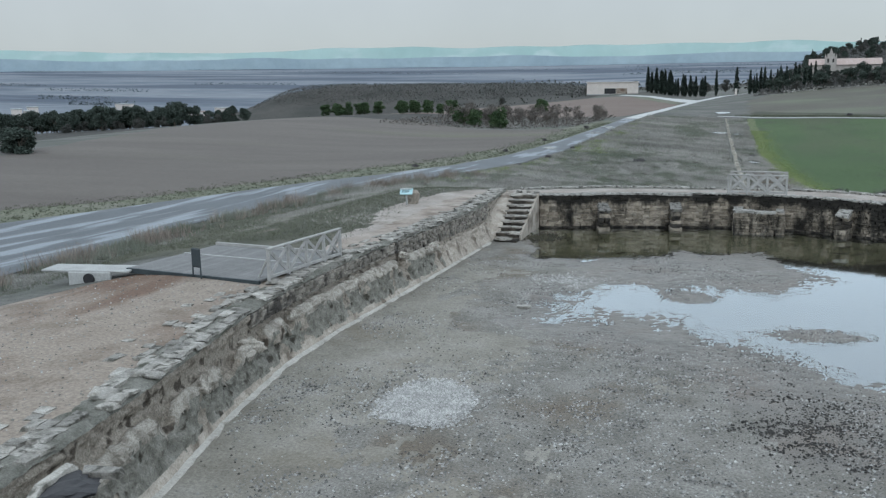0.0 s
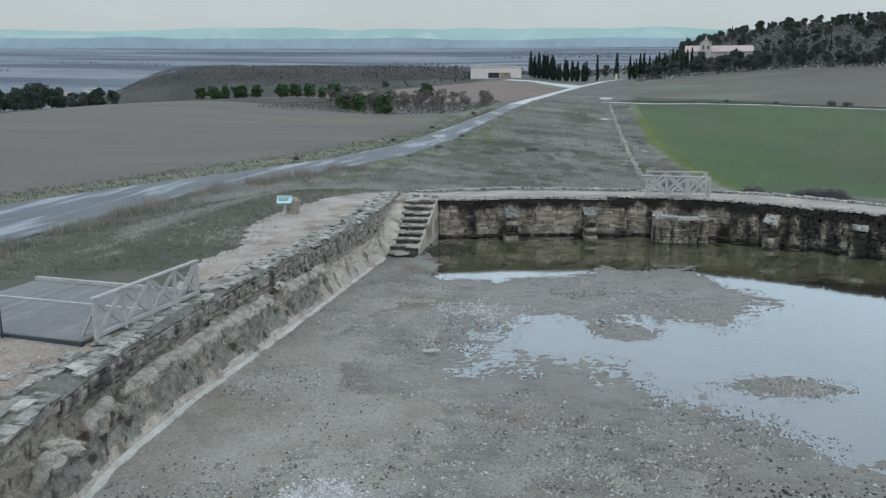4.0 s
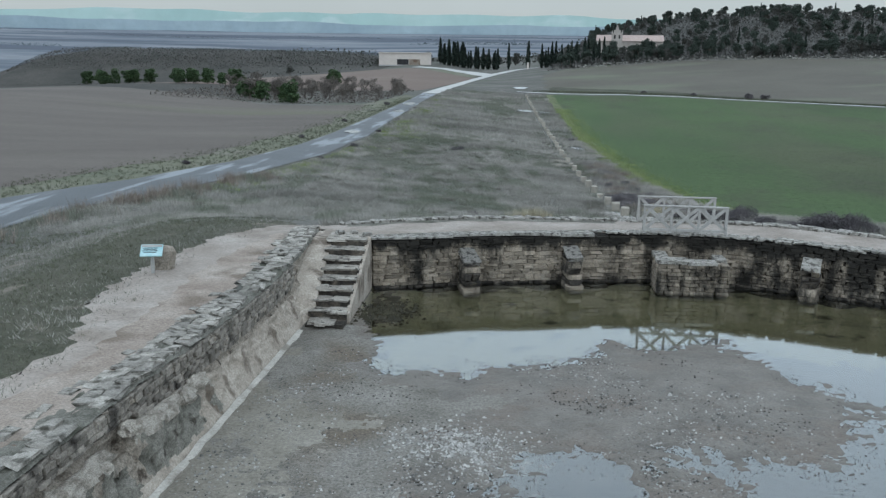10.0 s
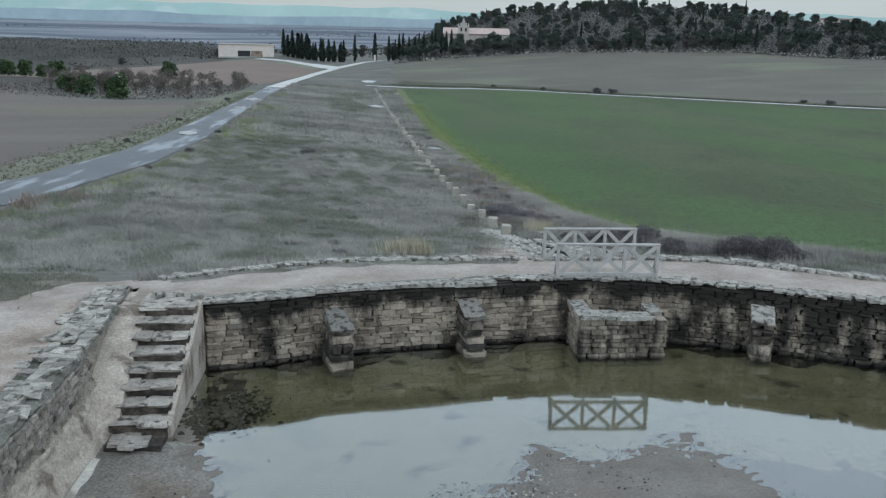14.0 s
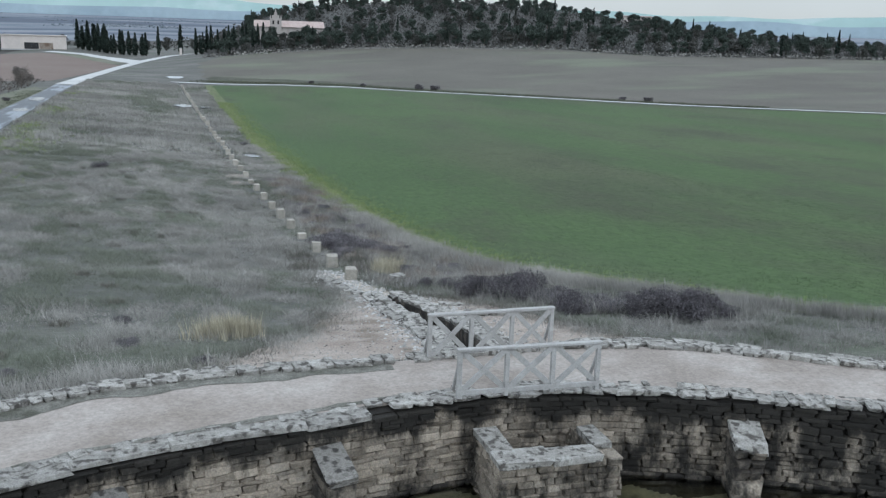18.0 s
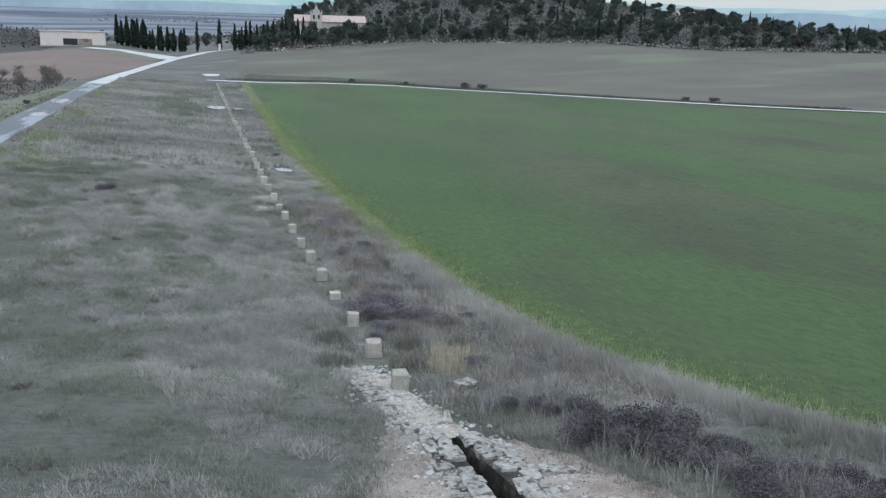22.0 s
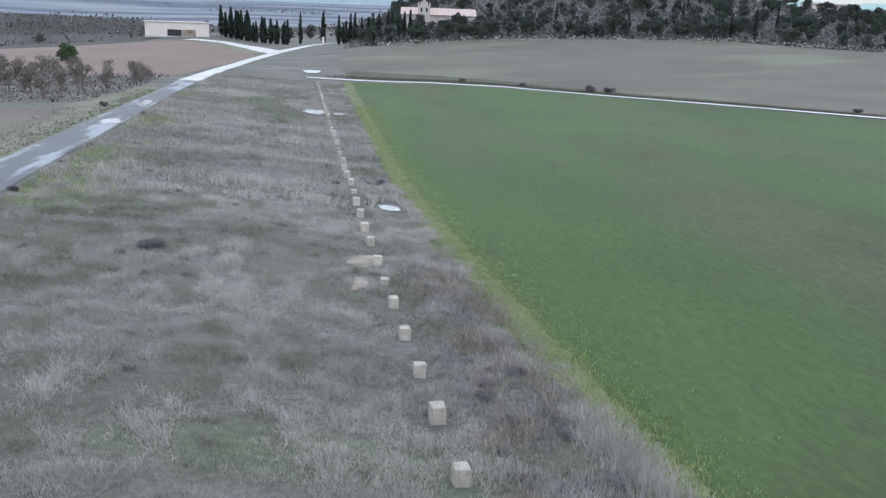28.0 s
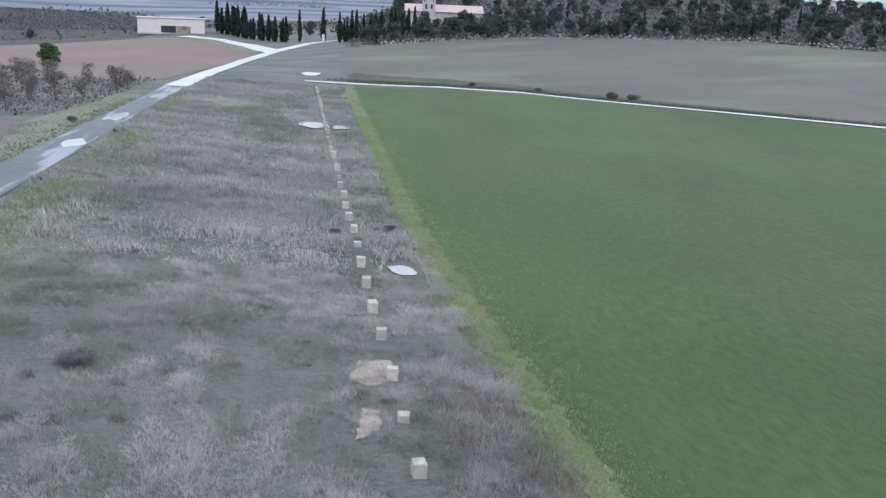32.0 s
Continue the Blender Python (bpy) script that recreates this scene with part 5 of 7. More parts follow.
def edge(name, side, w0, w1, label):
    a = [(c + side * (h + w0 + 0.04 * noise.noise((y, side, 0))), y, z + 0.07) for c, h, y, z in zip(cen, half, ty, zt)]
    b = [(c + side * (h + w1 + 0.12 * noise.noise((y * 0.8, side, 5))), y, z + 0.06) for c, h, y, z in zip(cen, half, ty, zt)]
    # near-black sides put the channel's inner shade into the colour
    return ribbon(name, a, b, M["dark_stuff"], label, "channel edge", bottom=-3.2)


ch_l = edge("channel_edge_west", -1, 0.0, 0.65, "broken masonry edge of the water channel")
ch_r = edge("channel_edge_east", 1, 0.0, 0.6, "broken masonry edge of the water channel")
for parent, side in ((ch_l, -1), (ch_r, 1)):
    cap_row(parent, [(c + side * (h + 0.24), y, z + 0.1) for c, h, y, z in zip(cen, half, ty, zt)], 0.3, 0.7, 0.42, 0.14, skip=0.08, name="edge_stone")
    cap_row(parent, [(c + side * (h + 0.6), y, z + 0.06) for c, h, y, z in zip(cen, half, ty, zt)], 0.25, 0.6, 0.4, 0.12, skip=0.25, name="edge_stone")
cap_row(ch_r, [(7.1, 65.5, spot(7.1, 65.5) + 0.1), (9.4, 65.0, spot(9.4, 65) + 0.06)], 0.4, 0.8, 0.42, 0.15, name="edge_stone")
cap_row(ch_r, [(6.9, 67.6, spot(6.9, 67.6) + 0.06), (8.3, 67.5, spot(8.3, 67.5) + 0.05)], 0.3, 0.6, 0.3, 0.12, name="edge_stone")
cap_row(ch_l, [(5.4, 70.0, spot(5.4, 70) + 0.06), (5.1, 72.5, spot(5.1, 72.5) + 0.05), (4.6, 77.0, spot(4.6, 77) + 0.04)], 0.3, 0.6, 0.45, 0.1, name="edge_stone", skip=0.2)
cap_row(ch_l, [(3.2, 58.6, spot(3.2, 58.6) + 0.05), (4.9, 58.4, spot(4.9, 58.4) + 0.08)], 0.3, 0.7, 0.35, 0.14, name="edge_stone")
drape("soil_channel_west", wobble([(-3.2, 57.6), (5.0, 57.9), (5.6, 62), (5.7, 67), (5.6, 70.5), (4.8, 72.2), (3.9, 68), (2.4, 63.6), (-0.5, 59.5)], 0.2, 0.35, 3), M["bare"], 0.03, 0.6, "bare sandy ground beside the channel", "ground")
drape("soil_channel_east", wobble([(6.7, 57.9), (12.5, 56.8), (10.6, 60), (10, 63), (9.6, 66), (8.2, 69), (6.6, 70.6), (6.9, 64)], 0.18, 0.35, 4), M["bare"], 0.03, 0.6, "bare sandy ground beside the channel", "ground")
drape("rubble_spill", wobble([(5.0, 71.2), (6.0, 70.4), (6.7, 70.6), (6.7, 72.8), (6.0, 75), (5.5, 77), (4.3, 78.5), (4.5, 76), (4.9, 73.4)], 0.25, 0.6, 5), M["plaster"], 0.04, 0.5, "spill of pale broken mortar round the first stumps", "ground")
drape("bare_patch", wobble([(2.9, 117), (3.3, 119.2), (4.6, 119.4), (4.6, 117.2), (3.6, 116.3)], 0.12, 0.25, 6), M["bare"], 0.05, 0.5, "bare pinkish sand patch beside a stump", "ground")
drape("bare_patch_small", wobble([(2.9, 111.6), (3.2, 114.2), (3.9, 114.0), (3.8, 112.4)], 0.1, 0.25, 7), M["bare"], 0.05, 0.5, "bare pinkish sand patch beside a stump", "ground")
rock = thing("loose_rock", (7.75, 75.0, spot(7.75, 75)), "pale loose stone lying in the dry grass", "stone")
piece("stone_body", CAPS[2], rock, pose(0, 0, 0.1, 5, 0, 25) @ Matrix.Diagonal((0.6, 0.35, 0.32, 1)))

# ---- puddles in the meadow and on the road ----
M["puddle"] = water_material("road_puddle", (0.80, 0.80, 0.80, 1))


def puddle(name, cx, cy, rx, ry, rot, lift, label, seed):
    rng = random.Random(seed)
    bm = bmesh.new()
    n = 28
    vs = []
    for k in range(n):
        a = 2 * math.pi * k / n
        r = 1 + 0.16 * noise.noise((math.cos(a) * 1.6 + seed, math.sin(a) * 1.6, seed * 0.7)) * 2
        x, y = rx * r * math.cos(a), ry * r * math.sin(a)
        vs.append(bm.verts.new((cx + x * math.cos(rot) - y * math.sin(rot), cy + x * math.sin(rot) + y * math.cos(rot), 0)))
    z = float(np.max(lay(np.array([v.co.x for v in vs]), np.array([v.co.y for v in vs]))))
    for v in vs:
        v.co.z = spot(v.co.x, v.co.y) + lift
    bm.faces.new(vs)
    return tagged(part(name, bm, M["gravelroad"] if "dry" in label else M["pale_water"]), label, "puddle", kind="structure")


M["pale_water"] = material("silty_water", [(0.10, 0.108, 0.116), (0.18, 0.188, 0.196)], 1.0, fine=6, spread=0.1, rough=0.12, spec=0.9, bump=0)
puddle("puddle_1", 0.6, 200.5, 2.0, 3.0, 0, 0.12, "pale puddle in the meadow", 1)
puddle("puddle_8", 3.9, 200.2, 1.1, 2.2, 0, 0.12, "pale puddle in the meadow", 5)
puddle("puddle_2", 6.3, 133.5, 0.7, 0.95, 0.5, 0.06, "pale puddle in the meadow", 2)
puddle("puddle_3", -1.0, 281, 2.0, 3.5, 0, 0.14, "pale puddle beside the track", 3)
for k, (x, y, rx, ry, rot) in enumerate(((-19.9, 124.6, 0.9, 2.2, 0.05), (-20.6, 168.6, 0.9, 3.0, 0.02), (-21.6, 191, 1.0, 4, 0.0), (-19.6, 239, 0.7, 2.0, 0))):
    puddle("puddle_%d" % (k + 4), x, y, rx, ry, rot, 0.075, "shallow pale puddle on the lane", 10 + k)


# ---- vegetation ----
def tri_mesh(name, verts, tris, mat):
    me = bpy.data.meshes.new(name)
    verts, tris = np.asarray(verts, np.float32), np.asarray(tris, np.int32)
    me.vertices.add(len(verts))
    me.vertices.foreach_set("co", verts.ravel())
    me.loops.add(tris.size)
    me.loops.foreach_set("vertex_index", tris.ravel())
    me.polygons.add(len(tris))
    me.polygons.foreach_set("loop_start", np.arange(0, tris.size, 3, dtype=np.int32))
    me.polygons.foreach_set("loop_total", np.full(len(tris), 3, np.int32))
    me.update(calc_edges=True)
    me.materials.append(mat)
    return me


def leaf_cloud(name, centres, sizes, mat, rng, flat=0.35):
    """Small two-triangle leaf clumps, each turned at random, at the centres."""
    n = len(centres)
    u = rng.normal(size=(n, 3))
    u /= np.linalg.norm(u, axis=1)[:, None]
    w = rng.normal(size=(n, 3))
    w -= (w * u).sum(1)[:, None] * u
    w /= np.linalg.norm(w, axis=1)[:, None]
    nrm = np.cross(u, w)
    s = np.asarray(sizes)[:, None]
    v = np.stack([centres - u * s, centres + w * s * 0.6 + nrm * s * flat, centres + u * s, centres - w * s * 0.6 + nrm * s * flat], 1)
    i = np.arange(n)[:, None] * 4
    t = np.concatenate([i + [0, 1, 2], i + [0, 2, 3]], 1).reshape(-1, 3)
    return tri_mesh(name, v.reshape(-1, 3), t, mat)


def crown(name, seed, mat, h, r, base, lobes, n, size, shape="round"):
    """A crown of leaf clumps gathered in lobes, with gaps between them."""
    rng = np.random.default_rng(seed)
    pts = []
    for k in range(lobes):
        t = rng.uniform(0, 1)
        if shape == "column":
            z = base + (h - base) * (k + 0.5) / lobes
            prof = r * (1.05 - ((z - base) / (h - base)) ** 1.6) * min(1, 0.35 + 3 * (z - base) / (h - base))
            c = np.array([rng.uniform(-0.2, 0.2) * prof, rng.uniform(-0.2, 0.2) * prof, z])
            rad = np.array([prof * 0.85, prof * 0.85, (h - base) / lobes * 1.0])
        else:
            a = rng.uniform(0, 2 * np.pi)
            z = base + (h - base) * rng.uniform(0.12, 0.86)
            q = (z - base) / (h - base)
            wide = r * np.sqrt(max(0.08, 1 - (2 * q - 0.75) ** 2 * 0.8)) * 0.68
            c = np.array([np.cos(a) * wide * rng.uniform(0.2, 1), np.sin(a) * wide * rng.uniform(0.2, 1), z])
            rad = np.array([1, 1, 0.72]) * r * rng.uniform(0.28, 0.45)
        d = rng.normal(size=(n // lobes, 3))
        d /= np.linalg.norm(d, axis=1)[:, None]
        pts.append(c + d * rad * rng.uniform(0.55, 1.0, (n // lobes, 1)))
    pts = np.concatenate(pts)
    return leaf_cloud(name, pts, rng.uniform(0.6, 1.3, len(pts)) * size, mat, rng)


def trunk_mesh(name, seed, h, r, limbs, spread):
    """Tapered trunk with a few limbs."""
    rng = random.Random(seed)
    bm = bmesh.new()

    def tube(a, b, r0, r1):
        a, b = Vector(a), Vector(b)
        d = b - a
        m = Matrix.Translation((a + b) / 2) @ d.to_track_quat("Z", "Y").to_matrix().to_4x4()
        bmesh.ops.create_cone(bm, segments=6, radius1=r0, radius2=r1, depth=d.length, matrix=m)

    tube((0, 0, -0.3), (0, 0, h * 0.5), r, r * 0.75)
    tube((0, 0, h * 0.5), (rng.uniform(-0.1, 0.1) * h, rng.uniform(-0.1, 0.1) * h, h), r * 0.75, r * 0.2)
    for k in range(limbs):
        z = h * rng.uniform(0.4, 0.85)
        a = rng.uniform(0, 6.28)
        tip = (math.cos(a) * spread * rng.uniform(0.6, 1), math.sin(a) * spread * rng.uniform(0.6, 1), z + rng.uniform(0.15, 0.4) * h)
        tube((0, 0, z), tip, r * 0.4, r * 0.12)
        for j in range(2):
            a2 = a + rng.uniform(-0.9, 0.9)
            tube([p * 0.6 + q * 0.4 for p, q in zip(tip, (0, 0, z))], (tip[0] + math.cos(a2) * spread * 0.4, tip[1] + math.sin(a2) * spread * 0.4, tip[2] + rng.uniform(0.0, 0.25) * h), r * 0.2, r * 0.06)
    me = bpy.data.meshes.new(name)
    bm.to_mesh(me)
    bm.free()
    me.materials.append(M["bark"])
    return me


TREES = {
    "pine": [(trunk_mesh("trunk", s, 5.2, 0.2, 4, 1.6), crown("crown", s, M["pine"], 8.0, 3.2, 1.2, 22, 2200, 0.27)) for s in range(4)],
    "cypress": [(trunk_mesh("trunk", 20 + s, 6.0, 0.16, 0, 0.5), crown("crown", 30 + s, M["cypress"], 10.0, 1.05, 0.4, 13, 1000, 0.3, "column")) for s in range(3)],
    "young_pine": [(trunk_mesh("trunk", 40 + s, 2.6, 0.11, 3, 1.0), crown("crown", 50 + s, M["young"], 3.9, 1.9, 0.05, 16, 1500, 0.2)) for s in range(3)],
    "bare_tree": [(trunk_mesh("trunk", 60 + s, 3.6, 0.13, 8, 1.6), crown("crown", 70 + s, M["twigs"], 5.2, 2.2, 0.7, 16, 1500, 0.10)) for s in range(3)],
    "grey_oak": [(trunk_mesh("trunk", 80 + s, 4.0, 0.2, 6, 1.8), crown("crown", 90 + s, M["shrub_tree"], 6.4, 3.1, 0.8, 20, 1700, 0.25)) for s in range(3)],
}
LABELS = {
    "pine": ("dark green pine on the wooded hill", "tree", "hill pines"),
    "cypress": ("slender dark cypress beside the pale track", "tree", "cypresses"),
    "young_pine": ("bushy bright green young pine at the field edge", "tree", "young pines"),
    "bare_tree": ("leafless brown sapling in the rough plot", "tree", "bare saplings"),
    "grey_oak": ("grey-brown half-bare oak among the pines", "tree", "hill oaks"),
}


def tree(kind, x, y, s=1.0, label="", dz=0.0, wide=1.0):
    lab, cat, grp = LABELS[kind]
    t = thing("%s_tree" % kind if "tree" not in kind else kind, (x, y, spot(x, y) + dz), label or lab, cat, grp, rz=TRNG.uniform(0, 360))
    t.scale = (s * wide, s * wide, s)
    tr, cr = TRNG.choice(TREES[kind])
    part("trunk", tr, None, t)
    part("crown", cr, None, t)
    return t


TRNG = random.Random(11)
WOODS = {"pine": [], "grey_oak": []}


def far_tree(kind, x, y, s=1.0, dz=0.0):
    """Remembers a far tree for the joined wood."""
    WOODS[kind].append((TRNG.randrange(3), pose(x, y, spot(x, y) + dz, 0, 0, TRNG.uniform(0, 360)) @ Matrix.Scale(s, 4)))


def grow_wood(name, items, kind, label):
    for which, child in ((0, "trunks"), (1, "crowns")):
        vs, ts, n = [], [], 0
        for k, m in items:
            me = TREES[kind][k][which]
            co = np.empty(len(me.vertices) * 3, np.float32)
            me.vertices.foreach_get("co", co)
            a = np.array(m)
            me.calc_loop_triangles()
            tri = np.empty(len(me.loop_triangles) * 3, np.int32)
            me.loop_triangles.foreach_get("vertices", tri)
            vs.append(co.reshape(-1, 3) @ a[:3, :3].T + a[:3, 3])
            ts.append(tri.reshape(-1, 3) + n)
            n += len(me.vertices)
        ob = part(name + "_" + child, tri_mesh(child, np.concatenate(vs), np.concatenate(ts), M["bark"] if which == 0 else TREES[kind][0][1].materials[0]), None)
        tagged(ob, label + (" trunks" if which == 0 else " crowns"), "trees", kind="stuff")


# wooded hill
n_hill = 0
while n_hill < 560:
    y = 346 + 190 * TRNG.random() ** 1.35
    x = TRNG.uniform(12, 300)
    edge_y = np.interp(x, (5, 60, 126, 155, 250, 320), (350, 350, 338, 314, 300, 300))
    if y < edge_y or (26 < x < 58 and 378 < y < 398) or (x < 30 and y > 430):
        continue
    kind = TRNG.choices(("pine", "grey_oak", "cypress"), (0.60, 0.32, 0.08))[0]
    size = TRNG.uniform(0.5, 0.85) * (0.9 if kind == "cypress" else 1)
    if kind != "cypress" and y > edge_y + 55:
        far_tree(kind, x, y, size)
    else:
        tree(kind, x, y, size)
    n_hill += 1
for k in range(64):
    x = 14 + k * 4.4 + TRNG.uniform(-2.5, 2.5)
    y = float(np.interp(x, (5, 60, 126, 155, 250, 320), (350, 350, 338, 314, 300, 300))) + TRNG.uniform(0, 5)
    tree(TRNG.choices(("pine", "cypress", "grey_oak"), (0.7, 0.12, 0.18))[0], x, y, TRNG.uniform(0.6, 0.95))
for x, y, size in ((27, 372, 0.6), (32, 369, 0.55), (37, 374, 0.5), (43, 371, 0.55), (48, 374, 0.5), (53, 371, 0.6), (57, 376, 0.65), (30, 376, 0.5)):
    tree("pine" if x % 2 else "grey_oak", x, y, size)
# cypresses along the tracks
for k in range(23):
    t = k / 22
    tree("cypress", -37 + 26 * t + TRNG.uniform(-0.8, 0.8), 441 - 40 * t, TRNG.uniform(0.72, 1.05) * (1.05 - 0.25 * t), wide=1.5)
for k in range(9):
    tree("cypress", -39 + 12 * k / 8 + TRNG.uniform(-1, 1), 452 - 12 * k / 8, TRNG.uniform(0.9, 1.15), wide=1.4)
tree("cypress", -6.5, 402, 1.05)
tree("cypress", 1.6, 400, 1.1, wide=1.25)
for k in range(16):
    tree("cypress", 6 + 1.6 * k + TRNG.uniform(-1, 1), 378 - 0.8 * k + TRNG.uniform(-4, 8), TRNG.uniform(0.6, 0.95), wide=1.2)
for x, y, s in ((-60, 452, 0.8), (-72, 470, 0.7), (-48, 470, 0.9), (-20, 480, 0.9), (-4, 470, 1.0), (8, 455, 0.9), (-130, 520, 0.8), (20, 440, 0.9), (-12, 455, 0.8)):
    tree("grey_oak", x, y, s)
# young pines and bare saplings beside the lane
for x, y, s in [(-52, 198, 1.05), (-45, 194, 1.15), (-56, 203, 0.95), (-59, 208, 0.9), (-49, 204, 0.85), (-56, 288, 1.2)] + [(-119 + 2.7 * k + 1.2 * math.sin(k * 2.3), 261 + 2.5 * math.sin(k * 1.7), 1.0 + 0.25 * math.sin(k * 3.1)) for k in range(17) if k not in (6, 8, 12)]:
    tree("young_pine", x, y, s, wide=1.25)
for k in range(46):
    x, y = TRNG.uniform(-68, -28), TRNG.uniform(196, 250)
    if x > -34 and y < 205:
        continue
    tree("bare_tree", x, y, TRNG.uniform(0.55, 0.95))
# dark wood and scattered trees in the valley
for k in range(150):
    x, y = -240 + TRNG.gauss(0, 24), 300 + TRNG.gauss(0, 20)
    far_tree("pine", x, y, TRNG.uniform(0.85, 1.25), -0.6)
for k in range(36):
    far_tree("pine", TRNG.uniform(-480, -330), TRNG.uniform(430, 640), TRNG.uniform(0.5, 0.8))
for k in range(5):
    tree("pine", -79 - 1.3 * k, 93 + 1.1 * k, 0.5, "dark evergreen bush at the field edge", wide=1.5, dz=-0.8)

for k in range(26):
    x = -215 + TRNG.uniform(-26, 40)
    far_tree("grey_oak", x, 262 + 0.55 * (x + 215) + TRNG.uniform(-14, 14), TRNG.uniform(0.4, 0.75), -0.5)
grow_wood("far_wood_pine", WOODS["pine"], "pine", "dark pines of the far wood,")
grow_wood("far_wood_oak", WOODS["grey_oak"], "grey_oak", "grey oaks of the far wood,")


def brush(name, n, place, size, mat, label, seed):
    """Undergrowth: leaf clumps close to the ground, as one mesh."""
    rng = np.random.default_rng(seed)
    xy = place(rng, n)
    h = rng.random(len(xy)) ** 1.6
    pts = np.column_stack([xy, lay(xy[:, 0], xy[:, 1]) + h * size * 4])
    me = leaf_cloud(name, pts, rng.uniform(0.6, 1.4, len(pts)) * size, mat, rng)
    return tagged(part(name, me, None), label, "undergrowth", kind="stuff")


def on_hill(rng, n):
    x = rng.uniform(10, 320, n)
    y0 = np.interp(x, (5, 60, 126, 155, 250, 320), (350, 350, 338, 314, 300, 300))
    return np.column_stack([x, y0 + rng.random(n) ** 1.4 * 170])


brush("hill_undergrowth", 60000, on_hill, 0.45, M["hill_brush"], "grey scrub between the trees of the hill", 3)
def on_plateau(rng, n):
    x, y = rng.uniform(-340, -80, n), rng.uniform(500, 720, n)
    v = np.array([noise.noise((a * 0.03, b * 0.03, 1.5)) + 0.5 * noise.noise((a * 0.11, b * 0.11, 7.5)) for a, b in zip(x, y)])
    return np.column_stack([x, y])[v > rng.uniform(-0.25, 0.5, n)]


def in_lines(rng, n):
    """Far hedges and copses: strings of clumps along the plain."""
    out = []
    for k in range(26):
        x, y = rng.uniform(-2600, 500), rng.uniform(800, 3600)
        m = n // 26
        ln = rng.uniform(40, 160) * y / 1500
        out.append(np.column_stack([x + rng.uniform(-ln, ln, m), y + rng.normal(size=m) * ln * 0.03]))
    return np.concatenate(out)


brush("plateau_scrub", 16000, on_plateau, 0.3, M["shrub_tree"], "dark low scrub on the plateau", 6)
brush("mesa_scrub", 12000, lambda rng, n: on_plateau(rng, n) * (1, 0.9) + (0, 70), 0.32, M["pine"], "dark juniper scrub along the edge of the plateau", 62)
brush("mesa_face_scrub", 15000, lambda rng, n: np.column_stack([rng.uniform(-335, -80, n), 545 + rng.random(n) ** 1.5 * 60]), 0.42, M["hill_brush"], "dark scrub on the steep face of the plateau", 63)
brush("plain_copses", 7200, in_lines, 1.5, M["haze_trees"], "hedges and copses on the plain, haze painted in their colour", 61)
brush("plain_scrub", 1600, lambda rng, n: np.column_stack([rng.uniform(-160, 60, n), rng.uniform(470, 900, n)]), 0.9, M["shrub_tree"], "scrub beyond the hall", 7)
brush("plot_undergrowth", 5500, lambda rng, n: np.column_stack([rng.uniform(-72, -28, n), rng.uniform(190, 252, n)]), 0.2, M["twigs"], "brown brush between the saplings", 4)
brush("hill_edge_weeds", 2600, lambda rng, n: (lambda x: np.column_stack([x, np.interp(x, (5, 60, 126, 155, 250, 320), (347, 347, 335, 311, 297, 297)) + rng.uniform(-2, 3, n)]))(rng.uniform(8, 300, n)), 0.3, M["straw"], "dry weeds along the upper edge of the bare field", 5)


def shrub_mesh(seed, mat, n, size, r=1.0, h=0.8):
    rng = np.random.default_rng(seed)
    pts = []
    for k in range(9):
        a, q = rng.uniform(0, 6.28), rng.uniform(0, 0.62) * r
        c = np.array([np.cos(a) * q, np.sin(a) * q, h * rng.uniform(0.3, 0.6)])
        d = rng.normal(size=(n // 9, 3))
        d /= np.linalg.norm(d, axis=1)[:, None]
        pts.append(c + d * np.array([0.45 * r, 0.45 * r, 0.42 * h]) * rng.uniform(0.4, 1.0, (n // 9, 1)))
    pts = np.concatenate(pts)
    pts[:, 2] = np.maximum(pts[:, 2], 0.02)
    return leaf_cloud("foliage", pts, rng.uniform(0.6, 1.4, len(pts)) * size, mat, rng, 0.2)


M["shrub_pale"] = material("violet_grey_shrub", [(0.078, 0.0728, 0.078), (0.215, 0.199, 0.208)], 0.8, spread=0.5, rnd="island", bump=0)
PALE_SHRUBS = [shrub_mesh(110 + k, M["shrub_pale"], 6000, 0.026, 1.0, 0.75) for k in range(3)]
SHRUBS = [shrub_mesh(100 + k, M["shrub"], 6800, 0.026, 1.0, 0.7 + 0.1 * k) for k in range(4)]


def shrub(x, y, s, label, h=1.0, meshes=None):
    b = thing("shrub", (x, y, spot(x, y)), label, "shrub", "dark shrubs", rz=TRNG.uniform(0, 360))
    b.scale = (s, s * TRNG.uniform(0.85, 1.15), s * h)
    part("foliage", TRNG.choice(meshes or SHRUBS), None, b)


field_edge = lambda y: np.interp(y, (60.8, 63, 66, 70, 74, 79, 87, 94, 103.5, 117, 145, 207, 262), (20.2, 18.3, 16.6, 14.9, 13.9, 12.7, 11.5, 10.9, 10.4, 9.4, 7.6, 6.6, 5.6))
for x, y, s in ((9.5, 70.4, 0.9), (9.9, 69.6, 1.0), (10.3, 68.8, 1.1), (10.6, 68.1, 1.0), (12.9, 64.1, 0.95), (13.3, 63.9, 1.0), (13.8, 63.6, 1.0), (14.2, 63.4, 0.9), (8.9, 71.5, 0.7), (8.3, 73.2, 0.6)):
    for j in range(3):
        shrub(x + 0.45 + TRNG.gauss(0, 0.5), y - 0.5 + TRNG.gauss(0, 0.5), s * TRNG.uniform(0.55, 1.1), "dense dark grey-violet thyme shrub beside the green field", TRNG.uniform(0.8, 1.2))
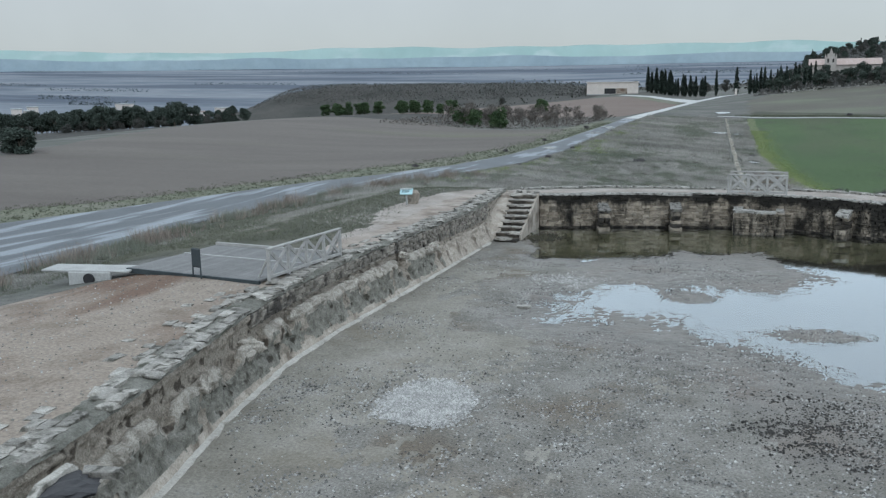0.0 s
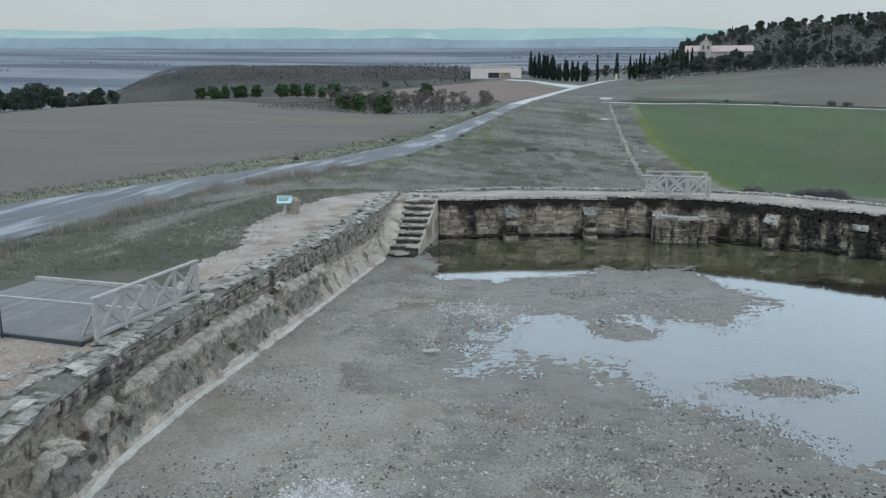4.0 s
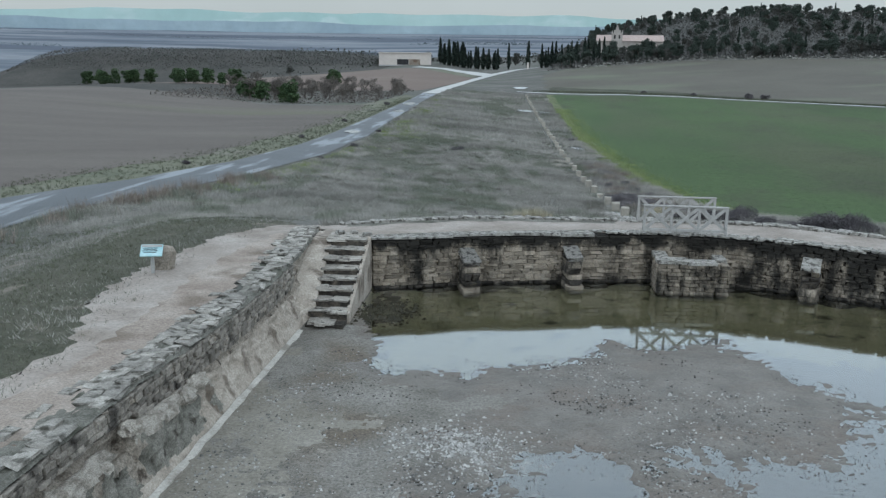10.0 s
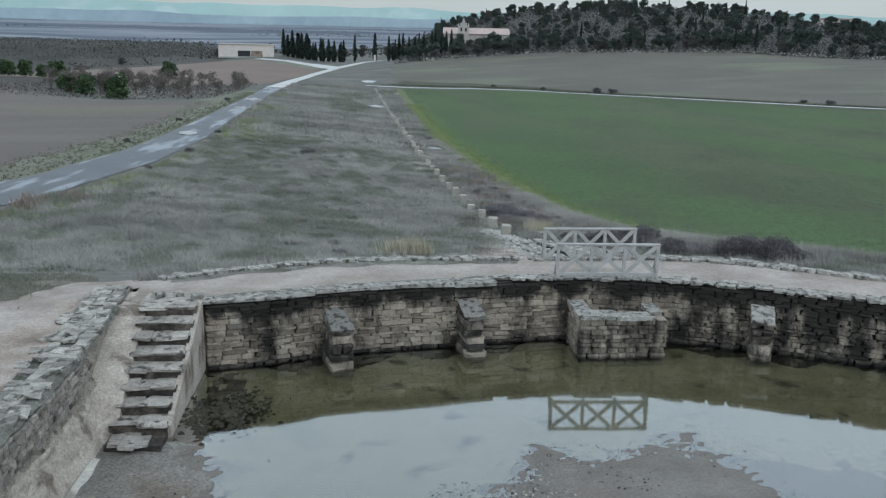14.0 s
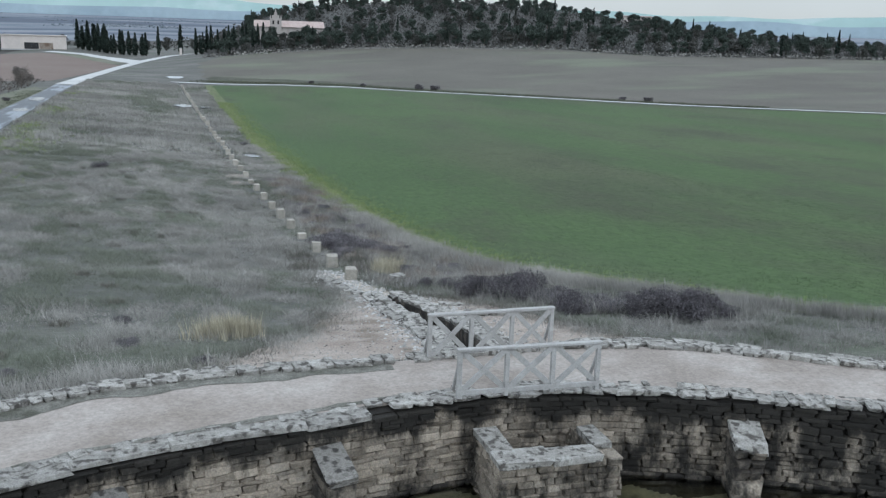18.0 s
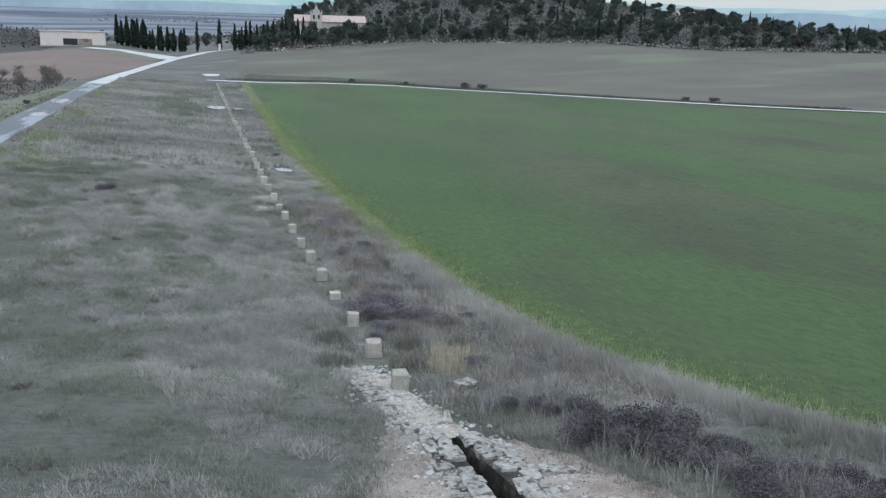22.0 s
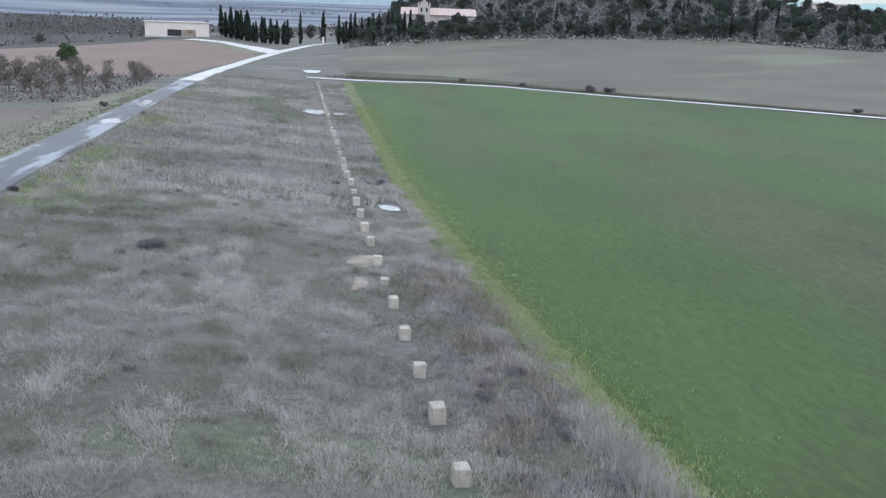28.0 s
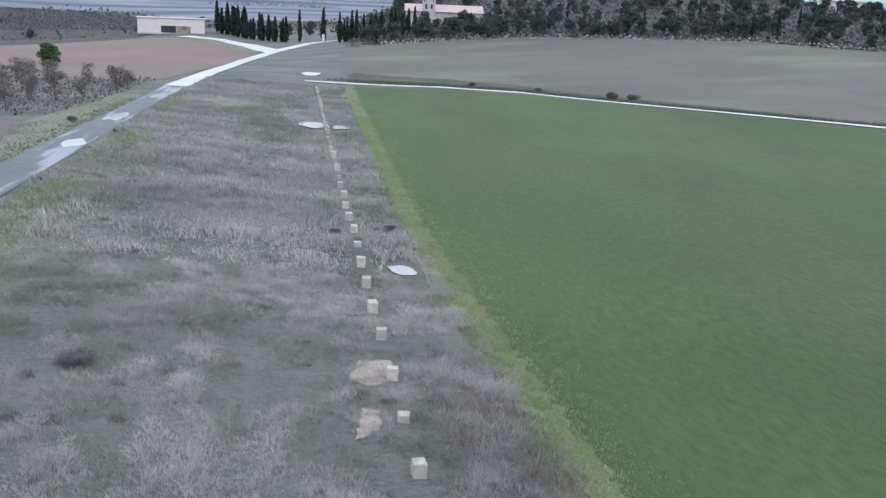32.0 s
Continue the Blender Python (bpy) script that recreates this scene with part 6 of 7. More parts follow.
for x, y, s in ((11.3, 67.0, 0.95), (11.6, 66.5, 1.0), (12.0, 65.9, 1.0), (12.4, 65.3, 1.0), (12.8, 64.7, 0.95), (11.9, 65.4, 0.7), (11.0, 69.2, 0.8), (15.0, 63.0, 0.7)):
    for j in range(3):
        shrub(x + TRNG.gauss(0, 0.5), y + TRNG.gauss(0, 0.45), s * TRNG.uniform(0.5, 1.0), "low violet-grey thyme bush between field and walkway", TRNG.uniform(0.65, 1.0), SHRUBS if j == 1 else PALE_SHRUBS)
for x, y, s in ((6.7, 84.4, 1.2), (6.3, 86.0, 1.1), (7.4, 86.4, 1.15), (6.8, 82.8, 0.8), (8.4, 84.4, 1.0), (6.2, 81.4, 0.6), (9.2, 83.2, 0.8), (7.6, 84.9, 1.1)):
    shrub(x, y, s, "low violet-grey shrub beside the aqueduct stumps", 0.8, PALE_SHRUBS)
for x, y, s in ((-2.5, 63.3, 0.4), (-2.75, 66.5, 0.4), (-0.6, 60.2, 0.35), (6.7, 112.6, 0.45), (7.2, 109.8, 0.5), (6.4, 144, 0.6), (2.6, 142.0, 0.5), (-4.9, 60.1, 0.35), (5.3, 146, 0.5)):
    shrub(x, y, s, "small dark tussock in the dry meadow", 0.8, PALE_SHRUBS)
for k in range(34):
    y = TRNG.uniform(74, 112)
    x = TRNG.uniform(float(np.interp(y, (74, 112), (7.6, 6.2))), float(field_edge(y)) - 0.8)
    shrub(x, y, TRNG.uniform(0.25, 0.6), "small brown-grey heath shrub beside the aqueduct stumps", TRNG.uniform(0.6, 0.9), PALE_SHRUBS)
shrub(-7.0, 116.6, 0.9, "flat dark bramble mound in the meadow", 0.6)
for x, y, s in ((52, 238, 1.8), (55, 235.5, 1.6), (42, 251.5, 1.2), (83, 200, 1.3), (87, 196.5, 1.2), (31, 262, 1.0), (-18.2, 150, 0.5), (-17.4, 128, 0.45), (-16.6, 108, 0.5), (-17.0, 95, 0.4), (-19.0, 178, 0.5), (-24.5, 85, 0.5), (-22.8, 112, 0.5), (-23.8, 140, 0.6), (-25, 185, 0.7)):
    shrub(x, y, s, "low dark bush on the verge", 0.9)



def tufts(name, xy, mat, label, hmin, hmax, blades, width, lean=0.5, seed=0, category="grass", clump=0.0):
    """Thin blades in tufts as one mesh."""
    rng = np.random.default_rng(seed)
    n = len(xy)
    base = np.repeat(np.column_stack([xy, lay(xy[:, 0], xy[:, 1])]), blades, 0)
    tall = rng.uniform(hmin, hmax, n)
    if clump:
        tall *= np.clip(0.85 + 1.9 * np.array([noise.noise((a * clump, b * clump * 0.8, seed)) for a, b in xy]), 0.35, 2.0)
    h = np.repeat(tall, blades) * rng.uniform(0.6, 1.1, n * blades)
    a = rng.uniform(0, 2 * np.pi, n * blades)
    spread = rng.uniform(0.0, 0.10, n * blades)
    base[:, 0] += np.cos(a) * spread
    base[:, 1] += np.sin(a) * spread
    tip = base.copy()
    ln = rng.uniform(0.1, lean, n * blades) * h
    tip[:, 0] += np.cos(a) * ln - 0.08 * h
    tip[:, 1] += np.sin(a) * ln
    tip[:, 2] += h
    b = rng.uniform(0, np.pi, n * blades)
    side = np.column_stack([np.cos(b), np.sin(b), 0 * b]) * (width * rng.uniform(0.6, 1.4, n * blades))[:, None]
    base[:, 2] -= 0.03
    v = np.stack([base - side, base + side, tip], 1).reshape(-1, 3)
    t = np.arange(len(v)).reshape(-1, 3)
    me = tri_mesh(name, v, t, mat)
    return tagged(part(name, me, None), label, category, kind="stuff")


M["weed"] = material("brown_weeds", [(0.19, 0.16, 0.135), (0.29, 0.25, 0.215)], 0.3, spread=0.3, rnd="island", bump=0)
M["olivegrass"] = material("olive_blades", [(0.0892, 0.0978, 0.0663), (0.14, 0.145, 0.106)], 0.15, spread=0.3, rnd="island", bump=0)
M["tussock"] = material("dark_tussock", [(0.125, 0.12, 0.105), (0.20, 0.19, 0.165)], 0.3, spread=0.3, rnd="island", bump=0)
GRNG = np.random.default_rng(5)


def meadow_points(n, y0, y1, left, right):
    y = y0 + (y1 - y0) * GRNG.random(n)
    x0, x1 = left(y), right(y)
    return np.column_stack([x0 + (x1 - x0) * GRNG.random(n), y])


near_edge = lambda y: np.interp(y, [p[1] for p in ROAD_NEAR], [p[0] for p in ROAD_NEAR]) + 0.4


def clear(p):
    """Keeps points off the paths, the channel and the bare patches, with ragged borders."""
    j = np.random.default_rng(len(p)).normal(size=p.shape) * 0.28
    x, y = p[:, 0] + j[:, 0], p[:, 1] + j[:, 1]
    bad = (y < out_y(np.clip(x, -9, 26)) + 0.3) & (x > -8.9)
    bad |= (np.abs(x - 6.2) < 0.8) & (y < 71)
    bad |= (y < 72) & (x > np.interp(y, (57.5, 59.5, 63.6, 68, 72), (-2.5, -0.3, 2.6, 4.0, 4.9))) & (x < np.interp(y, (57.5, 60, 63, 66, 70, 72), (12, 10.6, 10, 9.6, 7.6, 6.6)))
    bad |= (np.hypot((x - 5.6) / 0.9, (y - 74.2) / 3.8) < 1) | (np.hypot(x - 3.7, (y - 117.8) / 1.6) < 0.9) | (np.hypot(x - 3.5, (y - 113) / 1.6) < 0.7)
    bad |= np.hypot(x - 6.4, (y - 133.5) / 1.6) < 1.2
    for by in BLOCK_Y[:22]:
        bad |= np.hypot(x - (5.78 - (by - 75.7) * 0.0297), (y - by + 0.55) / 1.7) < 0.72
    return p[~bad]


def patchy(p, scale, cut, seed):
    v = np.array([noise.noise((a * scale, b * scale * 0.6, seed)) for a, b in p]) + np.random.default_rng(int(seed * 10)).normal(size=len(p)) * 0.13
    return p[v > cut], p[v <= cut]


P1 = clear(meadow_points(140000, 57.5, 132, near_edge, field_edge))
V = np.array([noise.noise((a * 0.13, b * 0.08, 3.0)) + 0.9 * noise.noise((a * 0.5, b * 0.3, 8.0)) for a, b in P1]) + GRNG.normal(size=len(P1)) * 0.1
A, B = P1[V > 0.0], P1[V <= 0.0]
tufts("meadow_straw", A, M["straw"], "dry bleached meadow grass in tufts", 0.12, 0.34, 7, 0.0075, 1.5, 1, clump=0.8)
tufts("meadow_grass", B, M["grass"], "grey-green rough meadow grass", 0.08, 0.24, 7, 0.0075, 1.5, 2, clump=0.6)
P2 = meadow_points(46000, 132, 262, near_edge, field_edge)
P2 = P2[(np.hypot((P2[:, 0] - 1.9) / 3.6, (P2[:, 1] - 199.5) / 5.0) > 1) & (np.hypot((P2[:, 0] - 6.4) / 1.2, (P2[:, 1] - 133.2) / 2.6) > 1)]
P2 = P2[np.abs(P2[:, 0] - (5.78 - (P2[:, 1] - 75.7) * 0.0297)) > 0.55]
A, B = patchy(P2, 0.10, -0.2, 4.0)
tufts("meadow_far_straw", A, M["straw"], "dry bleached meadow grass in tufts", 0.2, 0.5, 4, 0.028, 0.8, 3, clump=0.4)
tufts("meadow_far_grass", B, M["grass"], "grey-green rough meadow grass", 0.15, 0.38, 4, 0.028, 0.8, 4, clump=0.4)
P3 = meadow_points(16000, 28, 57.5, lambda y: near_edge(y), lambda y: np.interp(y, (28, 33, 35, 40, 47, 52, 57.5), (-15.5, -14.5, -10.2, -10.0, -11.3, -10.9, -9.2)))
P3 = P3[~((P3[:, 1] < 36) & (P3[:, 0] > -18.5) & (P3[:, 1] > 28))]
P3[:, 0] += GRNG.normal(size=len(P3)) * 0.35
A, B = patchy(P3, 0.2, 0.12, 6.0)
tufts("bank_straw", A, M["straw"], "dry grass on the bank between lane and pool", 0.05, 0.16, 5, 0.011, 1.6, 5)
tufts("bank_grass", B, M["olivegrass"], "olive grass on the bank between lane and pool", 0.04, 0.13, 5, 0.011, 1.6, 6)
# low dark and pale tussocks all over the meadow
PT = clear(meadow_points(240, 58, 200, near_edge, field_edge))
PT = np.repeat(PT, 26, 0) + GRNG.normal(size=(len(PT) * 26, 2)) * 0.16
tufts("tussocks", PT, M["tussock"], "low dark tussocks in the dry meadow", 0.10, 0.28, 5, 0.014, 1.0, 7)
# straw along the outer kerb of the walkway
PK = np.column_stack([GRNG.uniform(-8, 20, 2600), np.zeros(2600)])
PK[:, 1] = out_y(PK[:, 0]) + 0.45 + GRNG.random(2600) ** 2 * 2.2
PK = clear(PK)
tufts("kerb_straw", PK, M["straw"], "dry straw behind the kerb", 0.2, 0.5, 6, 0.012, 0.8, 8)
seg = GRNG.random(900)
PP = np.column_stack([np.interp(seg, (0, 0.3, 0.6, 1), (9.6, 10.9, 12.6, 16.5)), np.interp(seg, (0, 0.3, 0.6, 1), (70.2, 67.6, 64.8, 62.6))]) + GRNG.normal(size=(900, 2)) * 0.7
tufts("bush_straw", PP, M["straw"], "pale straw standing among the thyme bushes", 0.3, 0.75, 6, 0.009, 0.8, 52)
seg = GRNG.random(4200)
BW = [(-3.2, 57.9), (-0.5, 59.5), (2.4, 63.6), (3.9, 68), (4.8, 72.2), (4.5, 76)]
BE = [(12.5, 57.2), (10.6, 60), (10, 63), (9.6, 66), (8.2, 69), (6.9, 72), (6.3, 75)]
side_pts = [np.column_stack([np.interp(seg, np.linspace(0, 1, len(b)), [p[0] for p in b]), np.interp(seg, np.linspace(0, 1, len(b)), [p[1] for p in b])]) + GRNG.normal(size=(4200, 2)) * 0.42 for b in (BW, BE)]
PBd = np.concatenate(side_pts)
PBd = PBd[np.abs(PBd[:, 0] - 6.1) > 0.9]
A, B = patchy(PBd, 0.5, 0.02, 17.0)
tufts("border_straw", A, M["straw"], "thin straw creeping over the bare ground", 0.06, 0.2, 6, 0.008, 1.4, 50)
tufts("border_weeds", B, M["tussock"], "dull weeds creeping over the bare ground", 0.05, 0.16, 6, 0.008, 1.4, 51)
yy = 72 + 44 * GRNG.random(6500)
lo_ = np.interp(yy, (72, 112), (7.0, 6.0))
PH = np.column_stack([lo_ + (field_edge(yy) - 0.5 - lo_) * GRNG.random(6500) + GRNG.normal(size=6500) * 0.35, yy])
A, B = patchy(PH, 0.45, -0.05, 14.0)
tufts("heath", A, M["heath"], "low violet-grey heath beside the stumps", 0.12, 0.36, 6, 0.014, 0.9, 40, clump=0.7)
tufts("heath_weeds", B, M["weed"], "brown weeds beside the stumps", 0.15, 0.4, 6, 0.013, 0.9, 41, clump=0.7)
for k, (x, y) in enumerate(((0.2, 64.0), (7.7, 77.2), (-0.1, 63.7), (8.3, 78.6), (0.5, 63.9))):
    g = GRNG.normal(size=(80, 2)) * np.array([0.36, 0.24]) + (x, y)
    tufts("straw_clump", g, M["gold"], "tall golden straw clump", 0.4, 0.8, 8, 0.011, 0.4, 20 + k)
# lush rim of the cereal field and of the lane
yy = 61 + 154 * GRNG.random(36000) ** 1.3
PV = np.column_stack([field_edge(yy) - 0.25 + np.abs(GRNG.normal(size=36000)) * np.interp(yy, (64, 100, 210), (1.1, 1.35, 1.7)), yy])
tufts("field_rim", PV, M["yellowgrass"], "bright yellow-green rim of the cereal field", 0.07, 0.2, 5, 0.016, 0.9, 30)
# straw and weeds feathering the rim on the meadow side, green weeds round the stumps, wisps over the worn patches
yy = 84 + 56 * GRNG.random(7000)
PE = np.column_stack([field_edge(yy) - 0.3 + GRNG.normal(size=7000) * 0.42, yy])
A, B = patchy(PE, 0.7, 0.0, 19.0)
tufts("rim_straw", A, M["straw"], "pale straw leaning over the field rim", 0.1, 0.3, 6, 0.009, 1.2, 60)
tufts("rim_weeds", B, M["yellowgrass"], "yellow-green weeds creeping into the dry meadow", 0.06, 0.18, 6, 0.011, 1.2, 61)
yy = 77 + 60 * GRNG.random(9000)
PS = np.column_stack([5.78 - (yy - 75.7) * 0.0297 + 0.2 + GRNG.normal(size=9000) * 0.95, yy])
PS = patchy(clear(PS), 0.55, 0.02, 21.0)[0]
tufts("stump_weeds", PS, M["olivegrass"], "low olive weeds between the stumps", 0.06, 0.2, 6, 0.010, 1.3, 62)
PD = np.concatenate([GRNG.normal(size=(170, 2)) * (0.28, 0.34) + c for c in ((7.0, 80.6), (7.6, 82.4), (4.6, 81.5), (6.9, 77.9), (8.8, 80.2), (4.3, 78.4), (7.4, 86.5), (8.4, 89.5))])
tufts("stump_tussocks", PD, M["tussock"], "dark twiggy weeds beside the stumps", 0.2, 0.5, 6, 0.010, 0.7, 63)
for k, (x, y, w) in enumerate(((3.7, 117.8, 1.1), (3.5, 113.0, 0.9))):
    g = GRNG.random(620) * math.tau
    r = w * (0.62 + 0.2 * GRNG.normal(size=620))
    PB = np.column_stack([x + r * np.cos(g), y + 1.5 * r * np.sin(g)])
    tufts("patch_wisps", PB, M["straw"], "thin dry wisps round a worn patch", 0.05, 0.18, 6, 0.009, 1.3, 64 + k)
yy = 72 + 150 * GRNG.random(9000)
PL = np.column_stack([near_edge(yy) + 0.3 + np.abs(GRNG.normal(size=9000)) * 2.3, yy])
A, B = patchy(PL, 0.12, 0.08, 9.0)
tufts("lane_rim", A, M["yellowgrass"], "yellow-green weeds beside the lane", 0.12, 0.3, 5, 0.02, 0.9, 31)
# pale tall fringe where the meadow meets the cereal
yy = 63.5 + 34 * GRNG.random(5200) ** 1.2
PF = np.column_stack([field_edge(yy) - 0.4 + GRNG.normal(size=5200) * 0.45, yy])
PF2 = np.column_stack([GRNG.uniform(13.5, 24, 2600), np.zeros(2600)])
PF2[:, 1] = np.interp(PF2[:, 0], (13.5, 15, 16.8, 18.4, 20.3, 24), (75, 69.5, 65.6, 62.8, 60.6, 57.6)) - 0.3 + GRNG.normal(size=2600) * 0.5
tufts("pale_fringe", np.concatenate([PF, PF2]), M["straw"], "tall pale grass fringing the cereal field", 0.25, 0.6, 6, 0.011, 0.7, 33)
# rank weeds on the verges of the lane and at the field edges
yy = 24 + 56 * GRNG.random(2600)
clump = np.array([noise.noise((b * 0.33, 0, 7.0)) for b in yy])
PW = np.column_stack([near_edge(yy) + 0.2 + np.abs(GRNG.normal(size=2600)) * 1.1, yy])[clump > -0.1]
A, B = patchy(PW, 0.5, 0.0, 2.0)
tufts("lane_weeds_dry", A, M["weed"], "tall brown weeds beside the lane", 0.35, 0.95, 8, 0.014, 0.6, 34)
tufts("lane_weeds_green", B, M["grass"], "tall grey-green weeds beside the lane", 0.25, 0.65, 8, 0.014, 0.7, 35)
far_edge = lambda y: np.interp(y, [p[1] for p in ROAD_FAR[::-1]], [p[0] for p in ROAD_FAR[::-1]])
yy = 24 + 190 * GRNG.random(3400)
PW = np.column_stack([far_edge(yy) - 0.2 - np.abs(GRNG.normal(size=3400)) * 1.3, yy])
tufts("far_verge", PW, M["olivegrass"], "olive grass on the far verge of the lane", 0.06, 0.24, 6, 0.022, 0.9, 36)
seg = GRNG.random(2600)
PE = np.column_stack([np.interp(seg, (0, 0.3, 0.5, 0.7, 0.85, 1), (-42, -31, -26, -24.5, -25.7, -28)), np.interp(seg, (0, 0.3, 0.5, 0.7, 0.85, 1), (46, 70, 90, 120, 150, 183))]) + GRNG.normal(size=(2600, 2)) * np.array([1.0, 1.2])
tufts("field_edge_grass", PE, M["olivegrass"], "olive grass creeping into the ploughed field", 0.05, 0.2, 6, 0.022, 0.9, 37)
seg = GRNG.random(5200)
PB = np.column_stack([6 + 94 * seg, np.interp(6 + 94 * seg, (6, 24, 38, 55, 70, 86, 100), (271, 265, 254.5, 232, 213, 193, 177.5))]) + GRNG.normal(size=(5200, 2)) * np.interp(seg, (0, 0.3, 1), (1.6, 1.1, 0.5))[:, None]
tufts("bank_weeds", PB, M["olivegrass"], "dark weeds on the bank above the farm track", 0.15, 0.55, 6, 0.04, 0.9, 38)
# young cereal, thicker near the edge
yy = 58 + 70 * GRNG.random(40000)
dx = 28 * GRNG.random(40000) ** 1.6
PC = np.column_stack([np.where(yy < 60.8, np.interp(yy, (57.6, 60.8), (24, 20.2)), field_edge(yy)) + 0.6 + dx, yy])
tufts("cereal_sprouts", PC, M["sprout"], "short blades of young cereal", 0.04, 0.09, 3, 0.016, 0.9, 32, "crop")

# ---- gravel in the pool ----
def pebbles(name, pts, size, mat, label, seed):
    """Flat little stones, five faces each, as one mesh."""
    rng = np.random.default_rng(seed)
    n = len(pts)
    s = rng.uniform(0.5, 1.3, n) ** 1.5 * size
    a = rng.uniform(0, 6.28, n)
    ring = []
    for k in range(4):
        th = a + k * np.pi / 2 + rng.uniform(-0.3, 0.3, n)
        rr = s * rng.uniform(0.7, 1.2, n)
        ring.append(np.column_stack([pts[:, 0] + np.cos(th) * rr, pts[:, 1] + np.sin(th) * rr, pts[:, 2] - 0.01]))
    top = np.column_stack([pts[:, 0], pts[:, 1], pts[:, 2] + s * rng.uniform(0.35, 0.8, n)])
    v = np.stack(ring + [top], 1).reshape(-1, 3)
    i = np.arange(n)[:, None] * 5
    t = np.concatenate([i + [0, 1, 4], i + [1, 2, 4], i + [2, 3, 4], i + [3, 0, 4]], 1).reshape(-1, 3)
    return tagged(part(name, tri_mesh(name, v, t, mat), None), label, "gravel", kind="stuff")


def on_floor(x, y):
    p = np.column_stack([x, y, floor_z(x, y)])
    dry = p[:, 2] > -0.02 + 0.012 * np.sin(x * 2.3) * np.sin(y * 1.9)
    p[:, 2] = np.maximum(p[:, 2], -0.008)
    return p[dry & in_pool(x, y, -0.3) & (x > np.interp(y, KERB_Y, KERB_X) + 0.1)]


n_p = 190000
x_, y_ = GRNG.uniform(-7, 14, n_p), GRNG.uniform(9, 48, n_p)
dens = np.array([noise.noise((a * 0.25, b * 0.25, 2.0)) for a, b in zip(x_, y_)]) + 0.25 * (x_ > 1) - 0.02 * (y_ - 30)
sel = dens + 0.25 * np.array([noise.noise((a * 1.1, b * 1.1, 6.0)) for a, b in zip(x_, y_)]) > GRNG.uniform(-0.3, 0.65, n_p)
pebbles("gravel", on_floor(x_[sel], y_[sel]), 0.036, M["pebble"], "scattered grey gravel on the pool floor", 1)
x_, y_ = GRNG.uniform(-6, 13, 26000), GRNG.uniform(9, 44, 26000)
v_ = np.array([noise.noise((a * 0.3, b * 0.3, 21.0)) + 0.4 * noise.noise((a * 1.2, b * 1.2, 3.0)) for a, b in zip(x_, y_)]) + np.interp(x_, (-5, 0, 3), (-0.45, -0.1, 0.12)) - 0.012 * np.abs(y_ - 26)
sel = v_ > GRNG.uniform(-0.15, 0.8, 26000)
x_, y_ = x_[sel], y_[sel]
pebbles("pale_gravel", on_floor(x_, y_), 0.038, M["palegravel"], "single pale stones on the pool floor", 9)
gx_, gy_ = -2.55 + GRNG.normal(size=15000) * 0.8, 25.4 + GRNG.normal(size=15000) * 1.0
ok = np.hypot((gx_ + 2.55) / 1.3, (gy_ - 25.4) / 1.6) < 1 + 0.11 * GRNG.normal(size=15000) + 0.15 * np.sin(2.3 * gx_ + gy_)
pebbles("gravel_patch", on_floor(gx_[ok], gy_[ok]) + (0, 0, 0.02), 0.038, M["heap"], "pale heap of spread gravel", 2)
gx_, gy_ = -1.4 + GRNG.normal(size=1400) * 0.8, 40.0 + GRNG.normal(size=1400) * 0.6
pebbles("mortar_crumbs", on_floor(gx_, gy_), 0.045, M["palegravel"], "pale broken mortar on the floor", 3)
x_, y_ = GRNG.uniform(-6, 13, 22000), GRNG.uniform(16, 47, 22000)
v_ = np.array([noise.noise((a * 0.45, b * 0.45, 12.0)) for a, b in zip(x_, y_)])
sel = (v_ > GRNG.uniform(0.05, 0.5, 22000)) | (np.hypot((x_ - 6.8) / 1.6, (y_ - 26) / 2.8) < GRNG.uniform(0.3, 1.2, 22000)) | (np.hypot((x_ - 1.0) / 3.2, (y_ - 36.2) / 2.2) < GRNG.uniform(0.0, 1.3, 22000))
pebbles("dark_gravel", on_floor(x_[sel], y_[sel]), 0.03, M["darkpebble"], "dark wet gravel and leaves on the pool floor", 4)
def on_land(x, y):
    return np.column_stack([x, y, lay(x, y) + 0.03])


yy = GRNG.uniform(57.8, 78, 3000)
side_ = np.where(GRNG.random(3000) < 0.5, -1, 1)
xx = np.interp(yy, (57, 63, 67, 70.5, 74, 78), (5.75, 6.35, 6.25, 6.0, 5.5, 4.8)) + side_ * (np.interp(yy, (57, 70, 71, 78), (0.7, 0.5, 0.0, 0.0)) + np.abs(GRNG.normal(size=3000)) * 0.5)
pebbles("channel_rubble", on_land(xx, yy), 0.075, M["palegravel"], "pale rubble and broken mortar beside the channel", 11)
xx = GRNG.uniform(-7, 19, 2600)
xx = xx[(xx < 4.5) | (xx > 7)]
pebbles("kerb_rubble", on_land(xx, out_y(xx) + 0.3 + np.abs(GRNG.normal(size=len(xx))) * 0.45), 0.06, M["palegravel"], "small rubble fallen behind the kerb", 12)
yy = GRNG.uniform(57.8, 70, 3200)
xx = np.interp(yy, (57.5, 59.5, 63.6, 68, 72), (-2.5, -0.3, 2.6, 4.0, 4.9)) + GRNG.random(3200) * (np.interp(yy, (57.5, 60, 63, 66, 70, 72), (12, 10.6, 10, 9.6, 7.6, 6.6)) - np.interp(yy, (57.5, 59.5, 63.6, 68, 72), (-2.5, -0.3, 2.6, 4.0, 4.9)))
ok = np.abs(xx - 6.2) > 0.6
pebbles("soil_stones", on_land(xx[ok], yy[ok]), 0.036, M["pebble"], "small stones on the bare ground beside the channel", 14)
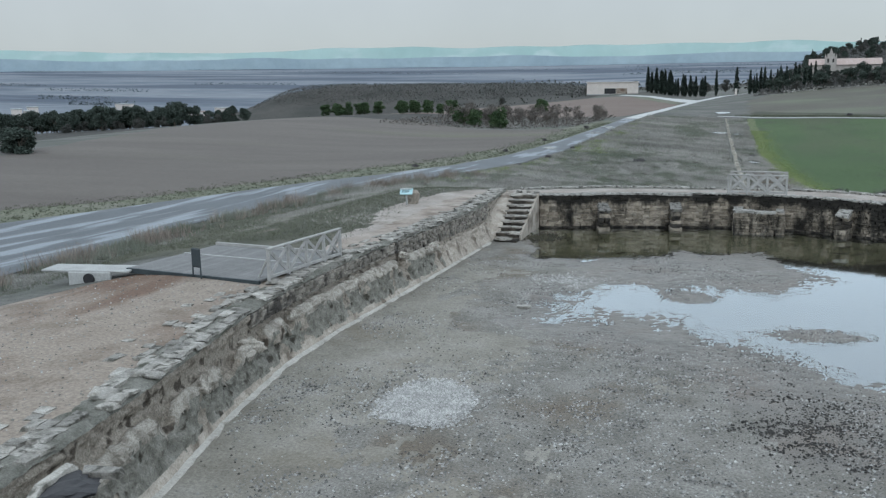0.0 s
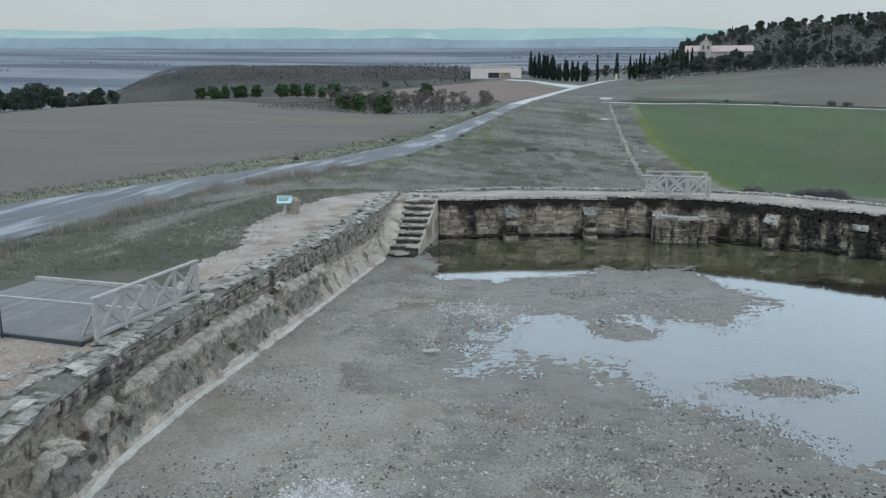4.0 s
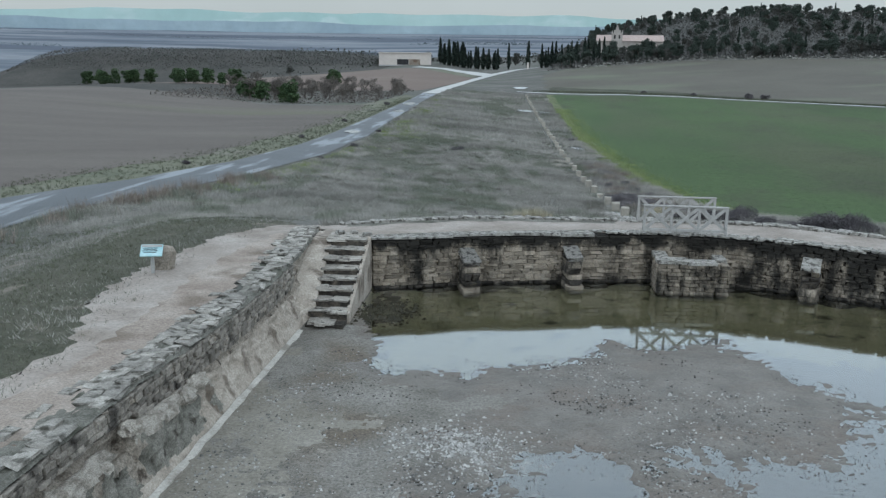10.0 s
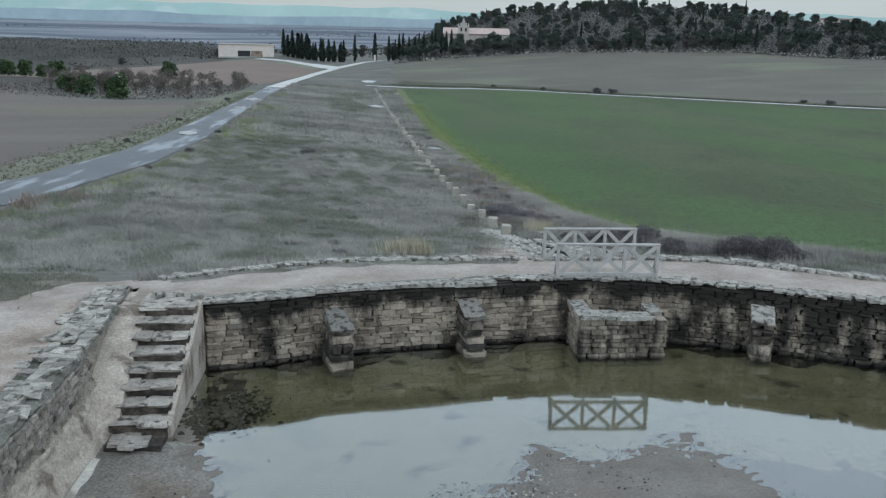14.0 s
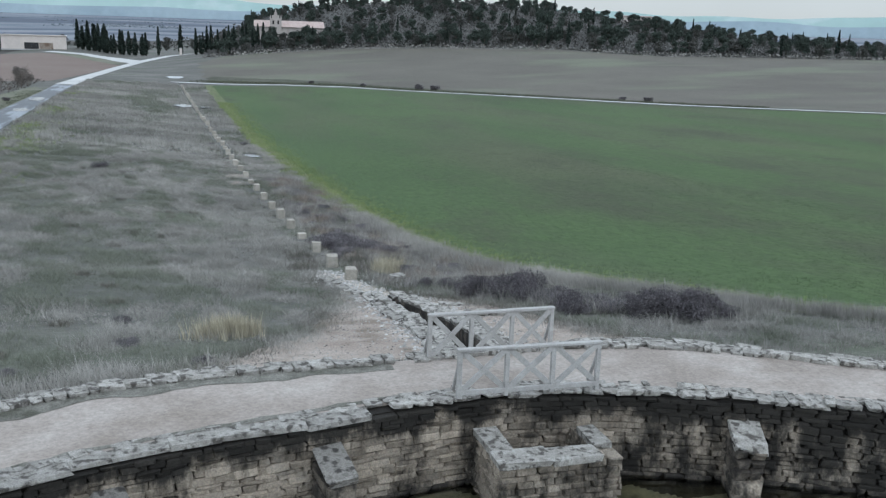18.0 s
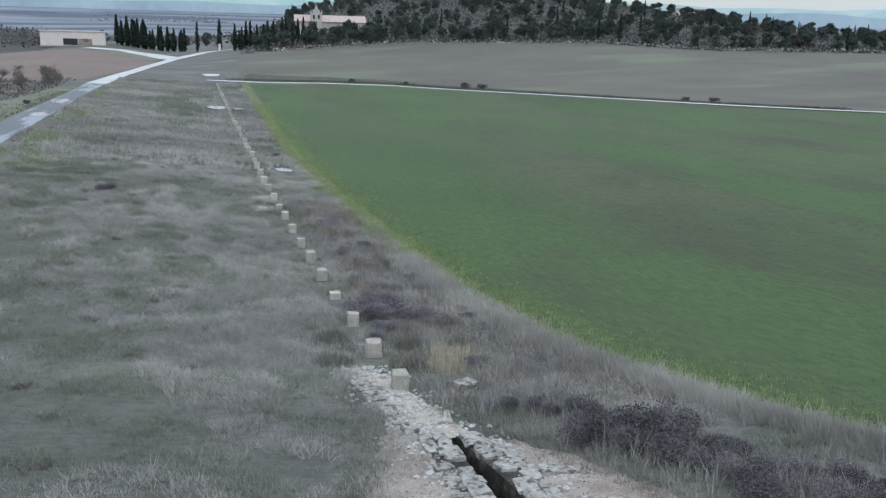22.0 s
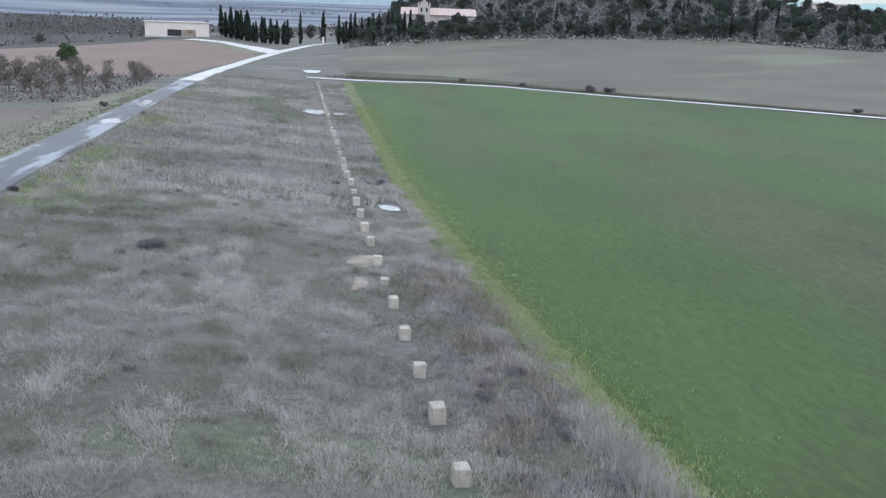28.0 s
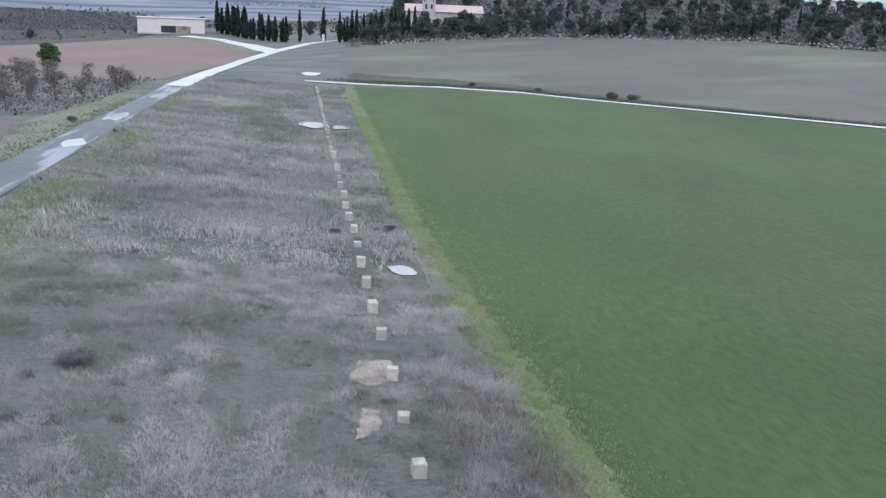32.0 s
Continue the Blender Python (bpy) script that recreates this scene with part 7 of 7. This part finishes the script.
xx, yy = GRNG.uniform(-15, -6.5, 2600), GRNG.uniform(12, 30, 2600)
xx, yy = xx[xx < wall_x(yy) - 0.9], yy[xx < wall_x(yy) - 0.9]
pebbles("bank_stones", on_land(xx, yy), 0.03, M["pebble"], "small stones on the bare soil", 13)
x_, y_ = GRNG.uniform(-6, 13, 60000), GRNG.uniform(28, 48, 60000)
d_ = signed(FLOOD, x_, y_)
sel = (d_ > -0.9) & (d_ < 0.35) & (GRNG.random(60000) < np.interp(d_, (-0.9, -0.2, 0.35), (0.05, 0.5, 0.3)))
pebbles("shore_gravel", on_floor(x_[sel], y_[sel]), 0.024, M["darkpebble"], "wet gravel along the edge of the water", 16)
x_, y_ = 6.9 + GRNG.normal(size=2600) * 1.0, 26.2 + GRNG.normal(size=2600) * 1.2
pebbles("soaked_gravel", on_floor(x_, y_), 0.04, M["darkpebble"], "black soaked gravel and leaves in a hollow of the floor", 17)
x_, y_ = -4.75 + GRNG.normal(size=420) * 0.5, 49.9 + GRNG.normal(size=420) * 0.55
p_ = np.column_stack([x_, y_, np.maximum(floor_z(x_, y_), -0.02)])
pebbles("algae_clumps", p_, 0.085, M["moss"], "dark algae clumps in the water at the foot of the stairs", 18)
spotst = thing("loose_rock", (-2.4, 35.55, 0.0), "pale flat stone on the pool floor", "stone")
piece("stone_body", CAPS[1], spotst, pose(0, 0, 0.04, 0, 0, 20) @ Matrix.Diagonal((0.45, 0.28, 0.1, 1)))

# ---- buildings ----
hall = thing("exhibition_hall", (-53.5, 430, spot(-53.5, 430) - 0.2), "low pale flat-roofed hall with a wide dark window", "building", rz=6)
part("wall", box((23.5, 9, 5.6), (0, 4.5, 2.8), bevel=0.08), M["white"], hall)
rb = bmesh.new()
add_box(rb, (24.3, 9.8, 0.35), (0, 4.5, 5.75), bevel=0.06)
part("roof", rb, M["white"], hall)
wn = part("window", box((5.2, 0.2, 2.4), (-1.0, -0.05, 1.75)), M["dark"], hall, "wide dark window")
for x in (-2.7, -1.0, 0.7):
    part("mullion", box((0.12, 0.14, 2.4), (x, -0.17, 1.75)), M["metal"], wn)
part("panel", box((5.0, 0.16, 2.4), (4.3, -0.05, 1.75), bevel=0.03), M["soil"], hall, "brownish sliding panel")
part("plinth", box((23.9, 9.3, 0.5), (0, 4.5, 0.15)), M["concrete"], hall)
chapel = thing("hermitage", (41, 386, spot(41, 386) - 1.2), "pale hermitage with a tiled roof and a bell gable among trees", "building", rz=-3)
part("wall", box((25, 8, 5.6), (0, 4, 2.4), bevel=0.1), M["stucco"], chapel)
rf = bmesh.new()
vv = [rf.verts.new(p) for p in ((-13, -0.7, 5.0), (13, -0.7, 5.0), (13, 4, 7.4), (-13, 4, 7.4), (13, 8.7, 5.0), (-13, 8.7, 5.0))]
rf.faces.new((vv[0], vv[1], vv[2], vv[3]))
rf.faces.new((vv[3], vv[2], vv[4], vv[5]))
rf.faces.new((vv[0], vv[3], vv[5]))
rf.faces.new((vv[1], vv[4], vv[2]))
rf.faces.new((vv[0], vv[5], vv[4], vv[1]))
part("roof", rf, M["tile"], chapel, "faded pink tiled roof")
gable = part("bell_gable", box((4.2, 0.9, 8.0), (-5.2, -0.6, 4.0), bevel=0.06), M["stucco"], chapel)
gt = bmesh.new()
add_box(gt, (2.6, 0.9, 1.3), (-5.2, -0.6, 8.6), bevel=0.05)
add_box(gt, (1.1, 0.9, 1.0), (-5.2, -0.6, 9.7), bevel=0.05)
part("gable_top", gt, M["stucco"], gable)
for x in (-7.1, -5.2, -3.3):
    pn = bmesh.new()
    bmesh.ops.create_cone(pn, cap_ends=True, segments=8, radius1=0.32, radius2=0.02, depth=1.3, matrix=Matrix.Translation((x, -0.6, 10.8 if x == -5.2 else 8.6)))
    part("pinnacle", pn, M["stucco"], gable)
for x in (-6.1, -4.3):
    part("bell_opening", box((0.9, 1.0, 1.7), (x, -0.62, 6.6), bevel=0.2), M["dark"], gable)
for k in range(6):
    part("window", box((0.9, 0.2, 1.2), (0.5 + 2.1 * k, -0.03, 2.8)), M["dark"], chapel)
house = thing("hill_house", (215, 445, spot(215, 445)), "pale low house near the top of the hill", "building")
part("wall", box((16, 7, 4), (0, 0, 2), bevel=0.1), M["white"], house)
part("roof", box((17, 8, 0.6), (0, 0, 4.2), bevel=0.1), M["tile"], house)
part("door", box((1.2, 0.2, 2.1), (0, -3.52, 1.05)), M["dark"], house)
for k in range(14):
    x, y = TRNG.uniform(-640, -420), TRNG.uniform(480, 700)
    v = thing("village_house", (x, y, spot(x, y)), "small pale house in the valley", "house", "village houses", rz=TRNG.uniform(0, 90))
    s = TRNG.uniform(0.8, 1.3)
    part("wall", box((11 * s, 7 * s, 4.5), (0, 0, 2.25)), M["white"], v)
    part("roof", box((12 * s, 8 * s, 0.9), (0, 0, 4.9), bevel=0.3), M["tile"], v)
for x, y, w, h, rz in ((-731, 953, 34, 8, -30), (-617, 894, 34, 6, -38), (-745, 790, 22, 8, -44), (-760, 830, 16, 9, -40), (-700, 760, 14, 7, -44), (-560, 905, 20, 5, -30)):
    v = thing("valley_building", (x, y, spot(x, y) - 0.5), "long pale low building on the valley floor", "building", "valley buildings", rz=rz)
    part("wall", box((w, 10, h), (0, 0, h / 2), bevel=0.2), M["white"], v)
    part("roof", box((w + 1.4, 11.4, 0.9), (0, 0, h + 0.3), bevel=0.3), M["concrete"], v)
for k, x in enumerate((1.5, 9.5)):
    g = thing("gate_pillar", (x, 396 - 6 * k, spot(x, 396 - 6 * k)), "pale gate pillar at the end of the track", "pillar", "gate pillars")
    part("shaft", box((0.9, 0.9, 2.6), (0, 0, 1.2), bevel=0.05), M["white"], g)
    part("cap", box((1.1, 1.1, 0.2), (0, 0, 2.6), bevel=0.04), M["concrete"], g)

# ---- far ridges, their haze put into the colour ----
def ridge(name, radius, z0, zamp, seed, mat):
    n = 220
    v, f = [], []
    for k in range(n + 1):
        a = -1.75 + 3.5 * k / n
        h = z0 + zamp * (noise.noise((a * 4.2, seed, 0)) + 0.5 * noise.noise((a * 11, seed, 3)) + 0.2 * noise.noise((a * 17, seed, 5)))
        x, y = math.sin(a) * radius, math.cos(a) * radius
        v += [(x, y, -60), (x, y, h), (x * 1.04, y * 1.04, -60)]
    for k in range(n):
        i = 3 * k
        f += [(i, i + 3, i + 4, i + 1), (i + 1, i + 4, i + 5, i + 2)]
    return tagged(part(name, mesh_from(name, v, f, mat), None), "hills on the horizon, haze painted in their blue-green colour", "hills", kind="structure")


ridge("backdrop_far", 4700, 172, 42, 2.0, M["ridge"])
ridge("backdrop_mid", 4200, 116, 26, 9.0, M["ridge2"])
